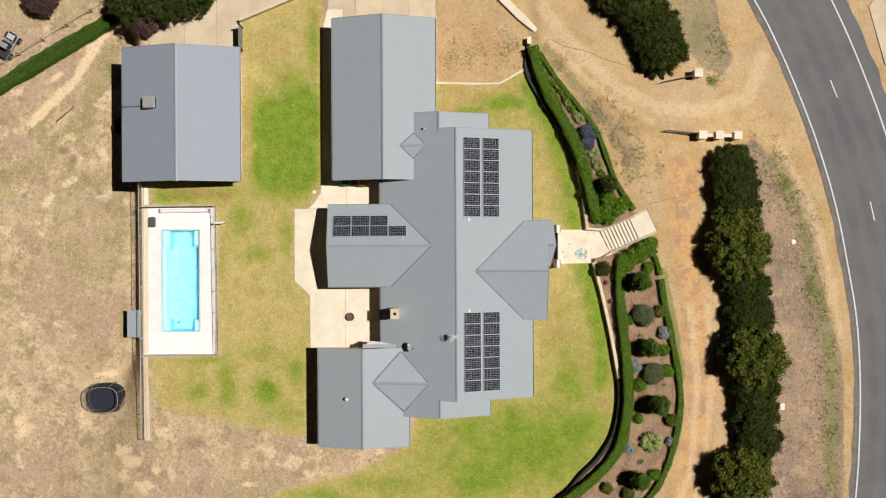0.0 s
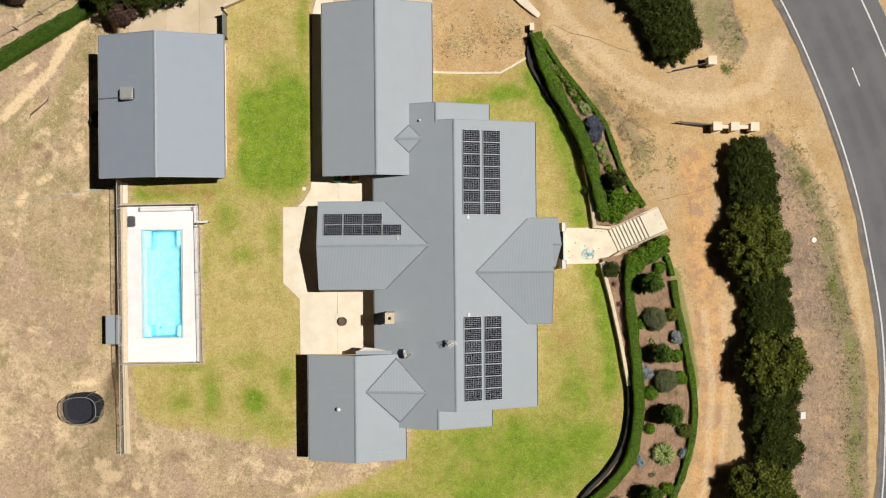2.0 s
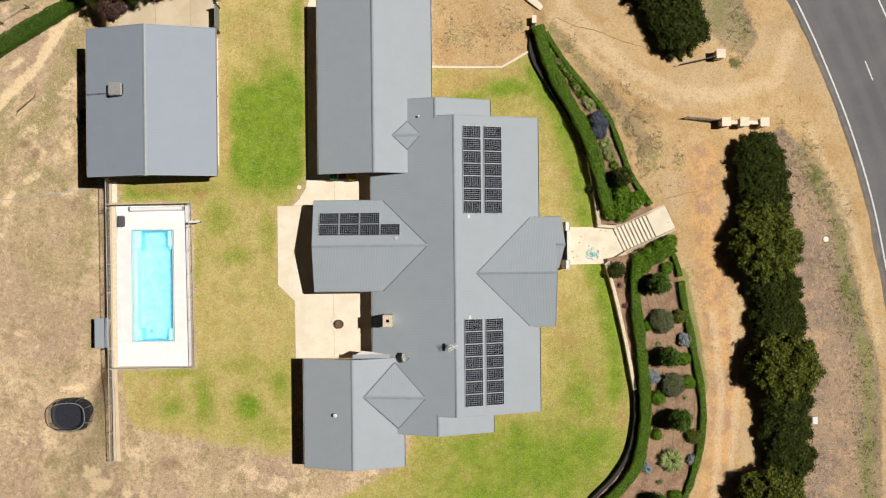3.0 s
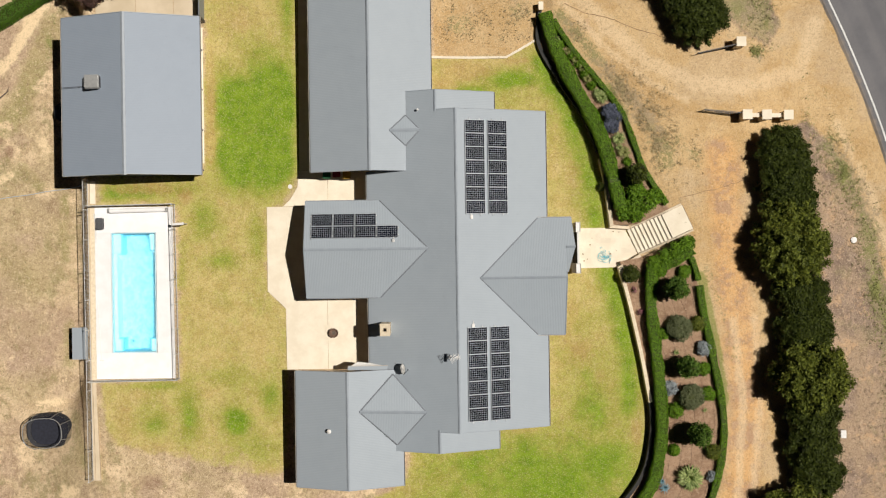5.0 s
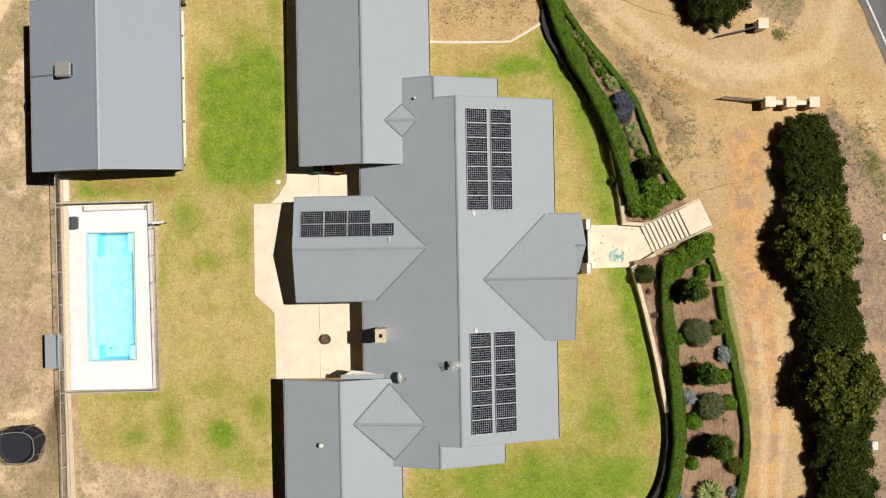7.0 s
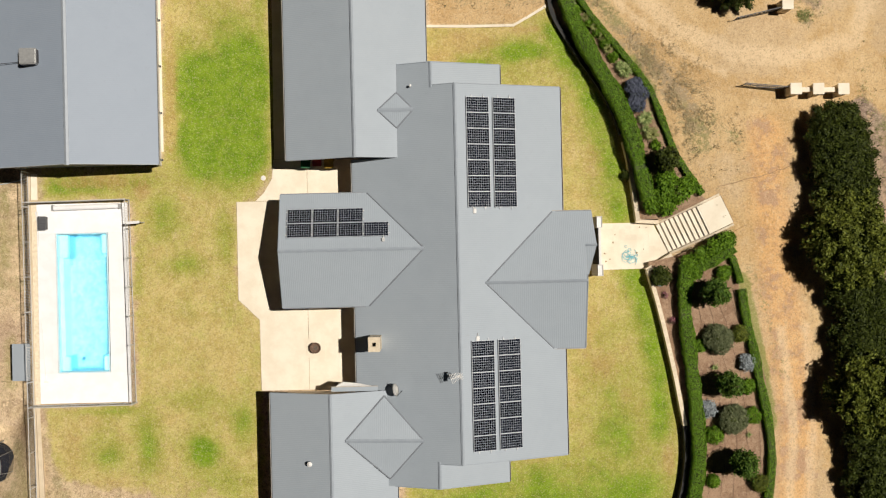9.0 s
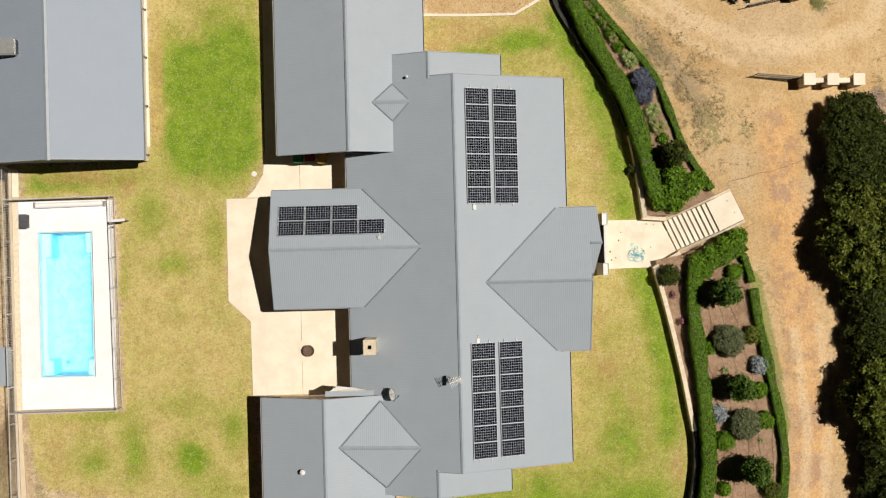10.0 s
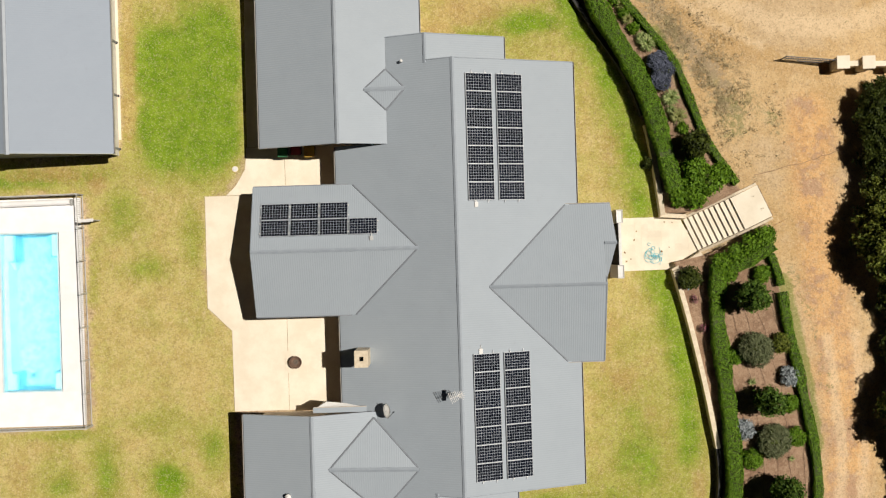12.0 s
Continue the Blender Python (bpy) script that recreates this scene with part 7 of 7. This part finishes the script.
scatter("dark_weeds", [(x - 0.9, y, 0.7, 1.8, 80) for x, y in WEED_LINE] + [(1.4, 17.4, 1.5, 0.9, 60), (6.4, 18.8, 1.0, 0.9, 70), (26.2, 18.2, 0.6, 1.2, 70), (15.2, 11.0, 1.4, 1.8, 110), (18.6, 7.6, 1.2, 1.0, 40), (-33.2, 6.7, 0.5, 0.3, 14), (-34.0, -4.0, 1.8, 4.0, 60), (-34.0, -15.0, 4.0, 4.0, 70)], 0.045, LEAF_SCRUB, "small dark tussocks on dry ground", 33)
LITTER = foliage("dead_leaves", (0.16, 0.09, 0.03), (0.34, 0.22, 0.09))


def litter(name, x0, x1, y0, y1, z, count, label, seed):
    """Single dead leaves lying about on paving."""
    rng = random.Random(seed)
    places = [(Vector((rng.uniform(x0, x1), rng.uniform(y0, y1), z)), Vector((0, 0, 1))) for _ in range(count)]
    tagged(new(name, leaf_mesh(name, places, 0.1, LITTER, rng, 0.12, 1.4)), label, "leaf litter", kind="stuff")


litter("leaf_litter", 10.7, 14.4, -1.7, 1.0, 0.04, 13, "few dead brown leaves on the landing", 71)


FURROW = varied("washed_clay", (0.26, 0.165, 0.09), (0.38, 0.25, 0.14), 3.0, 0.95, 0.0, 0.4)


def rut(line, label):
    """A thin washed-out furrow in the drive."""
    pts = smooth_line(line, 0.35)
    rng = random.Random(8)
    pts = [(x + rng.gauss(0, 0.03), y + rng.gauss(0, 0.03)) for x, y in pts]
    tagged(part("drive_rut", ribbon([(x, y, ground_at(x, y)) for x, y in pts], 0.022, 0.022, -0.15, 0.012), FURROW), label, "rut", kind="structure")


rut([(10.1, 19.05), (12.0, 18.25), (13.4, 17.95), (15.0, 17.25), (17.9, 16.3)], "thin dark washed furrow across the sandy drive")
rut([(18.8, 3.5), (20.5, 3.95), (22.2, 4.3), (24.1, 4.9)], "thin dark washed furrow across the sandy drive")

# ---- landing tiles ----
def tile_landing():
    landing = bpy.data.objects["landing"]
    me = mesh_of("tile", box(-0.1985, 0.1985, -0.1985, 0.1985, 0.0, 0.01, bevel=0.002), CONCRETE)
    for i in range(13):
        for j in range(9):
            x, y = 10.95 + i * 0.4, 1.1 - j * 0.4
            right = min(14.75 + (1.1 - y) * 0.5 if y > -0.85 else 15.75 + (y + 0.85) * 1.6, 15.6)
            if x + 0.2 > right or y - 0.2 < -1.9 or y + 0.2 > 1.34:
                continue
            ob = new("tile", me)
            ob.parent = landing
            ob.location = (x, y, 0.021)


tile_landing()
